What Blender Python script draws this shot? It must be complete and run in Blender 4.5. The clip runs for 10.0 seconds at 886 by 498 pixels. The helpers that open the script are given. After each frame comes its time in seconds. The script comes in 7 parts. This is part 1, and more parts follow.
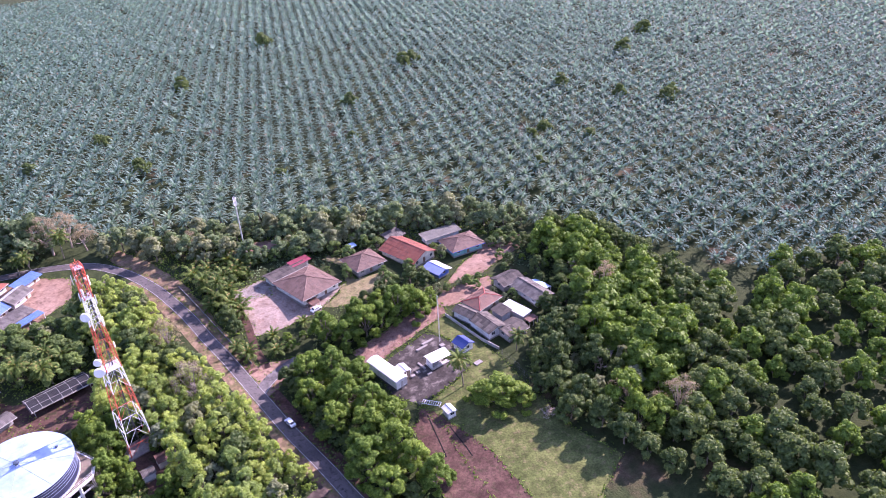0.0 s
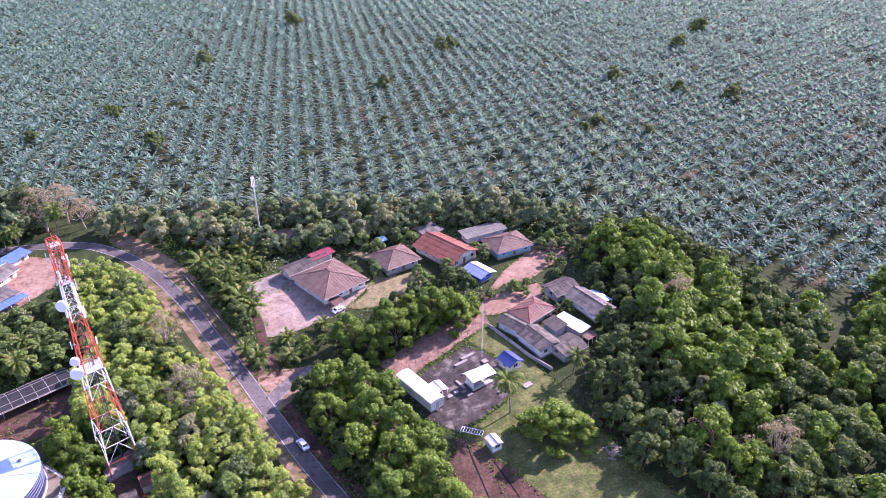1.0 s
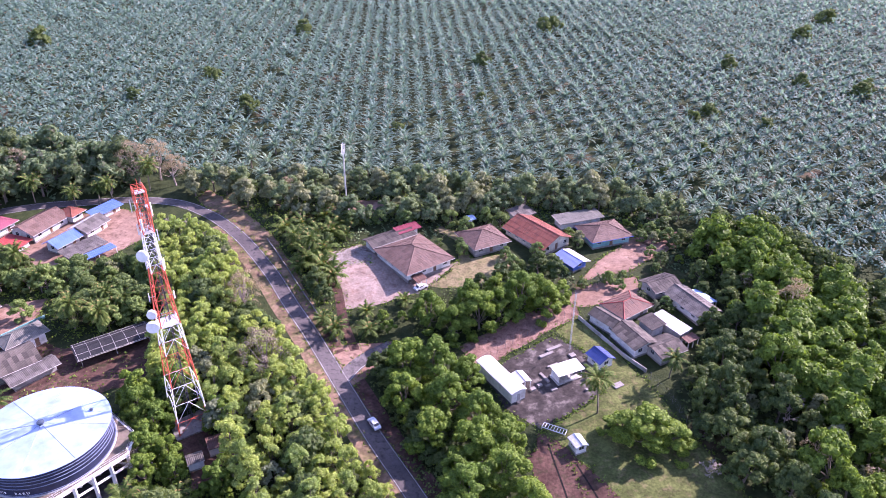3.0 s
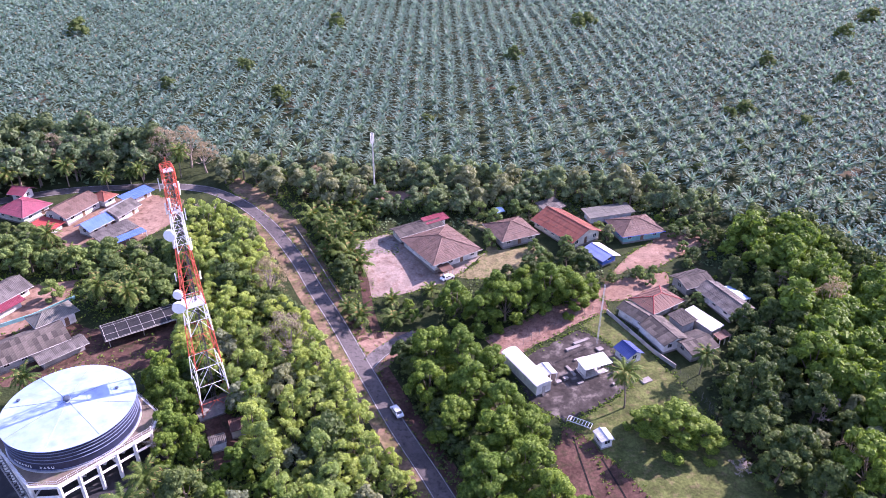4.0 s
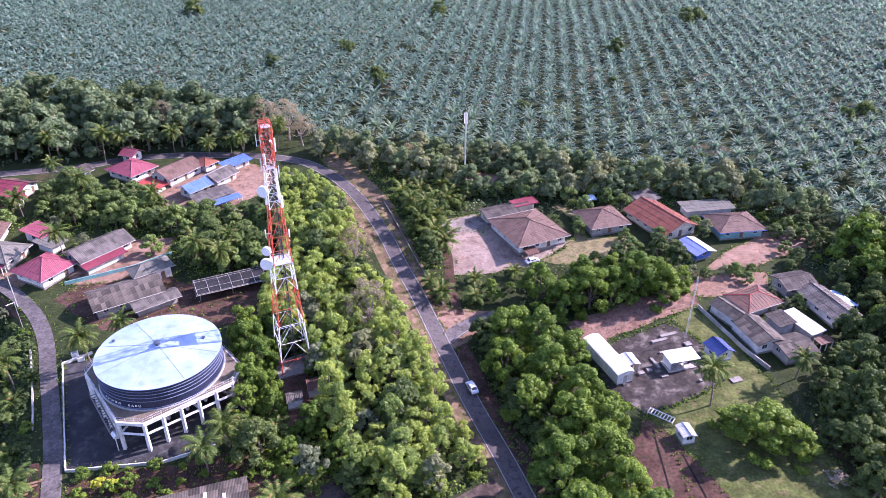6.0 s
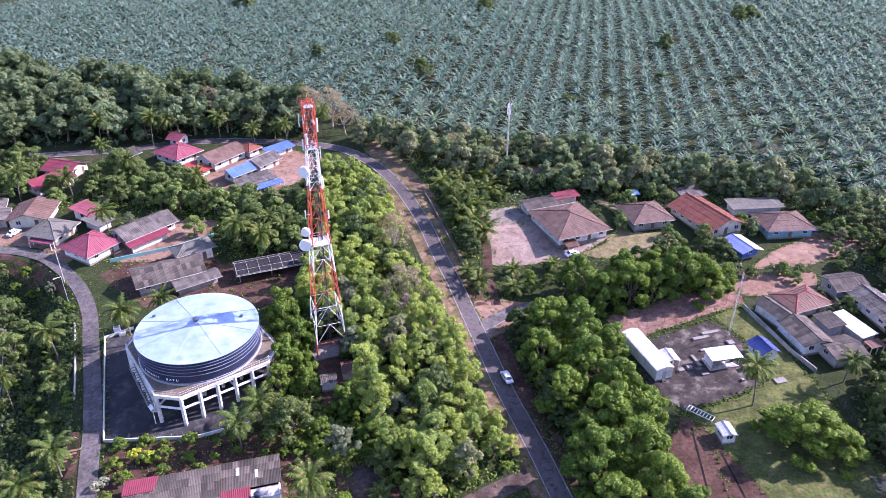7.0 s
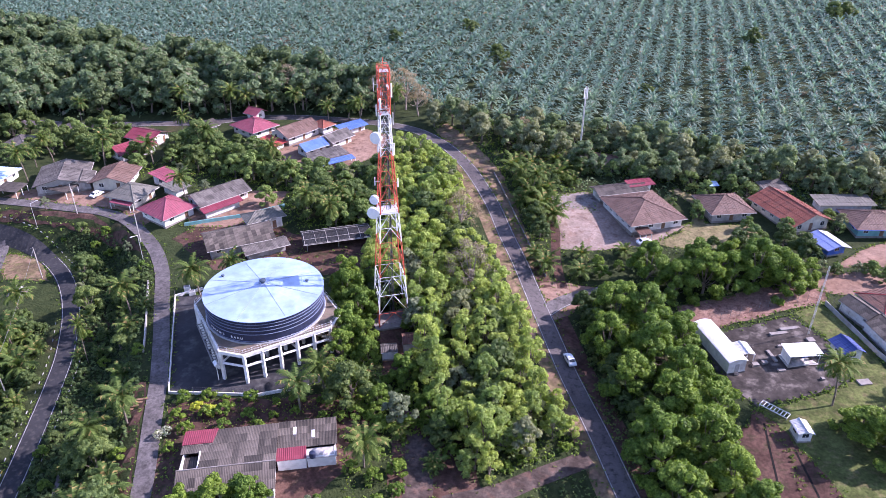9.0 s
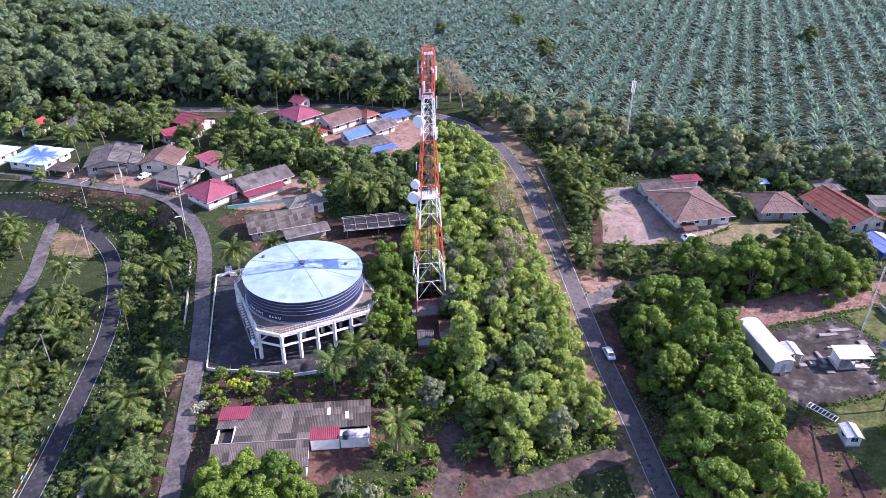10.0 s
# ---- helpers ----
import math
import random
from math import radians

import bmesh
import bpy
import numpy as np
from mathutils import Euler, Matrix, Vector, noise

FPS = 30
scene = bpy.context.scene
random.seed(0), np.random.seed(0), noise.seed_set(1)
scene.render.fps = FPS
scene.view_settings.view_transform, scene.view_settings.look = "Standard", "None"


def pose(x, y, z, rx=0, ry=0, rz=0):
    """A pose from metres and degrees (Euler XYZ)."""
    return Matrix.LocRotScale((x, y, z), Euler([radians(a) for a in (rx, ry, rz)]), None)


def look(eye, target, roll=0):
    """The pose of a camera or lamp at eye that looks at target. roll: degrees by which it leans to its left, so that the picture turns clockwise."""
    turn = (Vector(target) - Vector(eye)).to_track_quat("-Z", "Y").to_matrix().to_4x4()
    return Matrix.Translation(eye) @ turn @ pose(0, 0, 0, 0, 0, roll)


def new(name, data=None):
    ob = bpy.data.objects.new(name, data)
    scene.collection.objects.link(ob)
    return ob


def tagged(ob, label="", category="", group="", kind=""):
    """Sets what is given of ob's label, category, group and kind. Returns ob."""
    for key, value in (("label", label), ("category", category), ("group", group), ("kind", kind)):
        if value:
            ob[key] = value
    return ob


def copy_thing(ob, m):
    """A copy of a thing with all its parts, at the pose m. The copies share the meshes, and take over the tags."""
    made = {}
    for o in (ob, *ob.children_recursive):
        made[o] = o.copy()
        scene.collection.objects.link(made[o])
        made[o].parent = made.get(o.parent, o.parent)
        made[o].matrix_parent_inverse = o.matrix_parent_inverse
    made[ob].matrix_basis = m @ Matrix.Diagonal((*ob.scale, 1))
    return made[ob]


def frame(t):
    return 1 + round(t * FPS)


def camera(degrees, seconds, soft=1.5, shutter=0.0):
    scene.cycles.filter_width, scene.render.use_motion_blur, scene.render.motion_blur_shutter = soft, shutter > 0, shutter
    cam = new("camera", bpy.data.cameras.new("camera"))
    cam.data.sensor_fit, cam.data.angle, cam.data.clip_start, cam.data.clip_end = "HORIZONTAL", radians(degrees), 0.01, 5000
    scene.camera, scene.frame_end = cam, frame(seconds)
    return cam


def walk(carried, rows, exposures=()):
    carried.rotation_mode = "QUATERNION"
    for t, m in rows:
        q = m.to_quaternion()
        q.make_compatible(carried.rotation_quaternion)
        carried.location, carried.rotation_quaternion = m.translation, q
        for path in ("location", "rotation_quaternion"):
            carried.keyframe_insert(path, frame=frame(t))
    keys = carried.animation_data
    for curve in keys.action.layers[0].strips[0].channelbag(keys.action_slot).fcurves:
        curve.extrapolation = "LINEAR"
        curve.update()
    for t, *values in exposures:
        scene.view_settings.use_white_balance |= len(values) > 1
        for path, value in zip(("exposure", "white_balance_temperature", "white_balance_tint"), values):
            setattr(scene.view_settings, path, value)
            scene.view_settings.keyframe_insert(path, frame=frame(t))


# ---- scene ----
# ---- the camera ----
cam = camera(63.35, 10.0, soft=0.55)
walk(cam, [
    (0, pose(0.89, -37.81, 132.32, 60.60, 0, -16.95) @ pose(0, 0, 0, 0, 0, -3.12)),
    (0.25, pose(0.70, -30.07, 128.80, 60.59, 0, -16.86) @ pose(0, 0, 0, 0, 0, -2.35)),
    (0.5, pose(0.50, -22.34, 125.27, 60.57, 0, -16.77) @ pose(0, 0, 0, 0, 0, -1.59)),
    (0.75, pose(0.50, -15.42, 120.34, 60.72, 0, -16.17) @ pose(0, 0, 0, 0, 0, -1.06)),
    (1, pose(0.50, -8.50, 115.40, 60.87, 0, -15.57) @ pose(0, 0, 0, 0, 0, -0.54)),
    (1.5, pose(0.01, -2.35, 112.57, 60.43, 0, -13.98) @ pose(0, 0, 0, 0, 0, -0.03)),
    (2, pose(0.01, -0.98, 111.26, 60.18, 0, -12.02) @ pose(0, 0, 0, 0, 0, 0.09)),
    (2.5, pose(-0.45, 0.31, 109.56, 60.02, 0, -9.93) @ pose(0, 0, 0, 0, 0, 0.31)),
    (4, pose(0.04, 0.68, 104.41, 60.00, 0, -5.69) @ pose(0, 0, 0, 0, 0, 0.34)),
    (4.5, pose(0.06, 0.53, 103.07, 59.97, 0, -4.07) @ pose(0, 0, 0, 0, 0, 0.31)),
    (5, pose(0.01, 0.31, 101.43, 60.01, 0, -2.22) @ pose(0, 0, 0, 0, 0, 0.32)),
    (5.5, pose(0.00, 0.00, 100.01, 59.99, 0, 0.01) @ pose(0, 0, 0, 0, 0, 0.35)),
    (7, pose(0.22, -0.56, 95.65, 59.91, 0, 5.79) @ pose(0, 0, 0, 0, 0, 0.38)),
    (7.5, pose(0.20, -0.83, 94.07, 59.95, 0, 7.12) @ pose(0, 0, 0, 0, 0, 0.40)),
    (8, pose(0.05, -1.04, 92.55, 59.95, 0, 8.40) @ pose(0, 0, 0, 0, 0, 0.44)),
    (8.5, pose(0.05, -1.21, 91.21, 59.93, 0, 9.94) @ pose(0, 0, 0, 0, 0, 0.43)),
    (9, pose(-0.01, -1.42, 89.77, 59.91, 0, 11.78) @ pose(0, 0, 0, 0, 0, 0.43)),
    (9.5, pose(0.08, -1.67, 88.27, 59.92, 0, 13.58) @ pose(0, 0, 0, 0, 0, 0.42)),
    (10, pose(0.09, -1.72, 86.77, 59.91, 0, 15.43) @ pose(0, 0, 0, 0, 0, 0.40)),
], [(0, 1.58, 5800, 54), (2.5, 1.58, 5800, 54), (5.5, 1.46, 5700, 48), (10, 1.25, 5650, 40)])

# ---- world and sun ----
SUN_AZ = radians(24)
SUN_EL = radians(35)
world = bpy.data.worlds.new("sky")
scene.world = world
world.use_nodes = True
wn, wl = world.node_tree.nodes, world.node_tree.links
sky = wn.new("ShaderNodeTexSky")
sky.sky_type, sky.sun_disc = "NISHITA", False
sky.sun_elevation, sky.sun_rotation = SUN_EL, radians(90) - SUN_AZ
sky.dust_density, sky.air_density = 1.0, 1.2
wl.new(sky.outputs[0], wn["Background"].inputs[0])
wn["Background"].inputs[1].default_value = 0.135
sun = new("sun", bpy.data.lights.new("sun", "SUN"))
sun.data.energy, sun.data.angle, sun.data.color = 5.0, radians(0.6), (1.0, 0.91, 0.77)
sun.matrix_world = look((math.cos(SUN_AZ) * 300, math.sin(SUN_AZ) * 300, 300 * math.tan(SUN_EL)), (0, 0, 0))

# ---- materials ----


def nodes_of(name):
    m = bpy.data.materials.new(name)
    m.use_nodes = True
    return m, m.node_tree.nodes, m.node_tree.links, m.node_tree.nodes["Principled BSDF"]


def mixer(n, l, fac, a, b, how="MIX"):
    x = n.new("ShaderNodeMix")
    x.data_type, x.blend_type = "RGBA", how
    for sock, v in ((x.inputs[0], fac), (x.inputs[6], a), (x.inputs[7], b)):
        if isinstance(v, (int, float)):
            sock.default_value = v
        elif isinstance(v, tuple):
            sock.default_value = (*v, 1) if len(v) == 3 else v
        else:
            l.new(v, sock)
    return x.outputs[2]


def fuzz(n, l, scale, detail=4.0, lo=0.35, hi=0.65, where="Object", rough=0.55):
    tc = n.new("ShaderNodeTexCoord")
    t = n.new("ShaderNodeTexNoise")
    t.inputs["Scale"].default_value, t.inputs["Detail"].default_value = scale, detail
    t.inputs["Roughness"].default_value = rough
    l.new(tc.outputs[where], t.inputs["Vector"])
    r = n.new("ShaderNodeMapRange")
    r.inputs[1].default_value, r.inputs[2].default_value = lo, hi
    l.new(t.outputs[0], r.inputs[0])
    return r.outputs[0]


def bumped(n, l, b, height, strength, dist=0.05):
    k = n.new("ShaderNodeBump")
    k.inputs["Strength"].default_value, k.inputs["Distance"].default_value = strength, dist
    l.new(height, k.inputs["Height"])
    l.new(k.outputs[0], b.inputs["Normal"])


def surface(name, c1, c2, c3=None, big=0.15, small=2.5, rough=0.8, metal=0.0, bump=0.3, spec=0.4, grain=0.35):
    """A weathered surface: two colours in large patches, a third in small spots."""
    m, n, l, b = nodes_of(name)
    col = mixer(n, l, fuzz(n, l, big), c1, c2)
    fine = fuzz(n, l, small, 6.0)
    col = mixer(n, l, fuzz(n, l, small * 0.4, 6.0, 0.52, 0.72), col, c3 or tuple(v * 0.6 for v in c1))
    col = mixer(n, l, grain, col, mixer(n, l, fine, (0.45, 0.45, 0.45), (1, 1, 1)), "MULTIPLY")
    col = mixer(n, l, grain, col, mixer(n, l, fuzz(n, l, small * 0.22, 5.0, 0.38, 0.62), (0.6, 0.6, 0.6), (1.15, 1.15, 1.15)), "MULTIPLY")
    l.new(col, b.inputs["Base Color"])
    b.inputs["Roughness"].default_value, b.inputs["Metallic"].default_value = rough, metal
    b.inputs["Specular IOR Level"].default_value = spec
    bumped(n, l, b, fine, bump)
    return m


def sheet_roof(name, c1, c2, axis="x", pitch=0.35, rough=0.6, metal=0.0, stain=(0.06, 0.055, 0.05), stains=0.5):
    """Ribbed roofing sheets with stains; the ribs follow one another along the given axis of the house."""
    m, n, l, b = nodes_of(name)
    tc = n.new("ShaderNodeTexCoord")
    sep = n.new("ShaderNodeSeparateXYZ")
    l.new(tc.outputs["Object"], sep.inputs[0])
    w = n.new("ShaderNodeTexWave")
    w.bands_direction = "X" if axis == "x" else "Y"
    w.inputs["Scale"].default_value = 0.314 / pitch
    l.new(tc.outputs["Object"], w.inputs["Vector"])
    br = n.new("ShaderNodeTexBrick")
    br.inputs["Scale"].default_value = 1.0
    br.inputs["Mortar Size"].default_value = 0.0
    br.inputs["Brick Width"].default_value, br.inputs["Row Height"].default_value = (0.9, 1.7) if axis == "x" else (1.7, 0.9)
    br.offset = 0.0
    br.inputs["Color1"].default_value, br.inputs["Color2"].default_value = (*c1, 1), (*c2, 1)
    l.new(tc.outputs["Object"], br.inputs["Vector"])
    base = mixer(n, l, fuzz(n, l, 0.35, 3.0), c1, c2)
    base = mixer(n, l, 0.6, base, br.outputs[0])
    base = mixer(n, l, fuzz(n, l, 0.9, 7.0, 0.5, 0.78), base, mixer(n, l, stains, base, stain))
    base = mixer(n, l, 0.3, base, mixer(n, l, w.outputs[0], (0.5, 0.5, 0.5), (1, 1, 1)), "MULTIPLY")
    l.new(base, b.inputs["Base Color"])
    b.inputs["Roughness"].default_value, b.inputs["Metallic"].default_value = rough, metal
    b.inputs["Specular IOR Level"].default_value = 0.3
    bumped(n, l, b, w.outputs[0], 0.6, 0.06)
    return m


def leafy(name, dark, light, dry=None, lets=0.3, rough=0.6, spec=0.22, dry_share=0.06, through_tint=(1.25, 1.3, 0.7)):
    m, n, l, b = nodes_of(name)
    g = n.new("ShaderNodeNewGeometry")
    o = n.new("ShaderNodeObjectInfo")
    col = mixer(n, l, g.outputs["Random Per Island"], dark, light)
    tone = mixer(n, l, o.outputs["Random"], (0.72, 0.78, 0.72), (1.22, 1.12, 0.86))
    col = mixer(n, l, 0.8, col, tone, "MULTIPLY")
    if dry:
        gt = n.new("ShaderNodeMath")
        gt.operation = "LESS_THAN"
        gt.inputs[1].default_value = dry_share
        l.new(g.outputs["Random Per Island"], gt.inputs[0])
        col = mixer(n, l, gt.outputs[0], col, dry)
    l.new(col, b.inputs["Base Color"])
    b.inputs["Roughness"].default_value, b.inputs["Specular IOR Level"].default_value = rough, spec
    tr = n.new("ShaderNodeBsdfTranslucent")
    l.new(mixer(n, l, 1.0, col, through_tint, "MULTIPLY"), tr.inputs[0])
    mx = n.new("ShaderNodeMixShader")
    mx.inputs[0].default_value = lets
    l.new(b.outputs[0], mx.inputs[1])
    l.new(tr.outputs[0], mx.inputs[2])
    l.new(mx.outputs[0], n["Material Output"].inputs[0])
    return m


def plain(name, c, rough=0.5, metal=0.0, vary=0.12, scale=1.5):
    m, n, l, b = nodes_of(name)
    l.new(mixer(n, l, fuzz(n, l, scale, 6.0), tuple(v * (1 - vary) for v in c), tuple(min(1, v * (1 + vary)) for v in c)), b.inputs["Base Color"])
    b.inputs["Roughness"].default_value, b.inputs["Metallic"].default_value = rough, metal
    return m


def ground_material():
    m, n, l, b = nodes_of("earth_and_grass")
    green = mixer(n, l, fuzz(n, l, 0.5, 5.0), (0.022, 0.035, 0.011), (0.042, 0.056, 0.019))
    soil = mixer(n, l, fuzz(n, l, 0.9, 6.0), (0.11, 0.06, 0.042), (0.17, 0.105, 0.075))
    col = mixer(n, l, fuzz(n, l, 0.045, 6.0, 0.6, 0.78), green, soil)
    col = mixer(n, l, 0.5, col, mixer(n, l, fuzz(n, l, 3.0, 6.0), (0.45, 0.45, 0.45), (1, 1, 1)), "MULTIPLY")
    l.new(col, b.inputs["Base Color"])
    b.inputs["Roughness"].default_value = 0.95
    b.inputs["Specular IOR Level"].default_value = 0.15
    bumped(n, l, b, fuzz(n, l, 2.0, 6.0), 0.6, 0.15)
    return m


M_GROUND = ground_material()
M_ASPHALT = surface("asphalt", (0.078, 0.068, 0.068), (0.118, 0.104, 0.102), (0.032, 0.031, 0.033), 0.12, 3.0, 0.85, bump=0.15, spec=0.3)
M_OLDROAD = surface("worn_asphalt", (0.115, 0.105, 0.105), (0.165, 0.15, 0.148), (0.07, 0.064, 0.064), 0.2, 2.0, 0.9, spec=0.3, grain=0.8)
M_DARKYARD = surface("black_asphalt", (0.022, 0.023, 0.027), (0.04, 0.04, 0.045), (0.09, 0.088, 0.085), 0.15, 1.2, 0.8, spec=0.3)
M_SLAB = surface("stained_concrete", (0.045, 0.038, 0.034), (0.09, 0.077, 0.068), (0.24, 0.21, 0.185), 0.4, 1.0, 0.92, spec=0.2, grain=0.8)
M_CONCRETE = surface("pale_concrete", (0.22, 0.2, 0.185), (0.3, 0.28, 0.26), (0.12, 0.1, 0.09), 0.2, 2.0, 0.9)
M_PALE = surface("light_concrete", (0.4, 0.38, 0.35), (0.5, 0.48, 0.45), (0.25, 0.23, 0.2), 0.5, 2.0, 0.9)
M_DIRT = surface("red_earth", (0.225, 0.138, 0.098), (0.3, 0.2, 0.152), (0.14, 0.085, 0.058), 0.12, 1.5, 0.95, bump=0.5, spec=0.15, grain=0.5)
M_DARKDIRT = surface("dark_red_earth", (0.085, 0.046, 0.036), (0.135, 0.078, 0.06), (0.055, 0.05, 0.025), 0.15, 1.5, 0.95, bump=0.5, spec=0.15, grain=0.8)
M_VERGE = surface("dry_verge", (0.25, 0.17, 0.115), (0.15, 0.13, 0.06), (0.26, 0.155, 0.115), 0.35, 1.2, 0.95, bump=0.5, spec=0.15, grain=0.8)
M_LAWN = surface("mown_grass", (0.085, 0.11, 0.03), (0.125, 0.145, 0.045), (0.17, 0.15, 0.07), 0.1, 1.8, 0.95, bump=0.6, spec=0.15, grain=0.8)
M_LITTER = surface("leaf_litter", (0.25, 0.148, 0.115), (0.33, 0.215, 0.168), (0.16, 0.08, 0.055), 0.3, 3.0, 0.95, bump=0.7, spec=0.1, grain=0.8)
M_GRAVEL = surface("worn_gravel", (0.22, 0.19, 0.17), (0.3, 0.265, 0.24), (0.15, 0.09, 0.065), 0.25, 2.0, 0.95, bump=0.4, spec=0.15, grain=0.7)
M_TRACK = surface("stony_track", (0.07, 0.052, 0.045), (0.12, 0.095, 0.082), (0.15, 0.09, 0.07), 0.3, 1.5, 0.95, bump=0.5, spec=0.15, grain=0.8)
# Near-black colour paints the shade inside the drains, which have no depth.
M_DRAIN = surface("drain_shade", (0.012, 0.012, 0.012), (0.022, 0.02, 0.018), None, 0.5, 3.0, 0.95, spec=0.1)
M_YARD = surface("swept_earth", (0.25, 0.185, 0.15), (0.33, 0.262, 0.222), (0.2, 0.13, 0.1), 0.12, 1.5, 0.95, bump=0.4, spec=0.15, grain=0.5)
M_DRYGRASS = surface("dry_grass", (0.2, 0.175, 0.085), (0.27, 0.225, 0.125), (0.11, 0.13, 0.045), 0.25, 1.6, 0.95, bump=0.6, spec=0.15, grain=0.7)
# Asphalt of the bend, darkened so that its colour holds the shadow there.
M_BEND = surface("shade_darkened_asphalt", (0.021, 0.022, 0.026), (0.034, 0.034, 0.038), (0.07, 0.066, 0.062), 0.15, 3.0, 0.85, bump=0.15, spec=0.3)
M_PAINT = surface("road_paint", (0.3, 0.3, 0.29), (0.48, 0.48, 0.47), (0.12, 0.12, 0.12), 0.5, 2.5, 0.8)
M_WHITE = surface("white_wall", (0.7, 0.69, 0.66), (0.78, 0.77, 0.75), (0.5, 0.47, 0.42), 0.2, 1.0, 0.8, bump=0.1)
M_CREAM = surface("cream_wall", (0.62, 0.58, 0.47), (0.7, 0.66, 0.56), (0.42, 0.38, 0.3), 0.2, 1.0, 0.8, bump=0.1)
M_GREYWALL = surface("grey_wall", (0.36, 0.35, 0.33), (0.46, 0.44, 0.42), (0.22, 0.2, 0.18), 0.2, 1.0, 0.85, bump=0.2)
M_BLUEWALL = surface("blue_wall", (0.05, 0.12, 0.42), (0.07, 0.16, 0.5), (0.1, 0.14, 0.3), 0.2, 1.0, 0.7, bump=0.1)
M_TEALWALL = surface("teal_wall", (0.16, 0.4, 0.4), (0.22, 0.46, 0.45), (0.3, 0.36, 0.34), 0.2, 1.0, 0.8, bump=0.1)
M_FRAME = plain("window_frame", (0.72, 0.72, 0.7), 0.5)
M_WOOD = surface("brown_wood", (0.16, 0.09, 0.05), (0.22, 0.13, 0.08), None, 0.6, 4.0, 0.7)
M_BARK = surface("bark", (0.16, 0.13, 0.1), (0.24, 0.2, 0.16), (0.09, 0.07, 0.05), 0.8, 4.0, 0.9)
M_DEADWOOD = surface("pale_dead_twigs", (0.34, 0.28, 0.23), (0.42, 0.35, 0.3), None, 0.8, 4.0, 0.9)
M_GALV = plain("galvanised_steel", (0.55, 0.56, 0.57), 0.45, 0.5)
M_DARKSTEEL = plain("dull_steel", (0.14, 0.14, 0.14), 0.6)
M_RED = plain("signal_red_paint", (0.6, 0.11, 0.06), 0.5, 0.0, 0.15)
M_TWHITE = plain("tower_white_paint", (0.78, 0.78, 0.78), 0.5, 0.0, 0.06)
M_CABLE = plain("dark_cable", (0.06, 0.06, 0.065), 0.6)
M_NAVY = plain("navy_steel", (0.012, 0.018, 0.045), 0.5, 0.0, 0.25)
M_RUBBER = plain("tyre_rubber", (0.02, 0.02, 0.02), 0.8)
M_CARPAINT = plain("white_car_paint", (0.72, 0.73, 0.75), 0.25, 0.0, 0.03)
M_GLASS = plain("dark_window_glass", (0.03, 0.035, 0.04), 0.08, 0.0, 0.1)

ROOFS = {}
for key, c1, c2, rough, stains in (
        ("brown", (0.098, 0.058, 0.045), (0.175, 0.112, 0.09), 0.75, 0.5), ("orange", (0.17, 0.05, 0.034), (0.27, 0.092, 0.06), 0.75, 0.6),
        ("grey", (0.055, 0.049, 0.045), (0.17, 0.155, 0.14), 0.75, 0.8), ("darkgrey", (0.03, 0.026, 0.024), (0.1, 0.085, 0.074), 0.8, 0.7),
        ("pink", (0.2, 0.048, 0.072), (0.28, 0.078, 0.108), 0.6, 0.35), ("maroon", (0.17, 0.028, 0.044), (0.23, 0.046, 0.068), 0.55, 0.3),
        ("red", (0.34, 0.05, 0.045), (0.42, 0.075, 0.062), 0.5, 0.15), ("blue", (0.075, 0.145, 0.38), (0.11, 0.19, 0.44), 0.5, 0.12), ("navy", (0.03, 0.052, 0.18), (0.042, 0.068, 0.22), 0.5, 0.1),
        ("lilac", (0.17, 0.22, 0.46), (0.21, 0.27, 0.5), 0.5, 0.12), ("paleblue", (0.36, 0.5, 0.68), (0.42, 0.56, 0.74), 0.4, 0.12), ("white", (0.5, 0.5, 0.5), (0.62, 0.62, 0.62), 0.45, 0.3),
        ("black", (0.014, 0.015, 0.018), (0.026, 0.027, 0.03), 0.8, 0.3), ("mossy", (0.11, 0.11, 0.095), (0.16, 0.155, 0.135), 0.8, 0.5),
        ("rust", (0.1, 0.052, 0.04), (0.18, 0.09, 0.066), 0.7, 0.7)):
    for ax in "xy":
        ROOFS[key, ax] = sheet_roof("roof_" + key + "_" + ax, c1, c2, ax, rough=rough, stains=stains)

L_BROAD = leafy("broad_leaves", (0.06, 0.115, 0.016), (0.19, 0.29, 0.048), lets=0.34)
L_DEEP = leafy("deep_green_leaves", (0.042, 0.078, 0.026), (0.125, 0.178, 0.062), lets=0.34)
# The bluish cast of these leaves is haze put into the green.
L_FOREST = leafy("hazy_forest_leaves", (0.062, 0.112, 0.062), (0.17, 0.24, 0.135), (0.17, 0.17, 0.11), lets=0.36)
L_FORESTDARK = leafy("dark_forest_leaves", (0.038, 0.072, 0.036), (0.105, 0.15, 0.075), lets=0.34)
# Lightened leaf colour that includes the haze over the plantation edge.
L_FORESTPALE = leafy("pale_forest_leaves", (0.11, 0.165, 0.085), (0.24, 0.31, 0.165), lets=0.4)
L_BRIGHT = leafy("bright_leaves", (0.2, 0.27, 0.08), (0.4, 0.5, 0.17), lets=0.55)
L_GARDEN = leafy("garden_leaves", (0.085, 0.145, 0.045), (0.24, 0.335, 0.12), lets=0.4)
L_GARDENDARK = leafy("dark_garden_leaves", (0.06, 0.108, 0.036), (0.18, 0.25, 0.09), lets=0.38)
L_GREY = leafy("grey_green_leaves", (0.14, 0.17, 0.105), (0.27, 0.3, 0.19), lets=0.34)
L_DRY = leafy("dry_grey_leaves", (0.2, 0.165, 0.13), (0.33, 0.28, 0.22), lets=0.3)
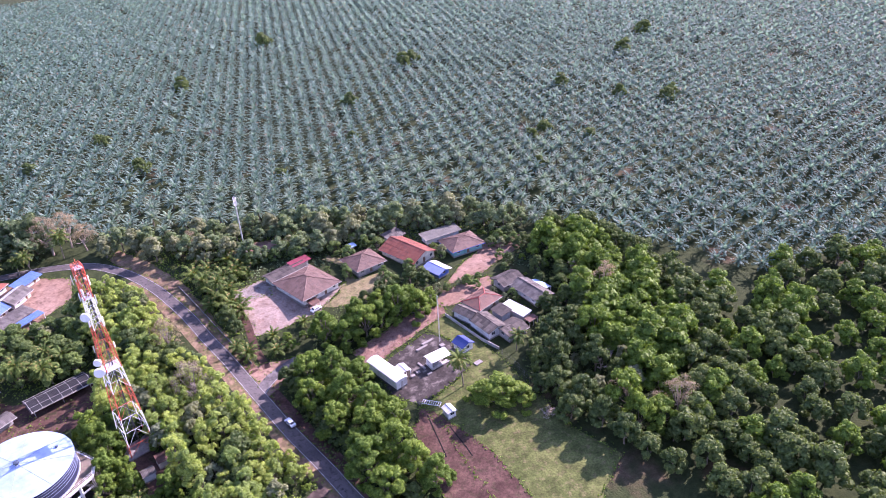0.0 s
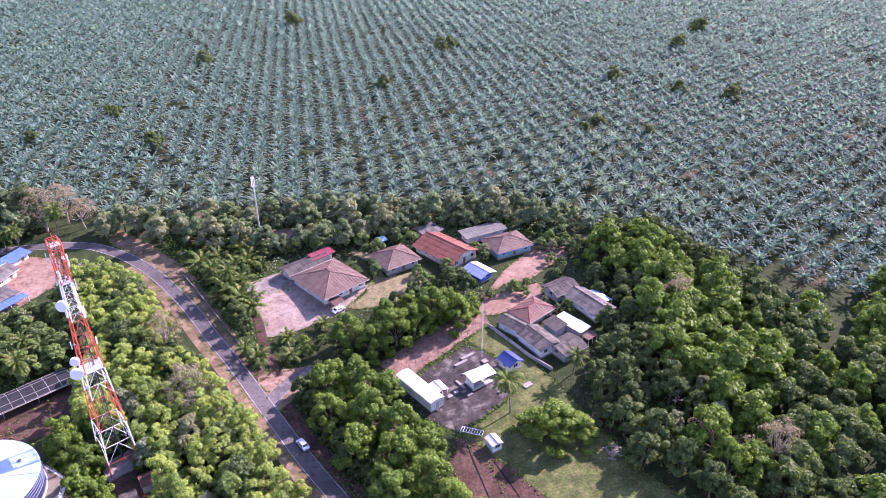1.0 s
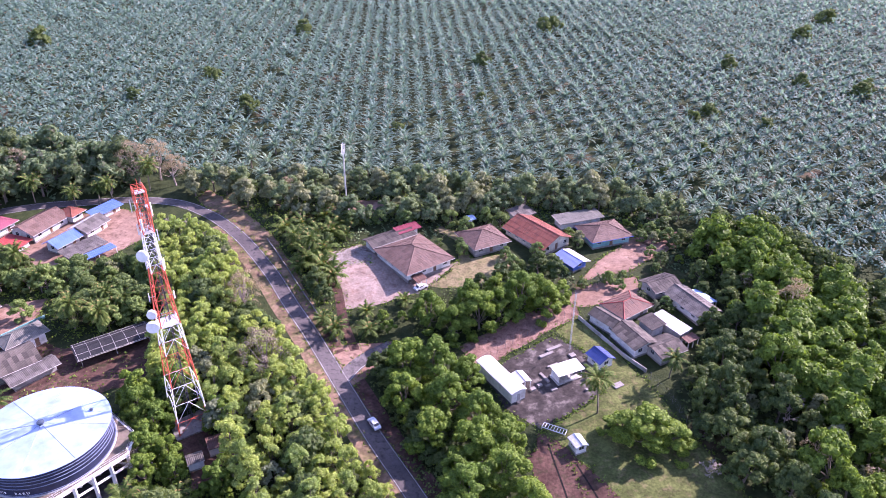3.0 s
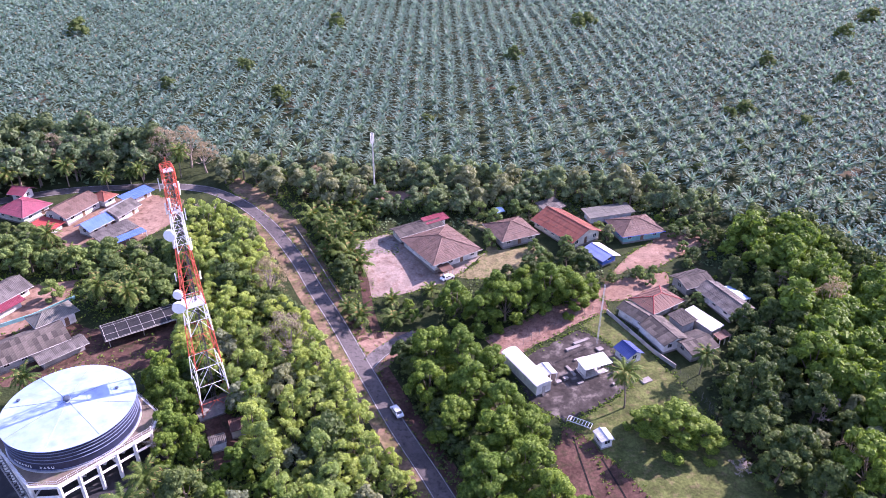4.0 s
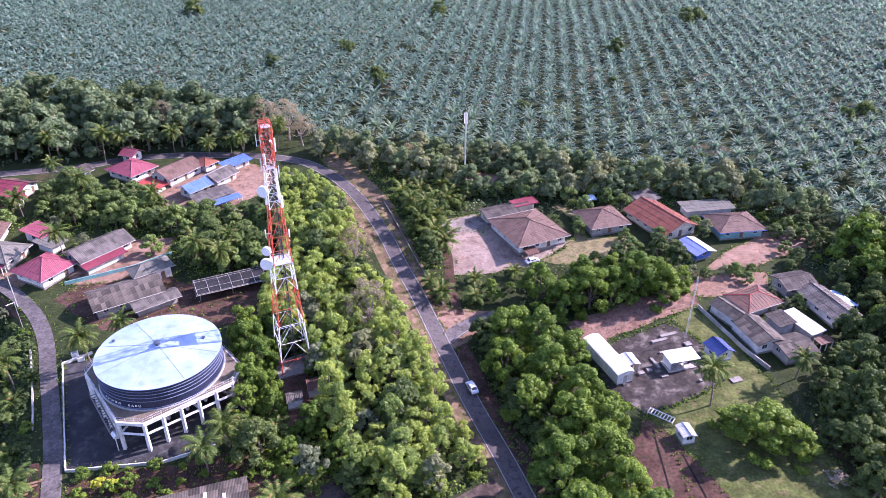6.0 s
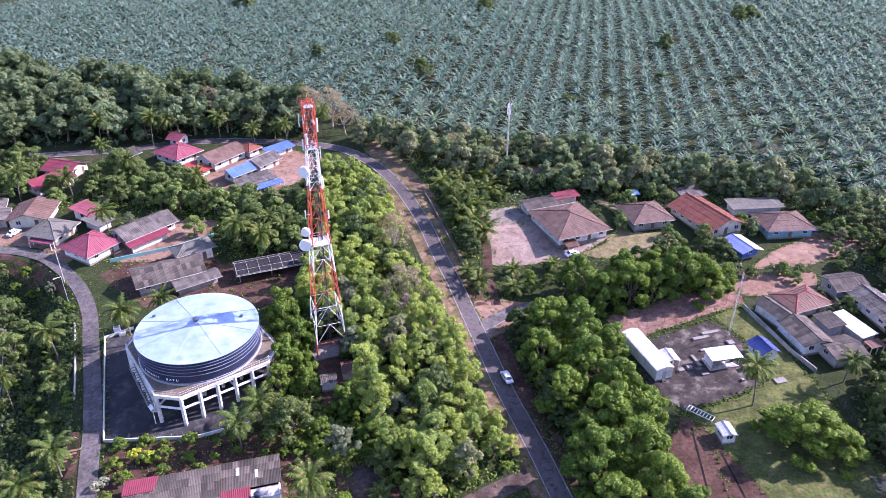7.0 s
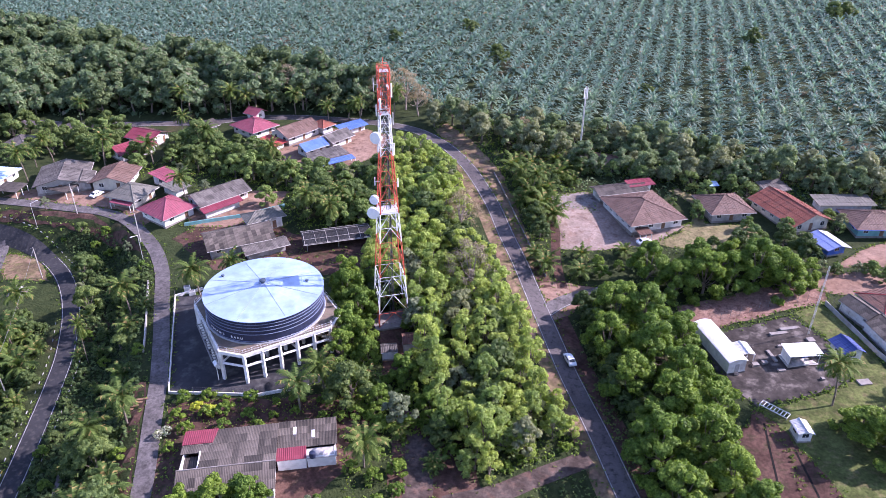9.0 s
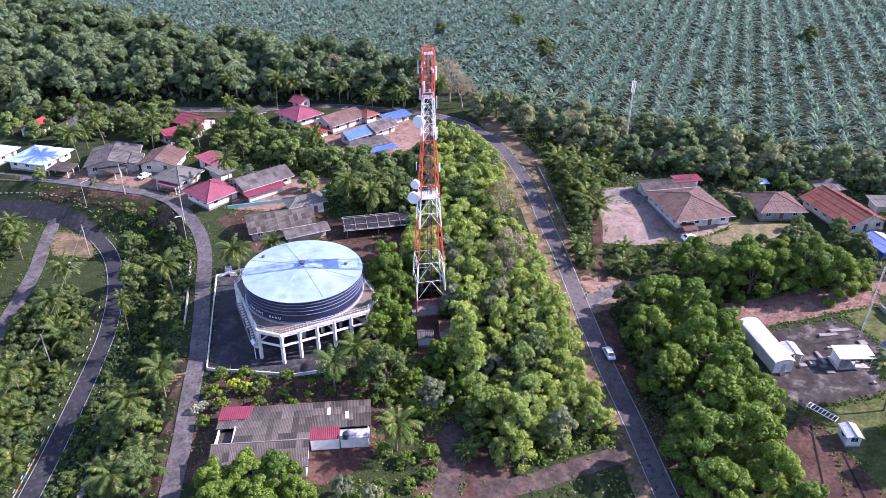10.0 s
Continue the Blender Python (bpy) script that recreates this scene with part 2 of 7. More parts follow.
L_COCO = leafy("coconut_fronds", (0.04, 0.076, 0.018), (0.12, 0.175, 0.05), (0.26, 0.2, 0.075), lets=0.36, rough=0.65, spec=0.12)
# Fronds are paler and bluer than real leaves: distant haze mixed into the colour.
L_OIL = leafy("hazed_palm_fronds", (0.072, 0.135, 0.112), (0.26, 0.37, 0.32), (0.22, 0.18, 0.12), lets=0.45, rough=0.6, spec=0.25, dry_share=0.04, through_tint=(1.15, 1.25, 0.95))

L_YELLOW = leafy("yellow_leaves", (0.3, 0.36, 0.03), (0.5, 0.52, 0.07))
L_BLOSSOM = leafy("white_blossom", (0.2, 0.26, 0.12), (0.7, 0.68, 0.66))

# ---- terrain ----


LANE = [(-58, 52), (-62.8, 63.1), (-66.3, 71.5), (-69, 77.4), (-72.7, 85.2), (-76.7, 93.9), (-82.8, 105.3), (-89.2, 116.5), (-95.2, 127), (-102.3, 135.9), (-110.1, 142.6), (-118.9, 148.2), (-127.2, 150.4), (-138.6, 150.5), (-153.7, 150.4), (-164.8, 149.7), (-190, 147)]
LANE_Y, LANE_X = [q[1] for q in LANE[:13]], [q[0] for q in LANE[:13]]


def land(x, y):
    """The height of the ground: rising away from the camera, with a hollow along the main road and the bend sunk below the lane."""
    yc = min(max(y, 40.0), 235.0)
    k = min(max((178.0 - y) / 36.0, 0.0), 1.0)
    k = k * k * (3 - 2 * k)
    z = -1.3 + 0.052 * (yc - 134.0) - 3.0 * math.exp(-(((x - 10.0) / 34.0) ** 2)) * k
    if x < -60 and y < 149:
        k = min(max(min(float(np.interp(y, LANE_Y, LANE_X)) - x - 3.0, 149.0 - y) / 11.0, 0.0), 1.0)
        z -= 7.5 * k * k * (3 - 2 * k)
    return z


def link(name, verts, faces, mat, smooth=False):
    me = bpy.data.meshes.new(name)
    me.from_pydata(verts, [], faces)
    me.materials.append(mat)
    if smooth:
        me.polygons.foreach_set("use_smooth", [True] * len(me.polygons))
    return new(name, me)


def part(name, bm, material, parent=None, label="", smooth=False):
    me = bpy.data.meshes.new(name)
    bm.normal_update()
    bm.to_mesh(me)
    bm.free()
    me.materials.append(material)
    if smooth:
        me.polygons.foreach_set("use_smooth", [True] * len(me.polygons))
    ob = new(name, me)
    ob.parent = parent
    return tagged(ob, label)


def empty(name, m, label="", category="", group="", kind=""):
    ob = new(name)
    ob.matrix_basis = m
    return tagged(ob, label, category, group, kind)


def steps(a, b, d):
    return [a + (b - a) * i / max(1, round((b - a) / d)) for i in range(max(1, round((b - a) / d)))]


gx = steps(-2600, -400, 200) + steps(-400, -200, 20) + steps(-200, -56, 2) + steps(-56, 150, 4) + steps(150, 400, 25) + steps(400, 2600, 200) + [2600]
gy = steps(-900, 0, 100) + steps(0, 40, 10) + steps(40, 160, 2) + steps(160, 240, 4) + steps(240, 400, 20) + steps(400, 3600, 200) + [3600]
gv = [(x, y, land(x, y)) for y in gy for x in gx]
gf = [(j * len(gx) + i, j * len(gx) + i + 1, (j + 1) * len(gx) + i + 1, (j + 1) * len(gx) + i) for j in range(len(gy) - 1) for i in range(len(gx) - 1)]
tagged(link("ground", gv, gf, M_GROUND, True), "reddish earth with rough grass and leaf litter", "ground", kind="structure")

ROADS, HOUSES, OPEN = [], [], []


def smooth_line(pts, step=2.0):
    out = []
    p = [Vector((2 * pts[0][0] - pts[1][0], 2 * pts[0][1] - pts[1][1]))] + [Vector(q) for q in pts]
    p.append(2 * p[-1] - p[-2])
    for i in range(1, len(p) - 2):
        k = max(1, round((p[i + 1] - p[i]).length / step))
        for j in range(k):
            t = j / k
            out.append(0.5 * (2 * p[i] + (p[i + 1] - p[i - 1]) * t + (2 * p[i - 1] - 5 * p[i] + 4 * p[i + 1] - p[i + 2]) * t * t
                              + (3 * p[i] - p[i - 1] - 3 * p[i + 1] + p[i + 2]) * t ** 3))
    out.append(p[-2])
    return out


def strip(name, line, offset, width, mat, lift, parent=None, skirt=0.12, gap=0):
    """A ribbon laid along a line on the ground, with thickness at its edges; gap: leaves out stretches for dashes."""
    v, f = [], []
    for i, q in enumerate(line):
        d = (line[min(i + 1, len(line) - 1)] - line[max(i - 1, 0)]).normalized()
        s = Vector((d.y, -d.x))
        for k, (o, dz) in enumerate(((-0.5, -skirt), (-0.5, 0), (0.5, 0), (0.5, -skirt))):
            e = q + s * (offset + o * width)
            v.append((e.x, e.y, land(e.x, e.y) + lift + dz))
        if i and not (gap and (i // gap) % 2):
            for k in range(3):
                f.append((4 * i - 4 + k, 4 * i - 3 + k, 4 * i + 1 + k, 4 * i + k))
    ob = link(name, v, f, mat, False)
    ob.parent = parent
    return ob


def road(name, pts, width, mat, label, lines=(), lift=0.07, kind="structure"):
    line = smooth_line(pts)
    ob = tagged(strip(name, line, 0, width, mat, lift), label, "road", kind=kind)
    for off, gap in lines:
        strip("edge_line", line, off, 0.11, M_PAINT, lift + 0.006, ob, 0.004, gap)
    ROADS.append((line, width / 2))
    return line


def patch(name, pts, mat, label, lift=0.04, rag=0.7, category="ground", keep_open=True):
    """An area of ground cover with an uneven edge, following the terrain."""
    ring = []
    for i, a in enumerate(pts):
        a, b = Vector(a), Vector(pts[(i + 1) % len(pts)])
        k = max(1, round((b - a).length / 1.5))
        for j in range(k):
            q = a.lerp(b, j / k)
            w = noise.noise_vector((q.x * 0.35, q.y * 0.35, 3.3)) * rag
            ring.append((q.x + w.x, q.y + w.y, 0))
    bm = bmesh.new()
    bm.faces.new([bm.verts.new(q) for q in ring])
    xs, ys = [q[0] for q in ring], [q[1] for q in ring]
    for lo, hi, ax in ((min(xs), max(xs), 0), (min(ys), max(ys), 1)):
        c = math.ceil(lo / 4) * 4
        while c < hi:
            bmesh.ops.bisect_plane(bm, geom=bm.verts[:] + bm.edges[:] + bm.faces[:], plane_co=(c, c, 0), plane_no=(1 - ax, ax, 0))
            c += 4
    bmesh.ops.triangulate(bm, faces=bm.faces[:])
    for v in bm.verts:
        v.co.z = land(v.co.x, v.co.y) + lift
    bmesh.ops.recalc_face_normals(bm, faces=bm.faces[:])
    if bm.faces and sum(f.normal.z for f in bm.faces) < 0:
        bmesh.ops.reverse_faces(bm, faces=bm.faces[:])
    if keep_open:
        OPEN.append([(q[0], q[1]) for q in ring])
    return tagged(part(name, bm, mat), label, category, kind="structure")


def inside(x, y, poly):
    c = False
    for i, (ax, ay) in enumerate(poly):
        bx, by = poly[i - 1]
        if (ay > y) != (by > y) and x < (bx - ax) * (y - ay) / (by - ay) + ax:
            c = not c
    return c


MAIN = [(25, 60), (13.9, 86.3), (8.3, 100.3), (1.8, 115.1), (-4, 129.9), (-11.5, 149.1), (-17.5, 162.3), (-22.8, 175.3), (-28.3, 187), (-33.5, 196.7),
        (-39.4, 205.5), (-46, 213), (-56, 220.5), (-70, 224), (-86, 224), (-101, 223), (-116, 219), (-128, 213), (-150, 207), (-170, 202), (-193, 200), (-230, 192)]
road("road", MAIN, 4.2, M_ASPHALT, "grey asphalt village road with worn white edge lines", ((-1.85, 0), (1.85, 0)))
LEFT = [(-84.5, 42), (-88.2, 53), (-91.3, 62.8), (-94.2, 71.5), (-98.6, 83.4), (-102.9, 94.5), (-107.6, 105.0), (-115.6, 118.2), (-124.0, 128.1), (-131.8, 134.4), (-140.8, 139.2), (-149.2, 141.3), (-157.0, 141.8), (-164.5, 141.4), (-187.1, 139.1)]
road("bend_road", LEFT, 4.2, M_BEND, "curving asphalt road with white edge lines", ((-1.85, 0), (1.85, 0)), lift=0.12)
road("fork_road", [(-152.4, 141.1), (-149.4, 135.0), (-144.5, 126.5), (-140.3, 119.5), (-135.1, 108.2), (-131.2, 99.1), (-128.3, 92.0), (-120, 74)], 3.6, M_OLDROAD, "worn side road branching off the bend", lift=0.1)
road("lane", LANE, 3.4, M_OLDROAD, "narrow worn asphalt lane past the water tank", lift=0.1)
road("side_road", [(-4.4, 134), (-1.5, 138.2), (2.5, 141.8), (8, 145)], 3.8, M_OLDROAD, "short grey side road with a white edge line", ((1.6, 0),), lift=0.055)
road("dirt_track", [(-1.3, 143.9), (-3.7, 154.3), (-4.9, 165.7), (-6.4, 171.9)], 2.4, M_DARKDIRT, "rutted red earth drive", lift=0.05)
road("service_track", [(-16, 78), (-7.8, 82.7), (-1.8, 87.5), (7, 94)], 3.6, M_TRACK, "dark service track joining the road", lift=0.045)
KERB_PAINT = [plain("kerb_" + n, c, 0.8, 0.0, 0.2) for n, c in (("white", (0.3, 0.3, 0.29)), ("red", (0.4, 0.06, 0.05)), ("blue", (0.06, 0.13, 0.4)), ("yellow", (0.45, 0.33, 0.06)))]


def kerb_row(line, offset, paints, label, skip=2):
    """A row of single painted kerb stones along a line."""
    row = empty("kerb", Matrix(), label, "kerb", kind="structure")
    mesh = {}
    for i in range(0, len(line) - 1, skip):
        d = (line[i + 1] - line[i]).normalized()
        q = line[i] + Vector((d.y, -d.x)) * offset
        k = paints[(i // skip) % len(paints)]
        if k not in mesh:
            bm = box_bm(-0.42, -0.08, -0.3, 0.42, 0.08, 0.16)
            bmesh.ops.bevel(bm, geom=bm.edges[:], offset=0.03, segments=1, affect="EDGES")
            first = part("kerb_stone", bm, KERB_PAINT[k], row)
            mesh[k] = first.data
        else:
            first = new("kerb_stone", mesh[k])
            first.parent = row
        first.matrix_basis = pose(q.x, q.y, land(q.x, q.y), 0, 0, math.degrees(math.atan2(d.y, d.x)))


verge_l = smooth_line(MAIN[1:11])
tagged(strip("verge", verge_l, -3.6, 3.0, M_VERGE, 0.03), "dry grass and red earth beside the road", "verge", kind="structure")
# The lower right verge gets darker earth, painting in the roadside trees' shade.
tagged(strip("verge", smooth_line(MAIN[1:6]), 3.9, 3.4, M_DARKDIRT, 0.032), "roadside earth with the shade of the trees in its colour", "verge", kind="structure")
tagged(strip("verge", smooth_line(MAIN[5:11]), 3.9, 3.4, M_VERGE, 0.032), "dry earth and grass beside the road", "verge", kind="structure")

patch("yard", [(-6.6, 168.4), (-7.8, 179), (-7.5, 184.3), (1.8, 188.5), (7.2, 187), (13, 176), (16, 170), (30, 176.5), (19, 164), (2.9, 159.5), (-4.5, 158.8)], M_YARD, "swept reddish yard in front of the brown house")
patch("forecourt", [(-7.2, 184), (1.8, 188), (5.5, 184.6), (4.6, 178), (-7.2, 178.8)], M_GRAVEL, "pale concrete forecourt of the brown house", 0.055, 0.3)
patch("dry_grass", [(20, 165.5), (27, 171.5), (30, 177.5), (31, 187), (25, 194), (28, 196), (33, 190), (33.5, 177), (44, 178.5), (49, 174), (40, 166), (28, 163.5)], M_DRYGRASS, "dry yellow grass between the houses", 0.034, 0.9)
patch("junction_apron", [(-5.5, 138), (-3, 131), (0.5, 134), (7, 141), (9, 146.5), (2, 146), (-3, 147), (-7, 146)], M_DIRT, "bare reddish earth at the junction", 0.038, 0.8)
patch("tower_plot", [(-41, 119), (-34, 121), (-28.5, 112), (-29, 104.5), (-34, 103.5), (-36, 111)], M_DARKDIRT, "dark red earth at the foot of the tower", 0.036, 0.8)
patch("tank_yard", [(-87.5, 119.2), (-72.8, 90.8), (-55.8, 93.9), (-40.5, 102.4), (-50, 126), (-66, 128)], M_DARKYARD, "black asphalt yard round the water tank", 0.05, 0.05)
patch("slab", [(29.6, 131.7), (48.6, 141.1), (54.6, 132.6), (56, 121.3), (48.9, 116.8), (37.7, 111.4), (30.9, 119.7)], M_SLAB, "stained dark concrete apron of the compound", 0.06, 0.1)
patch("lawn", [(37, 110.4), (48.9, 116), (57.2, 122.8), (55.2, 133), (49.4, 142.4), (55.4, 146.7), (59, 143), (66, 118), (68.7, 106.8), (72, 90), (80, 76), (62, 60), (45, 70), (42, 91.1), (41, 101.8)], M_LAWN, "mown sunlit lawn with bare spots", 0.03)
patch("leaf_litter", [(26, 132.6), (24.6, 142), (45, 151.4), (58, 153), (57, 147), (49, 143.6), (30, 133.4)], M_LITTER, "strip of fallen red leaves behind the compound", 0.04)
patch("driveway", [(32.8, 103.7), (37.2, 110.6), (40.6, 107.7), (45, 99), (50, 88), (54, 68), (34, 68), (33.6, 91.6)], M_DARKDIRT, "dark red earth driveway", 0.045)
patch("yard", [(62.3, 162.2), (76.7, 164.8), (97, 176.5), (100, 184), (84, 182), (69.2, 170.3)], M_DIRT, "bare red earth yard", 0.04)
patch("yard", [(56.9, 151.6), (60.7, 150.5), (76, 154.6), (78.3, 162.2), (64.6, 160.6), (56.3, 157)], M_DIRT, "bare red earth yard", 0.045)
patch("yard", [(-76.2, 182.7), (-60.6, 201.3), (-62, 214), (-73.1, 218.6), (-98, 214), (-104, 200), (-92, 188)], M_DIRT, "red earth yard between the far houses", 0.04)
patch("yard", [(-106, 157), (-99, 148), (-89, 150), (-81.3, 161.5), (-80.7, 172), (-91.4, 170)], M_DIRT, "red earth yard between the houses", 0.04)
patch("yard", [(-160, 152.5), (-123.9, 152.5), (-112, 146), (-110, 152), (-134.2, 163), (-150, 163)], M_DIRT, "red earth yard by the lane", 0.04)
patch("yard", [(-29, 96), (-24, 68), (-8, 68), (-9, 80), (-14, 90), (-20, 97)], M_DARKDIRT, "bare red earth by the drive", 0.035, 1.2, keep_open=False)
patch("yard", [(-101, 142), (-84, 131), (-66, 128.5), (-48, 139), (-50, 152), (-72, 150), (-84, 158), (-96, 152)], M_DARKDIRT, "bare brown earth round the grey houses", 0.03, 1.0, keep_open=False)
patch("concrete_pad", [(-26.2, 92.0), (-21.4, 70), (-17.6, 70), (-18.4, 80), (-20.4, 90.9)], M_TRACK, "weathered concrete drive", 0.05, 0.2)
patch("garden", [(-71.5, 88.5), (-38, 98), (-30, 90), (-38, 72), (-62, 66)], M_DARKDIRT, "red garden soil around the near house", 0.03, 1.0, keep_open=False)
patch("clearing", [(-18.5, 168), (-26, 187), (-30, 195), (-41.5, 211), (-50, 222), (-47, 229), (-37, 217.5), (-24.5, 198), (-14.5, 172)], M_VERGE, "bare roadside clearing", 0.03, 1.0)
patch("clearing", [(2, 206), (12, 207), (14, 214), (0, 216), (-8, 212)], M_DIRT, "bare earth behind the white pole", 0.03, 1.0)
patch("verge", [(-150.7, 136.8), (-141.0, 126.0), (-129.2, 128.2), (-137.8, 136.8)], M_VERGE, "dry grass island between the roads", 0.03, 1.0)

patch("earth_bank", [(-159.9, 145.6), (-145.4, 147.9), (-129.2, 148.6), (-114.9, 142.8), (-104.0, 134.0), (-116.8, 140.6), (-127.8, 144.3), (-142.6, 144.9), (-157.2, 144.0)], M_DARKDIRT, "bare red earth bank between lane and bend", 0.12, 0.8, keep_open=False)
patch("lane_bank", [(-78.5, 93), (-73.5, 82), (-67, 68), (-62, 56), (-66, 56), (-71, 69), (-77, 81), (-81, 92)], M_DARKDIRT, "bare red earth beside the lane", 0.1, 0.6, keep_open=False)

# Flat strips; the shade of the drain channel is in their colour.
for pts in ([(38.1, 107.5), (38.1, 102.0), (38.2, 95.9), (38.2, 91.6)], [(42.3, 101.7), (43.2, 96.9), (44.1, 92.3), (44.5, 89.2)]):
    tagged(strip("drain", smooth_line(pts), 0, 0.35, M_DRAIN, 0.075, None, 0.1), "narrow drain across the driveway, its inner shade painted as a dark strip", "drain", kind="structure")

# ---- building helpers ----


def box(bm, x0, y0, z0, x1, y1, z1):
    v = [bm.verts.new(q) for q in ((x0, y0, z0), (x1, y0, z0), (x1, y1, z0), (x0, y1, z0), (x0, y0, z1), (x1, y0, z1), (x1, y1, z1), (x0, y1, z1))]
    for f in ((3, 2, 1, 0), (4, 5, 6, 7), (0, 1, 5, 4), (1, 2, 6, 5), (2, 3, 7, 6), (3, 0, 4, 7)):
        bm.faces.new([v[i] for i in f])


def box_bm(*a):
    bm = bmesh.new()
    box(bm, *a)
    return bm


def beam(bm, a, b, r, sides=4, r2=None):
    """A bar from a to b."""
    a, b = Vector(a), Vector(b)
    d = (b - a).normalized()
    u = d.orthogonal().normalized()
    w = d.cross(u)
    rings = []
    for q, rr in ((a, r), (b, r2 or r)):
        rings.append([bm.verts.new(q + (u * math.cos(2 * math.pi * (i + 0.5) / sides) + w * math.sin(2 * math.pi * (i + 0.5) / sides)) * rr) for i in range(sides)])
    for i in range(sides):
        bm.faces.new((rings[0][i], rings[0][(i + 1) % sides], rings[1][(i + 1) % sides], rings[1][i]))
    bm.faces.new(rings[0][::-1])
    bm.faces.new(rings[1])


def bar(name, a, b, r, mat, parent, sides=4, r2=None, label=""):
    bm = bmesh.new()
    beam(bm, a, b, r, sides, r2)
    return part(name, bm, mat, parent, label)


def tube(bm, prof, sides=32):
    """A turned shape from (radius, height) pairs."""
    rings = [[bm.verts.new((r * math.cos(2 * math.pi * i / sides), r * math.sin(2 * math.pi * i / sides), z)) for i in range(sides)] for r, z in prof]
    for p, q in zip(rings, rings[1:]):
        for i in range(sides):
            bm.faces.new((p[i], p[(i + 1) % sides], q[(i + 1) % sides], q[i]))
    bm.faces.new(rings[0][::-1])
    bm.faces.new(rings[-1])


def plate(pts, thick):
    """A slab under the given top polygon."""
    bm = bmesh.new()
    top = [bm.verts.new(q) for q in pts]
    low = [bm.verts.new((q[0], q[1], q[2] - thick)) for q in pts]
    bm.faces.new(top)
    bm.faces.new(low[::-1])
    for i in range(len(pts)):
        j = (i + 1) % len(pts)
        bm.faces.new((top[i], low[i], low[j], top[j]))
    bmesh.ops.recalc_face_normals(bm, faces=bm.faces[:])
    return bm


def roof_seams(name, pts, mat, parent, step=0.95, row=1.9):
    """Raised laps on a slope: ribs from eave to ridge and a lip at every row of sheets. The first two points are the eave."""
    p = [Vector(q) for q in pts]
    u = (p[1] - p[0]).normalized()
    nrm = u.cross(p[2] - p[0]).normalized()
    v = nrm.cross(u)
    flat = [((q - p[0]).dot(u), (q - p[0]).dot(v)) for q in p]

    def span(axis, at):
        hit = []
        for (a, b) in zip(flat, flat[1:] + flat[:1]):
            if (a[axis] - at) * (b[axis] - at) < 0:
                t = (at - a[axis]) / (b[axis] - a[axis])
                hit.append(a[1 - axis] + (b[1 - axis] - a[1 - axis]) * t)
        return (min(hit), max(hit)) if len(hit) > 1 else None
    bm = bmesh.new()
    for axis, gap, half in ((0, step, 0.045), (1, row, 0.06)):
        lo, hi = min(q[axis] for q in flat), max(q[axis] for q in flat)
        for i in range(1, int((hi - lo) / gap) + 1):
            at = lo + i * gap
            r = span(axis, at)
            if r is None or r[1] - r[0] < 0.3:
                continue
            vs = []
            for lift in (-0.01, 0.05):
                for a, b in ((at - half, r[0] + 0.02), (at + half, r[0] + 0.02), (at + half, r[1] - 0.02), (at - half, r[1] - 0.02)):
                    c = (a, b) if axis == 0 else (b, a)
                    vs.append(bm.verts.new(p[0] + u * c[0] + v * c[1] + nrm * lift))
            for f in ((4, 5, 6, 7), (0, 1, 5, 4), (1, 2, 6, 5), (2, 3, 7, 6), (3, 0, 4, 7)):
                bm.faces.new([vs[k] for k in f])
    if bm.faces:
        bmesh.ops.recalc_face_normals(bm, faces=bm.faces[:])
        part(name, bm, mat, parent)
    else:
        bm.free()


def window(parent, x, y, z, w, h, side):
    """A window on a wall: side is the way the wall faces (f, b, l or r)."""
    def on(u0, u1, z0, z1, out, deep):
        if side in "fb":
            s = -1 if side == "f" else 1
            a, b = sorted((y - s * deep, y + s * out))
            return box_bm(x + u0, a, z0, x + u1, b, z1)
        s = -1 if side == "l" else 1
        a, b = sorted((x - s * deep, x + s * out))
        return box_bm(a, y + u0, z0, b, y + u1, z1)
    fr = part("window", on(-w / 2, w / 2, z, z + h, 0.05, 0.04), M_FRAME, parent, "white framed window")
    for k in range(2):
        u = -w / 2 + 0.06 + k * (w / 2 - 0.03)
        part("pane", on(u, u + w / 2 - 0.09, z + 0.07, z + h - 0.07, 0.058, -0.03), M_GLASS, fr)


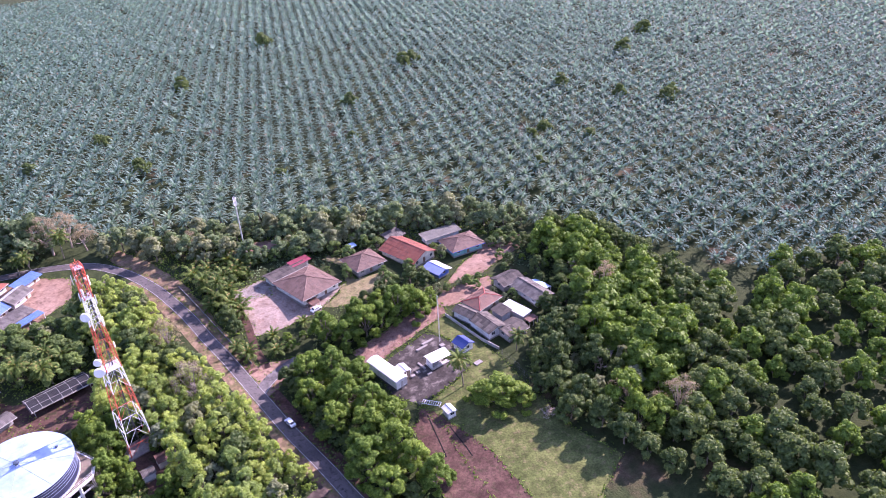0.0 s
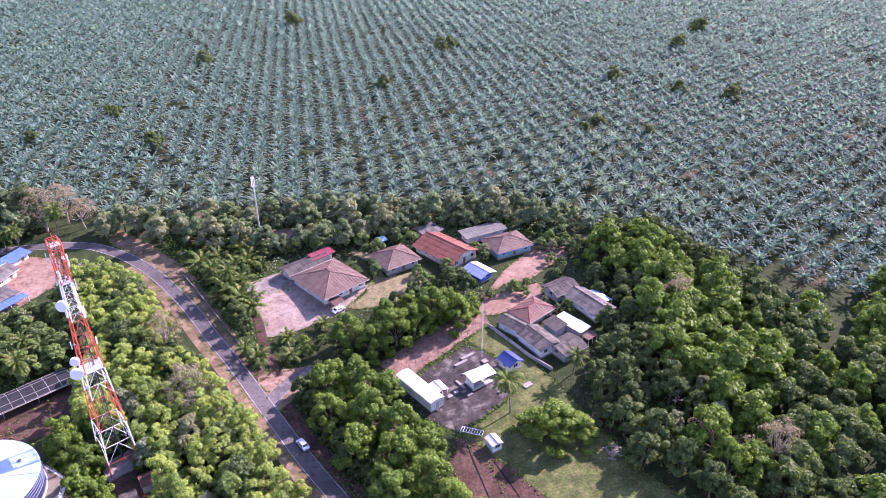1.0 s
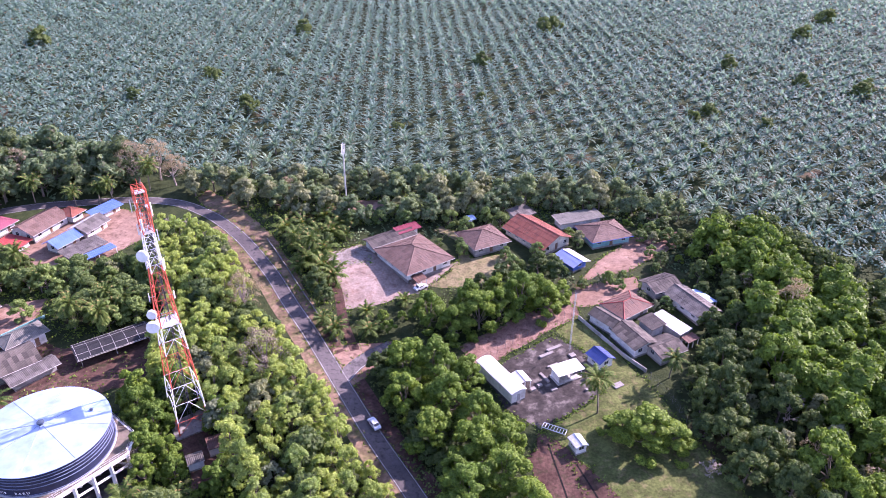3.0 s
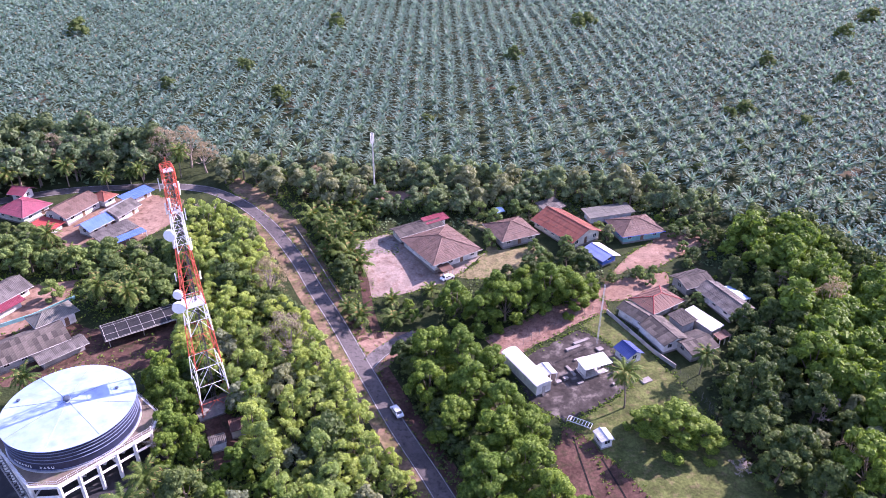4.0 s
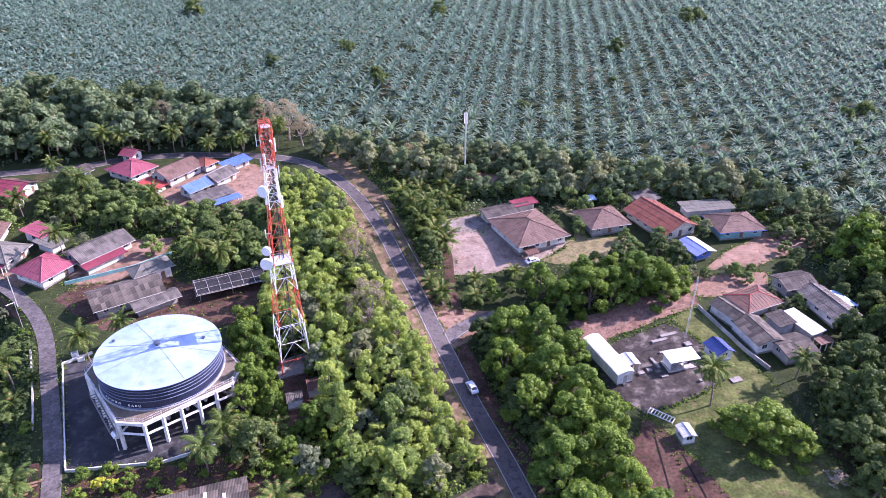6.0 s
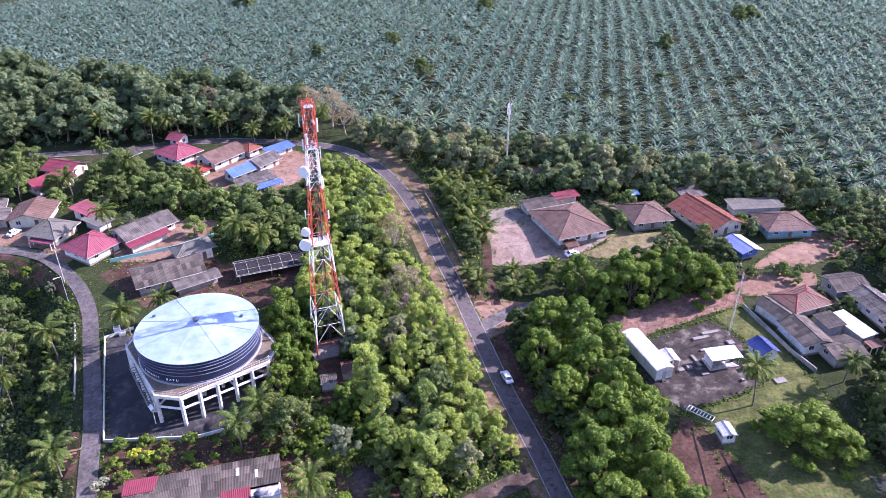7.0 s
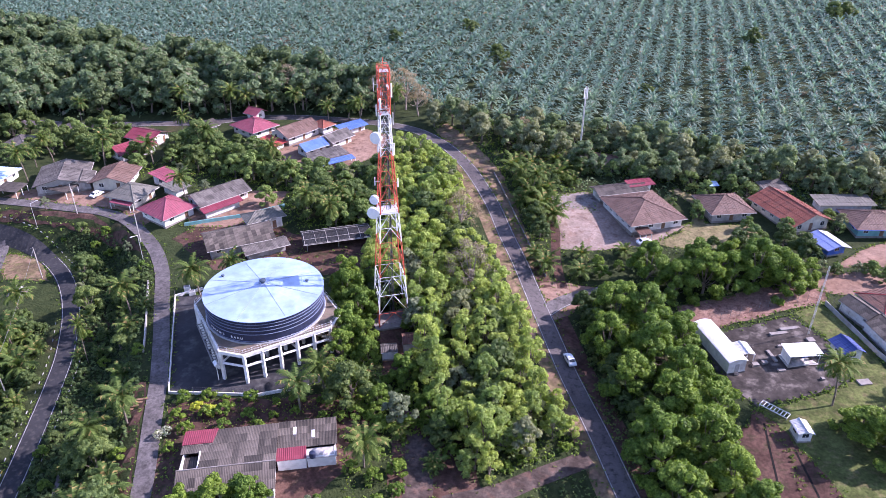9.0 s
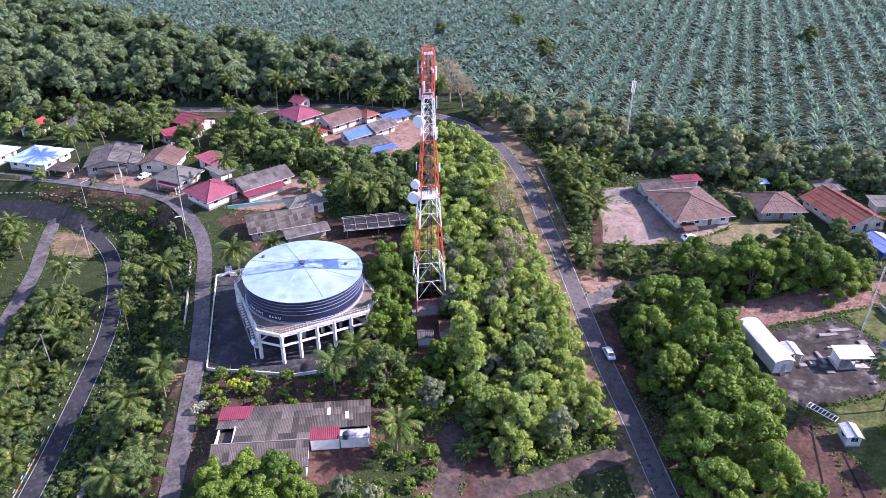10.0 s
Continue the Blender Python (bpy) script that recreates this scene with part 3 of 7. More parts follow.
def house(name, label, x, y, L, W, ang, roof, kind="hip", along="x", eave=3.2, rise=None, wall=None, over=1.0, z=None, windows=True, group="", category="house", posts=False, trim=None, second=None):
    """A one-storey house: walls, windows, door and a roof of separate slopes."""
    z = land(x, y) if z is None else z
    wall = wall or M_WHITE
    h = empty(name, pose(x, y, z, 0, 0, ang), label, category, group)
    HOUSES.append((x, y, L / 2, W / 2, radians(ang)))
    a, b = L / 2, W / 2
    rise = rise if rise is not None else 0.24 * min(L, W)
    wx, wy = a - over, b - over
    if posts:
        for px in (-wx, 0, wx):
            for py in (-wy, wy):
                part("post", box_bm(px - 0.08, py - 0.08, -0.3, px + 0.08, py + 0.08, eave - 0.08), wall, h)
    else:
        t = 0.18
        for q in ((-wx, -wy, wx, -wy + t), (-wx, wy - t, wx, wy), (-wx, -wy + t, -wx + t, wy - t), (wx - t, -wy + t, wx, wy - t)):
            part("wall", box_bm(q[0], q[1], -0.4, q[2], q[3], eave - 0.1), wall, h)
        part("plinth", box_bm(-wx - 0.1, -wy - 0.1, -0.6, wx + 0.1, wy + 0.1, 0.25), M_CONCRETE, h)
        if windows:
            for side, half, other in (("f", wx, wy), ("l", wy, wx), ("r", wy, wx)):
                n = max(1, int(2 * half / 3.2))
                for i in range(n):
                    u = -half + (i + 0.5) * 2 * half / n
                    if side == "f" and i == n // 2 and n > 1:
                        d = part("door", box_bm(u - 0.5, -wy - 0.05, 0.25, u + 0.5, -wy + 0.05, 2.3), M_WOOD, h, "brown wooden door")
                        part("handle", box_bm(u + 0.36, -wy - 0.09, 1.15, u + 0.42, -wy - 0.045, 1.3), M_GALV, d)
                    elif side == "f":
                        window(h, u, -wy, 1.1, 1.3, 1.2, "f")
                    else:
                        window(h, -wx if side == "l" else wx, u, 1.1, 1.3, 1.2, side)
    sl = []
    e, r = eave, eave + rise
    if kind == "hip":
        k = abs(a - b)
        if a >= b:
            k = max(k, 0.3)
            sl = [("x", [(-a, -b, e), (a, -b, e), (k, 0, r), (-k, 0, r)]), ("x", [(a, b, e), (-a, b, e), (-k, 0, r), (k, 0, r)]),
                  ("y", [(a, -b, e), (a, b, e), (k, 0, r)]), ("y", [(-a, b, e), (-a, -b, e), (-k, 0, r)])]
            caps = [((-k, 0, r), (k, 0, r))] + [((s * k, 0, r), (s * a, q * b, e)) for s in (-1, 1) for q in (-1, 1)]
        else:
            k = max(k, 0.3)
            sl = [("y", [(-a, b, e), (-a, -b, e), (0, -k, r), (0, k, r)]), ("y", [(a, -b, e), (a, b, e), (0, k, r), (0, -k, r)]),
                  ("x", [(-a, -b, e), (a, -b, e), (0, -k, r)]), ("x", [(a, b, e), (-a, b, e), (0, k, r)])]
            caps = [((0, -k, r), (0, k, r))] + [((0, s * k, r), (q * a, s * b, e)) for s in (-1, 1) for q in (-1, 1)]
    elif kind == "gable":
        if along == "x":
            sl = [("x", [(-a, -b, e), (a, -b, e), (a, 0, r), (-a, 0, r)]), ("x", [(a, b, e), (-a, b, e), (-a, 0, r), (a, 0, r)])]
            caps = [((-a, 0, r), (a, 0, r))]
            ends = [[(s * wx, -wy, e - 0.1), (s * wx, wy, e - 0.1), (s * wx, 0, r - 0.16)] for s in (-1, 1)]
        else:
            sl = [("y", [(-a, b, e), (-a, -b, e), (0, -b, r), (0, b, r)]), ("y", [(a, -b, e), (a, b, e), (0, b, r), (0, -b, r)])]
            caps = [((0, -b, r), (0, b, r))]
            ends = [[(-wx, s * wy, e - 0.1), (wx, s * wy, e - 0.1), (0, s * wy, r - 0.16)] for s in (-1, 1)]
        for g in ends:
            if posts:
                continue
            bm = bmesh.new()
            c = Vector((0.09 if along == "x" else 0, 0 if along == "x" else 0.09, 0))
            fa = [bm.verts.new(Vector(q) + c) for q in g]
            fb = [bm.verts.new(Vector(q) - c) for q in g]
            bm.faces.new(fa)
            bm.faces.new(fb[::-1])
            for i in range(3):
                bm.faces.new((fa[i], fb[i], fb[(i + 1) % 3], fa[(i + 1) % 3]))
            bmesh.ops.recalc_face_normals(bm, faces=bm.faces[:])
            part("gable_wall", bm, wall, h)
    else:
        caps = []
        sl = [("x", [(-a, -b, e), (a, -b, e), (a, b, r), (-a, b, r)])] if along == "x" else [("y", [(-a, b, e), (-a, -b, e), (a, -b, r), (a, b, r)])]
    for i, (ax, pts) in enumerate(sl):
        key = second if second and i % 2 else roof
        part("roof_slope", plate(pts, 0.12), ROOFS[key, ax], h)
        roof_seams("roof_seam", pts, ROOFS[key, ax], h)
    for p, q in caps:
        bar("ridge_cap", Vector(p) + Vector((0, 0, 0.03)), Vector(q) + Vector((0, 0, 0.03)), 0.12, ROOFS[roof, "x"], h)
    if kind == "hip" or kind == "gable":
        bm = bmesh.new()
        for p, q in (((-a, -b), (a, -b)), ((a, -b), (a, b)), ((a, b), (-a, b)), ((-a, b), (-a, -b))):
            if kind == "gable" and ((along == "x") == (p[0] == q[0])):
                continue
            beam(bm, (*p, e - 0.13), (*q, e - 0.13), 0.09)
        part("fascia", bm, trim or M_GREYWALL, h)
    return h


bend_line = smooth_line(LEFT, 1.0)
kerb_row(bend_line, 3.6, (0,), "dashed row of white kerb stones along the bend")
kerb_row(bend_line[22:82], -3.2, (0,), "dashed row of white kerb stones along the bend", 3)
kerb_row(bend_line[:36], -2.75, (0, 0, 1, 0, 2, 0, 3), "row of kerb stones painted white, red and blue", 1)

# ---- plants ----


def cards(points, normals, size, rnd, loose=0.55):
    """Leaf tufts: pointed blades at the points, facing roughly along the normals."""
    n = len(points)
    d = normals + rnd.normal(0, loose, (n, 3))
    d /= np.linalg.norm(d, axis=1)[:, None]
    h = rnd.normal(0, 1, (n, 3))
    u = np.cross(d, h)
    u /= np.linalg.norm(u, axis=1)[:, None] + 1e-9
    w = np.cross(d, u)
    s = size * rnd.uniform(0.6, 1.35, (n, 1))
    droop = d * s * 0.28
    a = points - u * s * 0.75 - droop
    c, e = points - w * s * 0.6 + u * s * 0.35, points + w * s * 0.6 + u * s * 0.45 - droop
    return np.stack([a, c, e], 1).reshape(-1, 3)


def tri_mesh(name, v, mat):
    n = len(v) // 3
    me = bpy.data.meshes.new(name)
    me.vertices.add(len(v))
    me.vertices.foreach_set("co", v.astype(np.float32).ravel())
    me.loops.add(n * 3)
    me.loops.foreach_set("vertex_index", np.arange(n * 3, dtype=np.int32))
    me.polygons.add(n)
    me.polygons.foreach_set("loop_start", np.arange(0, n * 3, 3, dtype=np.int32))
    me.update(calc_edges=True)
    me.materials.append(mat)
    return me


def sphere_dirs(n, rnd):
    d = rnd.normal(0, 1, (n, 3))
    return d / np.linalg.norm(d, axis=1)[:, None]


def ball_tris(level):
    bm = bmesh.new()
    bmesh.ops.create_icosphere(bm, subdivisions=level, radius=1.0)
    t = np.array([[v.co[:] for v in f.verts] for f in bm.faces])
    bm.free()
    return t[t.mean(1)[:, 2] > -0.62]


TILES = {1: ball_tris(1), 2: ball_tris(2)}


def broad_tree(name, label, height, radius, mat, seed, leaves=1500, lobes=16, size=0.55, bare=0.32, group="", bark=None, twig=2, dense=1, skirt=0.52, puff=0.46):
    """A broadleaved tree: tapered trunk, limbs to every lobe, and a crown of leaf tufts with gaps."""
    rnd = np.random.default_rng(seed)
    tree = empty(name, pose(0, 0, -60), label, "tree", group)
    ctr = []
    for i in range(lobes):
        a = i * 2.4 + rnd.uniform(-0.4, 0.4)
        t = math.sqrt((i + 0.5) / lobes)
        r = radius * 0.72 * t * rnd.uniform(0.7, 1.3)
        z = height * (bare + (1 - bare) * (0.82 - skirt * t * t)) + rnd.uniform(-0.11, 0.11) * height
        ctr.append((r * math.cos(a), r * math.sin(a), z))
    ctr = np.array(ctr)
    bm = bmesh.new()
    top = Vector((0.2 * radius * rnd.uniform(-1, 1), 0.2 * radius * rnd.uniform(-1, 1), height * (bare + 0.2)))
    mid = top * 0.5 + Vector((rnd.uniform(-0.2, 0.2), rnd.uniform(-0.2, 0.2), 0))
    tr = 0.02 * height + 0.05
    beam(bm, (0, 0, -0.5), mid, tr * 1.3, 7, tr)
    beam(bm, mid, top, tr, 7, tr * 0.75)
    for c in ctr[::twig]:
        s = mid.lerp(top, rnd.uniform(0.3, 1.0))
        e = Vector(c)
        k = s.lerp(e, 0.5) + Vector((0, 0, -0.06 * height))
        beam(bm, s, k, tr * 0.5, 4, tr * 0.32)
        beam(bm, k, e, tr * 0.32, 4, tr * 0.12)
    part("trunk", bm, bark or M_BARK, tree)
    # every lobe carries rounded clumps of leaves, so that the crown is lit on top and dark between the clumps
    lr = radius * 1.55 / math.sqrt(lobes)
    per = 6
    owner = np.repeat(np.arange(lobes), per)
    out = ctr - np.array((0, 0, height * (bare + (1 - bare) * 0.35)))
    out /= np.linalg.norm(out, axis=1)[:, None] + 1e-6
    d = sphere_dirs(lobes * per, rnd) * 0.9 + out[owner] * 0.75 + np.array((0, 0, 0.25))
    d /= np.linalg.norm(d, axis=1)[:, None]
    big = rnd.uniform(0.7, 1.25, lobes)[owner] * rnd.uniform(0.8, 1.15, lobes * per)
    clump = ctr[owner] + d * (lr * 0.72 * big)[:, None] * np.array((1, 1, 0.85))
    cr = lr * puff * rnd.uniform(0.7, 1.35, lobes * per)
    k = rnd.choice(lobes * per, leaves, p=cr ** 2 / np.sum(cr ** 2))
    e = sphere_dirs(leaves, rnd) + d[k] * 0.55 + np.array((0, 0, 0.3))
    e /= np.linalg.norm(e, axis=1)[:, None]
    p = clump[k] + e * (cr[k] * rnd.uniform(0.55, 1.12, leaves))[:, None] * np.array((1, 1, 0.8))
    leaf = cards(p, e, size, rnd, 0.3)
    if dense:
        base = TILES[dense]
        tiles = base[None] + rnd.normal(0, 0.13, (lobes * per, *base.shape))
        tiles = tiles * (cr * 0.86)[:, None, None, None] * np.array((1, 1, 0.8)) + clump[:, None, None, :]
        leaf = np.concatenate([leaf, tiles.reshape(-1, 3)])
    crown = new("crown", tri_mesh("crown", leaf, mat))
    crown.parent = tree
    return tree


def frond_tris(n_fronds, length, pairs, up0, up1, droop, leaf, rnd, width=0.09):
    """Feathered fronds round a palm's head, as loose triangles."""
    out = []
    for i in range(n_fronds):
        a = i * 2.39996 + rnd.uniform(-0.25, 0.25)
        t = i / max(1, n_fronds - 1)
        el = up0 + (up1 - up0) * t + rnd.uniform(-0.12, 0.12)
        ln = length * rnd.uniform(0.85, 1.1) * (0.8 + 0.2 * min(1, 2 * t))
        ca, sa = math.cos(a), math.sin(a)
        side = np.array((-sa, ca, 0.0))
        prev = np.zeros(3)
        pos, ang = np.zeros(3), el
        stem = [pos]
        for k in range(pairs):
            ang -= droop / pairs * (0.5 + k / pairs)
            pos = pos + np.array((ca * math.cos(ang), sa * math.cos(ang), math.sin(ang))) * ln / pairs
            stem.append(pos)
        for k in range(1, pairs + 1):
            q, q0 = stem[k], stem[k - 1]
            d = (q - q0) / (np.linalg.norm(q - q0) + 1e-9)
            f = math.sin(math.pi * (0.12 + 0.8 * k / (pairs + 0.5))) ** 0.7
            for s in (-1, 1):
                tip = q0 + d * leaf * 0.55 + side * s * leaf * f * 0.8 + np.array((0, 0, -leaf * f * rnd.uniform(0.15, 0.6)))
                out += [q0 - d * width, q, tip]
        out += [stem[0] + side * width, stem[0] - side * width, stem[pairs // 2]]
    return np.array(out)


def palm(name, label, height, lean, mat, seed, length=3.6, n_fronds=22, pairs=9, group="", thick=0.17, up=(-0.55, 1.35), droop=1.25, leaf=1.0, trunk_mat=None):
    rnd = np.random.default_rng(seed)
    tree = empty(name, pose(0, 0, -60), label, "palm tree", group)
    bm = bmesh.new()
    pts = [Vector((lean * (t ** 1.6), 0, height * t)) for t in (0, 0.25, 0.5, 0.75, 1.0)]
    pts[0].z = -0.4
    for i in range(4):
        r0, r1 = (thick * (1.25 - 0.5 * (i + j) / 4) for j in (0, 1))
        beam(bm, pts[i], pts[i + 1], r0, 7, r1)
    part("trunk", bm, trunk_mat or M_BARK, tree)
    v = frond_tris(n_fronds, length, pairs, up[0], up[1], droop, leaf, rnd) + np.array(pts[-1])
    crown = new("crown", tri_mesh("crown", v, mat))
    crown.parent = tree
    return tree


def place(ob, x, y, scale=1.0, turn=None, dz=0.0, label=""):
    s = scale if isinstance(scale, tuple) else (scale, scale, scale)
    r = random.uniform(0, 360) if turn is None else turn
    c = copy_thing(ob, Matrix.LocRotScale((x, y, land(x, y) + dz), Euler((0, 0, radians(r))), s))
    return tagged(c, label)


def off_roads(x, y, margin):
    for line, half in ROADS:
        for q in line[::2]:
            if (q.x - x) ** 2 + (q.y - y) ** 2 < (half + margin) ** 2:
                return False
    return True


def off_houses(x, y, margin):
    for hx, hy, a, b, r in HOUSES:
        dx, dy = x - hx, y - hy
        u, v = dx * math.cos(r) + dy * math.sin(r), -dx * math.sin(r) + dy * math.cos(r)
        if abs(u) < a + margin and abs(v) < b + margin:
            return False
    return True


def off_open(x, y):
    return not any(inside(x, y, p) for p in OPEN)


def scatter(poly, spacing, seed, road=3.0, wall=2.0, tries=30):
    """Evenly loose points inside a polygon, clear of roads, houses and yards."""
    rnd = random.Random(seed)
    xs, ys = [q[0] for q in poly], [q[1] for q in poly]
    pts = []
    n = int((max(xs) - min(xs)) * (max(ys) - min(ys)) / spacing ** 2 * tries / 4)
    cells = {}
    for _ in range(n):
        x, y = rnd.uniform(min(xs), max(xs)), rnd.uniform(min(ys), max(ys))
        cx, cy = int(x // spacing), int(y // spacing)
        if any((x - px) ** 2 + (y - py) ** 2 < spacing ** 2 for i in (-1, 0, 1) for j in (-1, 0, 1) for px, py in cells.get((cx + i, cy + j), ())):
            continue
        if not inside(x, y, poly) or not off_houses(x, y, wall) or not off_open(x, y) or not off_roads(x, y, road):
            continue
        cells.setdefault((cx, cy), []).append((x, y))
        pts.append((x, y))
    return pts


# ---- houses ----
G = "village houses"
house("house", "brown hipped house with white walls and a reddish yard", 16.9, 177.4, 16.4, 18, 28, "brown", "hip", eave=2.66, rise=2.6, group=G)
house("rear_wing", "low brown rear wing with a sheet roof", 10.9, 187.5, 15.5, 6.5, 27, "darkgrey", "gable", eave=2.49, rise=0.9, windows=False, category="house", group=G)
house("rear_roof", "dark red metal roof over the rear wing", 16.5, 191.0, 8, 4.0, 27, "maroon", "shed", eave=2.99, rise=0.4, windows=False, category="house", group=G)
house("porch", "small red porch roof on white posts", 17.2, 167.1, 3.7, 3.5, 29, "rust", "shed", eave=2.16, rise=0.5, posts=True, over=0.25, category="porch")
house("house", "brown hipped house with an open verandah", 38.4, 184.0, 12.6, 12.2, 19, "brown", "hip", eave=2.66, rise=2.4, wall=M_GREYWALL, group=G)
house("shed", "small shed with a pale blue roof", 36.5, 195.5, 3.4, 2.6, 19, "paleblue", "shed", eave=2.40, rise=0.4, windows=False, category="shed")
house("house", "long house with a weathered orange tile roof", 55.3, 184.8, 12.8, 18, 30, "orange", "gable", "y", eave=2.49, rise=2.7, wall=M_CREAM, group=G)
house("lean_to", "grey sheet lean-to behind the orange house", 53.2, 197.3, 8, 6, 28, "grey", "shed", eave=2.32, rise=0.8, windows=False, category="lean-to")
house("house", "brown hipped house with blue fascia boards", 75.5, 183.1, 14.2, 11.5, 11, "brown", "hip", eave=2.57, rise=2.2, wall=M_TEALWALL, trim=M_BLUEWALL, group=G)
house("rear_wing", "flat grey sheet roof behind the blue-trimmed house", 70.3, 192.4, 15.8, 6.2, 12, "mossy", "shed", eave=2.49, rise=0.4, windows=False, category="house")
house("house", "small blue house with a blue and white roof", 61.8, 170.5, 6.8, 8.6, 27, "lilac", "gable", "y", eave=2.08, rise=1.0, wall=M_BLUEWALL, second="white", group=G)
# crowded grey compound
old = house("house", "old grey house with dark stained sheet roof", 62.6, 142.8, 8.1, 4.9, 120, "black", "gable", "x", eave=2.49, rise=1.1, wall=M_WHITE, over=0.5, group=G)
rusty = house("house", "faded orange hipped roof with red ridge caps amid grey sheds", 69.6, 147.2, 11.5, 8.6, 28, "rust", "hip", eave=2.5, rise=1.45, wall=M_GREYWALL, group=G)
for o in rusty.children:
    if o.name.startswith("ridge_cap"):
        o.data.materials[0] = ROOFS["red", "x"]
asb = house("house", "grey asbestos-roofed house with whitewashed wall", 66.9, 135.0, 10.2, 7.4, 108, "darkgrey", "gable", "x", eave=2.49, rise=1.2, wall=M_WHITE, over=0.5, group=G)
house("shed", "raised dark sheet roof over a workshop", 73.0, 138.7, 4.6, 5.6, 19, "darkgrey", "shed", "y", eave=2.95, rise=0.6, wall=M_GREYWALL, over=0.5, windows=False, category="shed")
house("shed", "long shed with a bright white metal roof", 78.0, 138.3, 4.2, 9.8, 25, "white", "shed", "y", eave=2.66, rise=0.35, wall=M_GREYWALL, over=0.4, windows=False, category="shed")
house("lean_to", "rusty sheet lean-to at the end of the white shed", 80.6, 132.4, 4.0, 2.4, 25, "rust", "shed", "x", eave=2.2, rise=0.3, posts=True, over=0.2, category="lean-to")
low = house("house", "low grey house with mossy sheet roof", 73.0, 130.5, 8.4, 7.6, 20, "darkgrey", "gable", "x", eave=2.2, rise=0.9, wall=M_GREYWALL, over=0.6, group=G)
house("house", "dark roofed house beside the red track", 82.0, 155.0, 9.6, 7.4, 18, "darkgrey", "gable", "x", eave=2.66, rise=1.2, wall=M_GREYWALL, group=G)
house("house", "long grey house with white end wall", 87.0, 146.0, 8, 14, 18, "grey", "gable", "y", eave=2.66, rise=1.4, wall=M_WHITE, group=G)
house("awning", "pale blue metal awning along the house", 91.8, 148.7, 2.6, 7, 20, "paleblue", "shed", "y", eave=2.41, rise=-0.5, posts=True, over=0.2, category="awning")
# left cluster along the lane
house("house", "white house with a pale blue hipped roof", -169.7, 158.6, 13, 14, 92, "paleblue", "hip", eave=2.66, rise=2.4, group=G)
house("house", "white house with a blue roof at the lane's end", -184.7, 157.6, 9, 10, 90, "paleblue", "hip", eave=2.66, rise=1.9, group=G)
house("house", "grey-roofed house with deep eaves", -147.6, 163.6, 14.5, 15.5, 28, "grey", "gable", "y", eave=2.6, rise=1.9, wall=M_GREYWALL, group=G)
house("lean_to", "pale grey sheet roof beside the grey house", -141.2, 163.2, 6.5, 8.5, 28, "grey", "gable", "y", eave=2.5, rise=0.9, wall=M_GREYWALL, windows=False, category="lean-to")
house("house", "brown-roofed house beside the lane", -132.6, 166.4, 11.5, 12.0, 14, "brown", "gable", "y", eave=2.6, rise=1.9, wall=M_CREAM, group=G)
house("carport", "dark sheet carport on posts", -157.9, 154.3, 5.4, 7, 92, "darkgrey", "shed", "y", eave=2.16, rise=0.4, posts=True, over=0.3, category="carport")
house("carport", "low dark sheet carport on posts", -144.1, 157.4, 5.0, 8, 82, "darkgrey", "shed", "y", eave=2.16, rise=0.4, posts=True, over=0.3, category="carport")
house("house", "cream house with mossy grey hipped roof", -122.3, 158.2, 10.4, 10.6, 82, "mossy", "hip", eave=2.66, rise=2.2, wall=M_CREAM, group=G)
house("porch", "pink porch roof on white posts", -122.0, 153.2, 2.8, 7.0, 82, "pink", "shed", "y", eave=2.08, rise=0.5, posts=True, over=0.2, category="porch")
house("house", "white house with a pink metal hipped roof", -107.8, 152.0, 11, 11.8, 66, "pink", "hip", eave=2.66, rise=2.8, group=G)
house("house", "low house with dark pink sheet roof", -117.9, 169.0, 6.2, 8.2, 69, "pink", "shed", eave=2.66, rise=0.9, group=G)
house("shed", "grey flat sheet roof between the houses", -112.5, 164.3, 5.6, 7.5, 66, "mossy", "shed", eave=2.41, rise=0.4, wall=M_WHITE, windows=False, category="shed")
house("house", "long grey-roofed house with white end wall", -98.3, 162.3, 16, 9.6, 57, "grey", "gable", "x", eave=2.49, rise=1.9, group=G)
house("lean_to", "maroon sheet lean-to along the grey house", -94.2, 156.6, 12, 2.6, 57, "maroon", "shed", eave=2.30, rise=0.5, windows=False, category="lean-to")
large = house("house", "large house with weathered grey sheet roof", -82.9, 142.7, 16.8, 10.4, 37, "grey", "gable", "x", eave=2.49, rise=2.2, wall=M_GREYWALL, group=G)
house("house", "taller white wing with grey hipped roof", -80.1, 152.1, 10.4, 6.4, 42, "mossy", "hip", eave=3.49, rise=1.4, group=G)
house("shed", "low grey shed with stained sheet roof", -74.7, 140.5, 11.4, 5.2, 42, "grey", "gable", "x", eave=2.08, rise=0.8, wall=M_GREYWALL, windows=False, category="shed")
house("garage", "long open building with black net roof", -58.9, 148.9, 17.6, 7.1, 28, "black", "gable", "x", eave=2.24, rise=0.9, wall=M_GREYWALL, posts=True, category="shed")
gar = bpy.data.objects["garage"]
for k in range(7):
    for s in (-1, 1):
        u = -8.4 + k * 2.8
        bar("frame_bar", (u, s * 3.6, 2.36), (u, 0, 3.22), 0.05, M_GREYWALL, gar)
for v, zz in ((-3.5, 2.36), (-1.8, 2.8), (1.8, 2.8), (3.5, 2.36)):
    bar("frame_bar", (-8.7, v, zz), (8.7, v, zz), 0.05, M_GREYWALL, gar)
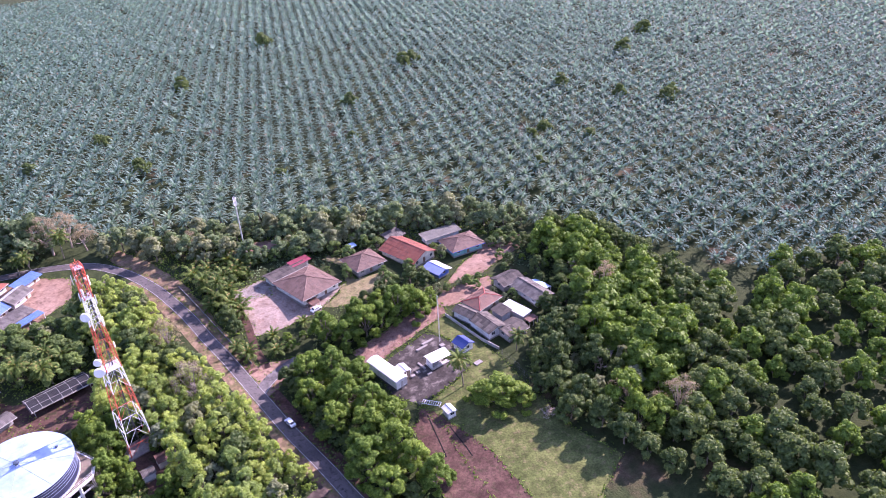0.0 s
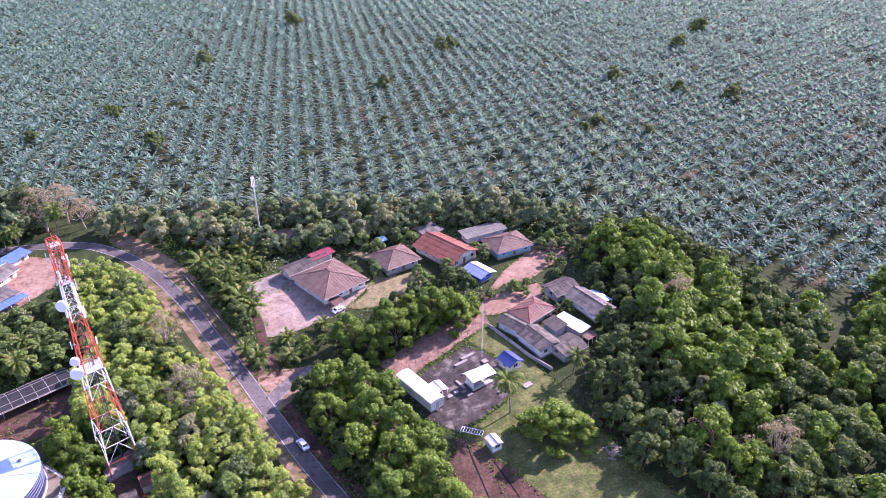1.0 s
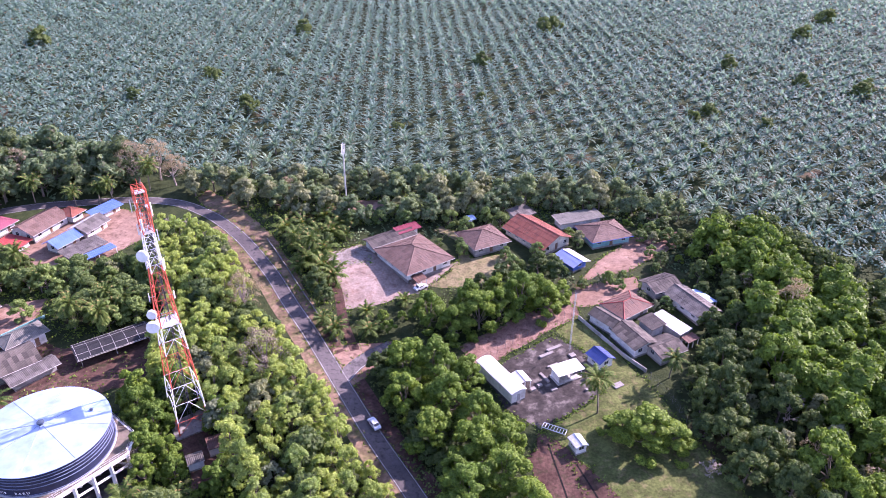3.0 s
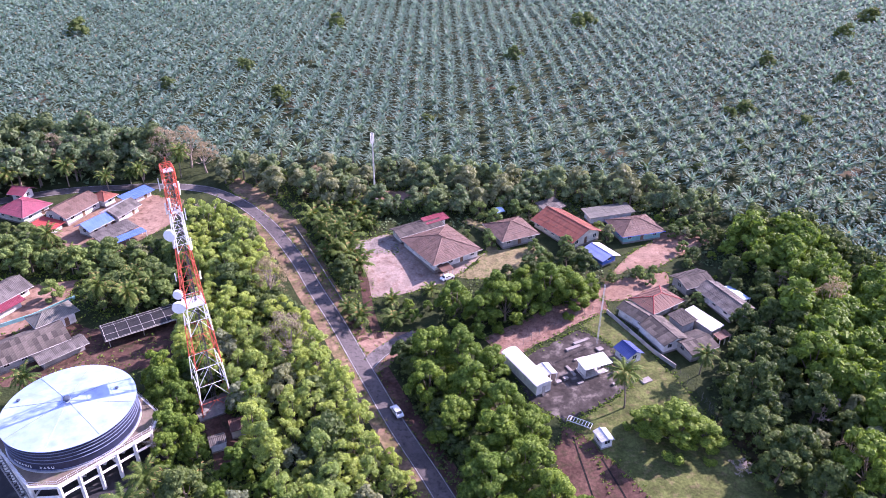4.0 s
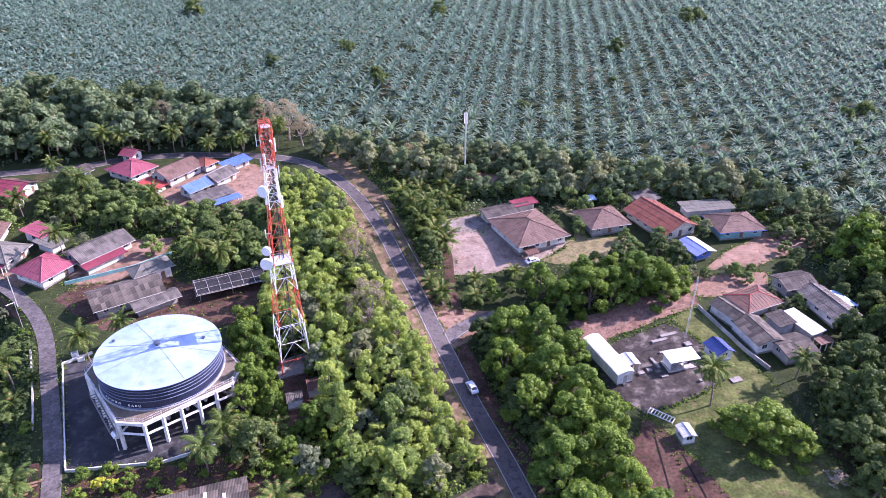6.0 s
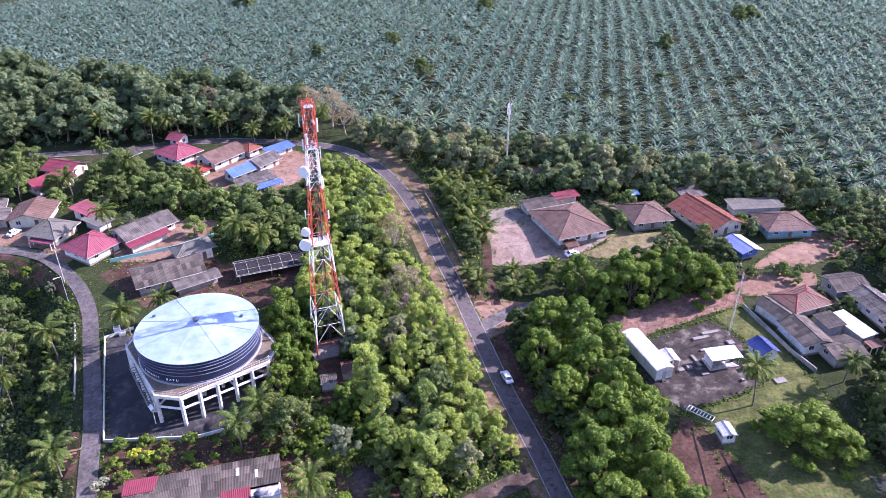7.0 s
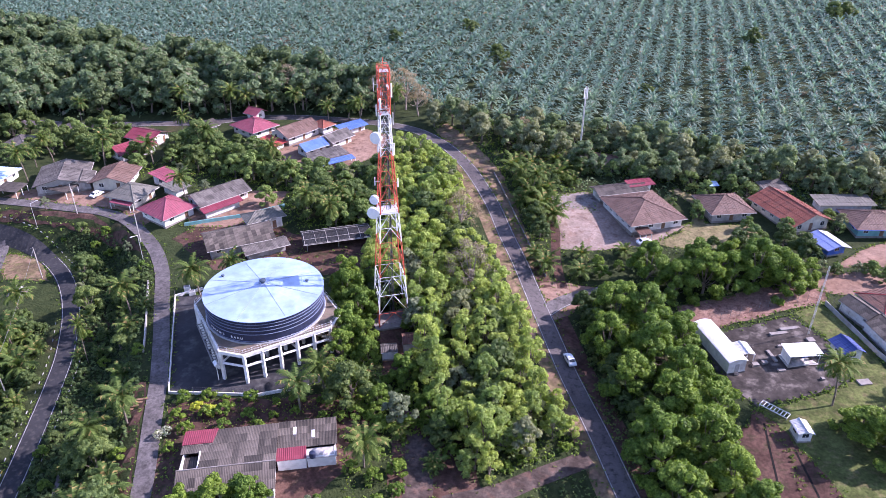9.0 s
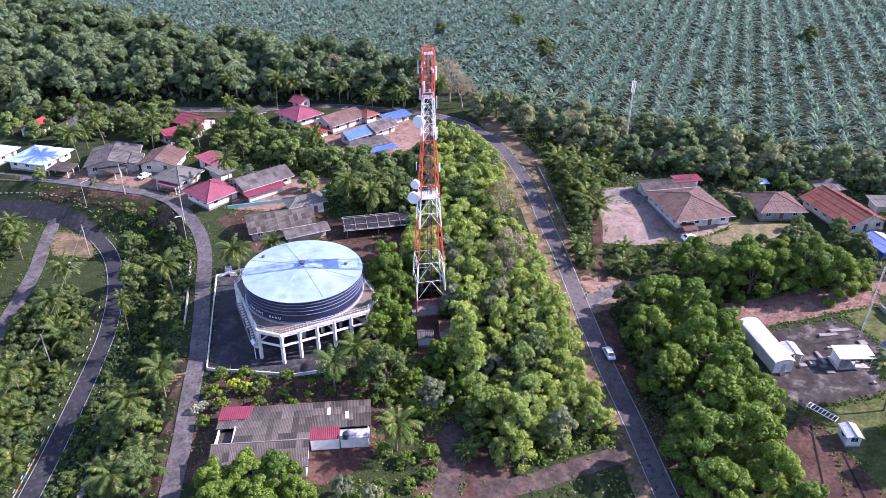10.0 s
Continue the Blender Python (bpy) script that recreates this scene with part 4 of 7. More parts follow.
# far left houses
house("house", "white house with maroon and red roof panels", -139.1, 185.2, 13, 9.5, 62, "maroon", "gable", "x", eave=2.49, rise=1.8, second="pink", group=G)
house("house", "maroon-roofed wing of the far house", -138.9, 194.2, 10, 11, 80, "maroon", "gable", "y", eave=2.66, rise=1.8, second="brown", group=G)
house("house", "small house with a bright red roof", -187.6, 177.1, 9, 7, 95, "red", "gable", "x", eave=2.49, rise=1.5, group=G)
house("house", "grey-roofed house among palms", -176.6, 182.6, 9, 8, 95, "grey", "hip", eave=2.49, rise=1.6, wall=M_GREYWALL, group=G)
house("house", "pink-roofed house beside the far road", -108.3, 208.4, 11, 12.6, 62, "pink", "hip", eave=2.66, rise=2.4, group=G)
house("house", "small pink gabled house by the road", -112.8, 219.3, 6.2, 6, 72, "pink", "gable", "y", eave=2.49, rise=1.6, group=G)
house("house", "brown-roofed house with orange front roof", -93.6, 207.8, 14.6, 10.4, 62, "brown", "gable", "x", eave=2.66, rise=2.1, group=G)
house("house", "orange-red roofed front wing", -86.3, 213.8, 6, 7, 62, "orange", "hip", eave=2.57, rise=1.4, group=G)
house("shed", "low shed with a red sheet roof", -97.9, 198.2, 6.4, 8.2, 68, "red", "shed", "x", eave=2.08, rise=0.6, windows=False, category="shed")
house("house", "house with a bright blue gabled roof", -83.9, 197.2, 9.2, 6.8, 57, "blue", "gable", "x", eave=2.49, rise=1.6, group=G)
house("house", "house with grey and white sheet roof", -78.7, 205.4, 10, 7.6, 62, "grey", "gable", "x", eave=2.49, rise=1.6, second="white", group=G)
house("house", "long low blue-roofed house", -76.5, 215.1, 10.5, 4.8, 54, "blue", "shed", "x", eave=2.16, rise=0.7, group=G)
house("shed", "long grey sheet-roofed shed", -76.9, 192.3, 12.2, 6, 50, "grey", "shed", "x", eave=2.24, rise=0.8, wall=M_GREYWALL, windows=False, category="shed")
house("lean_to", "bright blue metal lean-to", -72.6, 189.2, 11, 3, 46, "blue", "shed", "x", eave=2.30, rise=0.3, posts=True, over=0.2, category="lean-to")
house("house", "brown house half hidden by palms", -124.6, 204.9, 8, 7, 66, "darkgrey", "gable", "x", eave=2.49, rise=1.4, wall=M_GREYWALL, group=G)
# near house in front of the tank
near = empty("house", pose(-55.3, 72.6, -4.3, 0, 0, 21), "long near house with patched grey sheet roof", "house", G)
HOUSES.append((-48.3, 78.2, 13.2, 7.8, radians(21)))
for q in ((-4.0, -4.5, 11.2, -4.32), (-4.0, 9.4, 11.2, 9.58), (-4.0, -4.3, -3.82, 9.4), (11.02, -4.3, 11.2, 9.4), (11.2, 9.2, 21.4, 9.38), (21.2, 1.2, 21.38, 9.2), (16.6, 1.2, 21.2, 1.38)):
    part("wall", box_bm(q[0], q[1], -0.4, q[2], q[3], 2.2), M_WHITE, near)
for x0_ in (-4.0, 11.02):
    bm = bmesh.new()
    side = [[bm.verts.new((x0_ + dx, y_, z_)) for y_, z_ in ((-4.5, 2.2), (9.58, 2.2), (9.58, 2.3), (0, 3.42), (-4.5, 2.55))] for dx in (0, 0.18)]
    bm.faces.new(side[0])
    bm.faces.new(side[1][::-1])
    for i in range(5):
        bm.faces.new((side[0][i], side[1][i], side[1][(i + 1) % 5], side[0][(i + 1) % 5]))
    bmesh.ops.recalc_face_normals(bm, faces=bm.faces[:])
    part("gable_wall", bm, M_WHITE, near)
for q in ([(-1, 0, 3.58), (11.6, 0, 3.58), (11.6, 10.1, 2.38), (-1, 10.1, 2.38)], [(-4.4, 4.2, 3.08), (-1, 4.2, 3.08), (-1, 10.1, 2.38), (-4.4, 10.1, 2.38)],
          [(-4.4, -5, 2.5), (11.6, -5, 2.5), (11.6, 0, 3.58), (-4.4, 0, 3.58)], [(11.6, 3.4, 2.55), (21.8, 3.4, 2.55), (21.8, 10.3, 2.3), (11.6, 10.3, 2.3)]):
    part("roof_slope", plate(q, 0.09), ROOFS["grey", "x"], near)
part("porch_roof", plate([(-4.3, 0.1, 2.1), (-1.0, 0.1, 2.1), (-1.0, 4.2, 2.3), (-4.3, 4.2, 2.3)], 0.08), ROOFS["darkgrey", "x"], near, "dark sunken porch roof")
for q in ((-1.2, 0, 2.2, -1.0, 4.2, 3.5), (-4.4, -0.1, 2.2, -1.0, 0.12, 3.5)):
    part("parapet", box_bm(*q), M_WHITE, near, "stained white parapet")
part("patch_sheet", plate([(-4.5, 6.4, 3.0), (0.6, 6.4, 3.0), (1.2, 10.25, 2.53), (-4.5, 10.25, 2.53)], 0.06), ROOFS["maroon", "x"], near, "dark red metal sheets patched into the roof")
bar("ridge_cap", (-4.4, 0, 3.68), (11.6, 0, 3.68), 0.13, M_CONCRETE, near, 6)
bm = bmesh.new()
for q in ((11.6, 1.1, 16.4, 1.25), (11.6, 1.25, 11.75, 3.4), (16.25, 1.25, 16.4, 3.4)):
    box(bm, q[0], q[1], -0.4, q[2], q[3], 2.35)
lean = part("lean_to", bm, M_WHITE, near, "white lean-to")
part("roof_sheet", plate([(11.4, 0.9, 2.4), (16.5, 0.9, 2.4), (16.5, 3.5, 2.75), (11.4, 3.5, 2.75)], 0.07), ROOFS["maroon", "x"], lean, "dark red metal roof sheets")
part("flat_roof", box_bm(16.5, 1.0, 1.95, 21.6, 3.4, 2.12), M_PALE, near, "flat concrete roof")
for x_, y_ in ((14.2, 7.6), (17.4, 6.4)):
    z_ = 2.55 - (y_ - 3.4) * 0.036 + 0.09
    part("roof_light", box_bm(x_, y_ - 0.9, z_, x_ + 0.55, y_ + 0.9, z_ + 0.05), M_CARPAINT, near, "pale plastic roof sheet")
    # The roof is closed here; a dark plate paints the shade of a gap.
    part("roof_hole", box_bm(x_, y_ - 2.0, z_, x_ + 0.55, y_ - 0.92, z_ + 0.03), M_CABLE, near, "dark plate painted as the shade of a gap in the roof")
for x_ in (-2.5, 2.0, 6.5):
    window(near, x_, -4.5, 1.0, 1.3, 1.1, "f")
# utility compound
C = "utility compound"


def cabin(x, y, L, W, ang, h, rise, label, category):
    """A long cabin on a base frame, under one curved metal roof."""
    c = empty("cabin", pose(x, y, land(x, y), 0, 0, ang), label, category, C)
    HOUSES.append((x, y, W / 2, L / 2, radians(ang)))
    part("wall", box_bm(-W / 2 + 0.15, -L / 2 + 0.15, 0.35, W / 2 - 0.15, L / 2 - 0.15, h), M_WHITE, c)
    part("base_frame", box_bm(-W / 2 + 0.1, -L / 2 + 0.1, -0.4, W / 2 - 0.1, L / 2 - 0.1, 0.4), M_CABLE, c)
    n = 10
    pts = [(-W / 2 + W * i / n, h - 0.1 + rise * math.sin(math.pi * i / n)) for i in range(n + 1)]
    k = max(1, round(L / 1.5))
    for s in range(k):
        y0_, y1_ = -L / 2 + L * s / k, -L / 2 + L * (s + 1) / k - 0.02
        bm = bmesh.new()
        rows_ = [[bm.verts.new((px, yy, pz + dz)) for px, pz in pts] for yy, dz in ((y0_, 0), (y1_, 0), (y1_, -0.1), (y0_, -0.1))]
        for a_, b_ in ((0, 1), (1, 2), (2, 3), (3, 0)):
            for i in range(n):
                bm.faces.new((rows_[a_][i], rows_[a_][i + 1], rows_[b_][i + 1], rows_[b_][i]))
        bm.faces.new([r[0] for r in rows_])
        bm.faces.new([r[-1] for r in rows_][::-1])
        bmesh.ops.recalc_face_normals(bm, faces=bm.faces[:])
        part("roof_sheet", bm, M_CABINROOF, c)
    part("door", box_bm(-0.45, -L / 2 + 0.1, 0.4, 0.45, -L / 2 + 0.2, 2.4), M_GREYWALL, c, "grey metal door")
    for u in range(3):
        part("step", box_bm(-0.5, -L / 2 - 0.35 + 0.12 * u, -0.3, 0.5, -L / 2 + 0.14, 0.12 * (u + 1)), M_CABLE, c)
    return c


M_CABINROOF = plain("white_metal_roof", (0.68, 0.68, 0.67), 0.45, 0.0, 0.12, 0.8)
cabin(31.8, 126.8, 14.2, 4.2, 24, 3.2, 0.55, "long white cabin under a curved metal roof", "cabin")
house("canopy", "white curved canopy beside the cabin", 36.4, 125.9, 3.4, 4.2, 18, "white", "gable", "y", eave=2.16, rise=0.5, posts=True, over=0.2, group=C, category="canopy")


def shelter(x, y, ang):
    """An open-fronted equipment shelter with a flat white roof, cabinets and drums inside."""
    s = empty("shelter", pose(x, y, land(x, y), 0, 0, ang), "open equipment shelter with flat white metal roof", "shelter", C)
    HOUSES.append((x, y, 3.6, 2.1, radians(ang)))
    part("back_wall", box_bm(-3.2, 1.5, 0, 3.2, 1.65, 2.5), M_WHITE, s)
    part("side_wall", box_bm(-3.2, -1.4, 0, -3.05, 1.5, 2.4), M_WHITE, s)
    part("floor_slab", box_bm(-3.5, -1.9, -0.2, 3.5, 1.9, 0.2), M_PALE, s)
    for px in (-3.1, 0, 3.1):
        part("post", box_bm(px - 0.06, -1.5, 0.2, px + 0.06, -1.38, 2.45), M_WHITE, s)
    part("roof", plate([(-3.6, -2.0, 2.55), (3.6, -2.0, 2.55), (3.6, 2.0, 2.85), (-3.6, 2.0, 2.85)], 0.12), M_CABINROOF, s, "flat white metal roof")
    part("cabinet", box_bm(-2.6, 0.2, 0.2, -1.2, 1.3, 1.9), M_GREYWALL, s, "grey equipment cabinet")
    part("cabinet", box_bm(0.6, 0.3, 0.2, 1.6, 1.3, 1.6), M_BLUEWALL, s, "blue equipment cabinet")
    for px, py in ((2.3, -0.2), (2.7, 0.6), (4.0, 0.0), (4.6, 0.8)):
        bm = bmesh.new()
        tube(bm, [(0.28, 0.15), (0.3, 0.5), (0.28, 1.05), (0.1, 1.08)], 14)
        bmesh.ops.translate(bm, verts=bm.verts[:], vec=(px, py, 0))
        part("drum", bm, M_CABLE, s, "dark steel drum")


shelter(47.6, 126.4, 17)
house("hut", "small white hut with a deep blue roof", 56.6, 129.3, 5.0, 5.2, 22, "navy", "gable", "y", eave=2.32, rise=1.2, over=0.5, group=C, category="hut")
house("guard_hut", "white guard hut with pale grey roof", 43.7, 105.1, 3.0, 3.6, 14, "white", "gable", "y", eave=2.16, rise=0.55, over=0.3, group=C, category="hut")
house("shed", "small white pump shed with grey roof", -34.4, 110.2, 3.4, 3.0, 20, "grey", "gable", "x", eave=2.16, rise=0.6, over=0.25, windows=False, category="shed")

# ---- water tank ----
TX, TY = -61.0, 111.6
TZ = -2.9
PL = 6.7


def water_tank():
    tank = empty("water_tank", pose(TX, TY, TZ, 0, 0, -2), "navy steel water tank with pale blue roof on white concrete legs", "water tank")
    h, ch = 12.7, 3.6
    sq = [(h - ch, -h), (h, -h + ch), (h, h - ch), (h - ch, h), (-h + ch, h), (-h, h - ch), (-h, -h + ch), (-h + ch, -h)]
    sq = [(x * math.cos(radians(45)) - y * math.sin(radians(45)), x * math.sin(radians(45)) + y * math.cos(radians(45))) for x, y in sq]
    bm = plate([(x, y, PL) for x, y in sq], 0.45)
    part("platform", bm, M_WHITE, tank, "white concrete platform")
    part("deck", plate([(x * 0.975, y * 0.975, PL + 0.03) for x, y in sq], 0.026), M_DECK, tank, "mossy brown deck")
    cols = []
    for i in range(8):
        a, b = Vector(sq[i]), Vector(sq[(i + 1) % 8])
        n = 5 if (b - a).length > 10 else 1
        for k in range(n):
            cols.append(a.lerp(b, k / n) * 0.975)
    for q in cols:
        part("column", box_bm(q.x - 0.28, q.y - 0.28, -0.5, q.x + 0.28, q.y + 0.28, PL - 0.45), M_WHITE, tank)
    for q in cols[::2]:
        c = q * 0.55
        part("column", box_bm(c.x - 0.28, c.y - 0.28, -0.5, c.x + 0.28, c.y + 0.28, PL - 0.45), M_WHITE, tank)
    for i, q in enumerate(cols):
        r = cols[(i + 1) % len(cols)]
        for zz in (PL * 0.55, PL - 0.75):
            bar("ring_beam", (q.x, q.y, zz), (r.x, r.y, zz), 0.3, M_WHITE, tank)
    for q in cols[::2]:
        bar("tie_beam", (q.x, q.y, PL * 0.55), (q.x * 0.55, q.y * 0.55, PL * 0.55), 0.25, M_WHITE, tank)
    for i in range(8):
        a, b = Vector(sq[i]) * 0.985, Vector(sq[(i + 1) % 8]) * 0.985
        for zz in (0.55, 1.05):
            bar("rail", (a.x, a.y, PL + zz), (b.x, b.y, PL + zz), 0.03, M_GALV, tank)
        n = max(2, round((b - a).length / 1.8))
        for k in range(n):
            q = a.lerp(b, k / n)
            bar("rail_post", (q.x, q.y, PL), (q.x, q.y, PL + 1.05), 0.035, M_GALV, tank)
    R, H0, H1 = 11.9, PL + 0.15, PL + 5.2
    bm = bmesh.new()
    tube(bm, [(R, H0), (R, H1)], 72)
    shell = part("shell", bm, M_NAVY, tank, "navy steel shell")
    for zz in (0.25, 1.9, 2.75, 3.5, 4.2, 4.85):
        bm = bmesh.new()
        tube(bm, [(R + 0.01, H0 + zz), (R + 0.12, H0 + zz), (R + 0.12, H0 + zz + 0.09), (R + 0.01, H0 + zz + 0.09)], 72)
        part("stiffener_ring", bm, M_STIFF, shell)
    bm = bmesh.new()
    tube(bm, [(R + 0.3, H0 - 0.14), (R + 0.3, H0 + 0.05)], 72)
    part("foot_ring", bm, M_GALV, tank)
    for i in range(16):
        a0, a1 = 2 * math.pi * i / 16, 2 * math.pi * (i + 1) / 16
        bm = bmesh.new()
        pts = [Vector((0, 0, H1 + 1.25))] + [Vector(((R + 0.25) * math.cos(a0 + (a1 - a0) * k / 5), (R + 0.25) * math.sin(a0 + (a1 - a0) * k / 5), H1)) for k in range(6)]
        top = [bm.verts.new(q) for q in pts]
        bm.faces.new(top)
        low = [bm.verts.new(q - Vector((0, 0, 0.12))) for q in pts]
        bm.faces.new(low[::-1])
        for k in range(7):
            bm.faces.new((top[k], low[k], low[(k + 1) % 7], top[(k + 1) % 7]))
        part("roof_panel", bm, M_TANKROOF, tank, "pale blue roof panel")
    for i in range(8):
        a0 = 2 * math.pi * i / 8 + 0.02
        bar("roof_seam", (0.6 * math.cos(a0), 0.6 * math.sin(a0), H1 + 1.22), (R * math.cos(a0), R * math.sin(a0), H1 + 0.05), 0.03, M_STIFF, tank)
    for x, y, r, zz in ((0, 0, 0.7, H1 + 1.2), (7.8, 4.0, 0.38, H1 + 0.3), (-10, 1.5, 0.38, H1 + 0.15)):
        bm = bmesh.new()
        tube(bm, [(r * 0.6, 0), (r * 0.6, r * 0.7), (r, r * 0.75), (r * 0.95, r * 1.0), (r * 0.3, r * 1.2)], 18)
        bmesh.ops.translate(bm, verts=bm.verts[:], vec=(x, y, zz))
        part("vent", bm, M_VENT, tank, "dark mushroom vent")
    # stair hung along the long side that faces the lane
    out, along = Vector((-0.707, -0.707, 0)), Vector((0.707, -0.707, 0))

    def at(v, side, z):
        return along * v + out * (13.5 + side) + Vector((0, 0, z))
    bar("stair_landing", at(8.0, 0, PL - 2.9), at(9.6, 0, PL - 2.9), 0.5, M_GALV, tank, label="steel stair landing")
    for side in (-0.5, 0.5):
        bar("stair_string", at(-1.5, side, PL), at(8.2, side, PL - 2.9), 0.1, M_DARKSTEEL, tank)
        bar("stair_rail", at(-1.5, side, PL + 1.0), at(8.2, side, PL - 1.9), 0.05, M_DARKSTEEL, tank)
        for k in range(6):
            t = k / 5
            bar("stair_post", at(-1.5 + 9.7 * t, side, PL - 2.9 * t), at(-1.5 + 9.7 * t, side, PL + 1.0 - 2.9 * t), 0.04, M_DARKSTEEL, tank)
    for k in range(16):
        t = k / 15
        bar("tread", at(-1.5 + 9.7 * t, -0.5, PL - 2.9 * t), at(-1.5 + 9.7 * t, 0.5, PL - 2.9 * t), 0.13, M_DARKSTEEL, tank)
    bar("stair_prop", at(8.6, 0, -0.4), at(8.6, 0, PL - 2.9), 0.1, M_WHITE, tank)
    return tank


M_DECK = surface("mossy_deck", (0.14, 0.11, 0.085), (0.2, 0.165, 0.13), (0.1, 0.11, 0.05), 0.3, 1.5, 0.95)
M_STIFF = plain("ring_steel", (0.16, 0.19, 0.27), 0.45)
M_VENT = plain("dark_vent", (0.05, 0.07, 0.1), 0.5)
M_TANKROOF = surface("pale_blue_roof_paint", (0.27, 0.38, 0.6), (0.36, 0.47, 0.67), (0.2, 0.29, 0.48), 0.09, 0.6, 0.4, bump=0.05, spec=0.6)
TANK = water_tank()
HOUSES.append((TX, TY, 14, 14, 0))


def wall_run(name, pts, height, mat, label, thick=0.2, cat="wall"):
    w = empty(name, Matrix(), label, cat)
    for (ax, ay), (bx, by) in zip(pts, pts[1:]):
        a, b = Vector((ax, ay)), Vector((bx, by))
        n = max(1, round((b - a).length / 5))
        s = (b - a).normalized()
        s = Vector((s.y, -s.x)) * thick / 2
        for k in range(n):
            p, q = a.lerp(b, k / n), a.lerp(b, (k + 1) / n)
            bm = bmesh.new()
            v = [bm.verts.new((c.x, c.y, land(c.x, c.y) + zz)) for zz in (-0.4, height) for c in (p + s, q + s, q - s, p - s)]
            for f in ((3, 2, 1, 0), (4, 5, 6, 7), (0, 1, 5, 4), (1, 2, 6, 5), (2, 3, 7, 6), (3, 0, 4, 7)):
                bm.faces.new([v[i] for i in f])
            part("wall_panel", bm, mat, w)
    return w


def wire_fence(name, pts, height, label, gap=2.6, wires=4, mat=None):
    w = empty(name, Matrix(), label, "fence")
    for (ax, ay), (bx, by) in zip(pts, pts[1:]):
        a, b = Vector((ax, ay)), Vector((bx, by))
        n = max(1, round((b - a).length / gap))
        for k in range(n + 1):
            q = a.lerp(b, k / n)
            z = land(q.x, q.y)
            bar("post", (q.x, q.y, z - 0.2), (q.x, q.y, z + height), 0.035, mat or M_DARKSTEEL, w)
        for j in range(wires):
            zz = height * (j + 1) / wires - 0.05
            bar("wire", (a.x, a.y, land(a.x, a.y) + zz), (b.x, b.y, land(b.x, b.y) + zz), 0.008, M_DARKSTEEL, w)
    return w


wall_run("boundary_wall", [(-82.4, 123), (-87.2, 119), (-72.6, 90.6), (-55.8, 93.5), (-47, 98)], 0.7, M_WHITE, "low white boundary wall round the tank yard")
wire_fence("yard_fence", [(-87.2, 119), (-72.6, 90.6), (-55.8, 93.5)], 1.9, "thin wire fence above the white wall")
wall_run("roadside_wall", [(-25.4, 194.1), (-22.3, 186.7), (-15.2, 168.6), (-9.6, 155.6), (-5.6, 147.2)], 0.6, M_CONCRETE, "low grey concrete boundary wall beside the road", 0.22)
wire_fence("compound_fence", [(27, 134), (46.5, 145), (57.5, 149), (68, 117), (69, 108)], 2.2, "thin wire fence round the compound")
wall_run("side_wall", [(-49.4, 120.5), (-40, 106.7)], 1.0, M_GREYWALL, "grey concrete wall between tank yard and tower")
house("shed", "rusty sheet-roofed shed at the foot of the tower", -30.6, 114.2, 4.0, 3.4, 20, "rust", "shed", "x", eave=2.1, rise=0.4, over=0.2, wall=M_GREYWALL, windows=False, category="shed")
for x, y, h in ((-85.6, 121.6, 1.4), (-84.0, 120.8, 1.0)):
    vb = empty("valve_box", pose(x, y, land(x, y), 0, 0, 30), "white concrete valve box at the corner of the yard", "valve box")
    bm = box_bm(-0.7, -0.55, -0.3, 0.7, 0.55, h)
    bmesh.ops.bevel(bm, geom=bm.edges[:], offset=0.05, segments=1, affect="EDGES")
    part("chamber", bm, M_WHITE, vb)
    part("lid", box_bm(-0.5, -0.4, h, 0.5, 0.4, h + 0.08), M_DARKSTEEL, vb, "dark steel lid")
wall_run("culvert_wall", [(-97.2, 124.2), (-92.2, 115.4), (-86.2, 104.6), (-84.2, 100.6)], 0.55, M_PALE, "low stained concrete culvert wall beside the lane", 0.3)
steps_ = empty("earth_steps", pose(-77.6, 88.6, land(-77.6, 88.6), 0, 0, 25), "brown timber steps going down from the lane", "steps")
for k in range(4):
    part("step", box_bm(-1.6, -0.9 - 0.55 * k, -0.9 - 0.24 * k, 1.6, -0.4 - 0.55 * k, 0.16 - 0.24 * k), M_WOOD, steps_)
tagged(strip("gutter", smooth_line([(-88, 77), (-85.3, 71.5), (-81.6, 61.2), (-79, 52)]), 0, 1.0, M_CONCRETE, 0.12), "grey stone gutter at the foot of the slope", "gutter", kind="structure")
wall_run("garden_wall", [(-101, 148), (-87, 156), (-79, 163)], 1.0, M_TEALWALL, "pale teal garden wall")
wall_run("compound_wall", [(56.6, 146.5), (59.6, 139), (63.0, 130.5), (66.4, 124.5)], 1.1, M_GREYWALL, "grey compound wall")

# ---- telecom tower ----


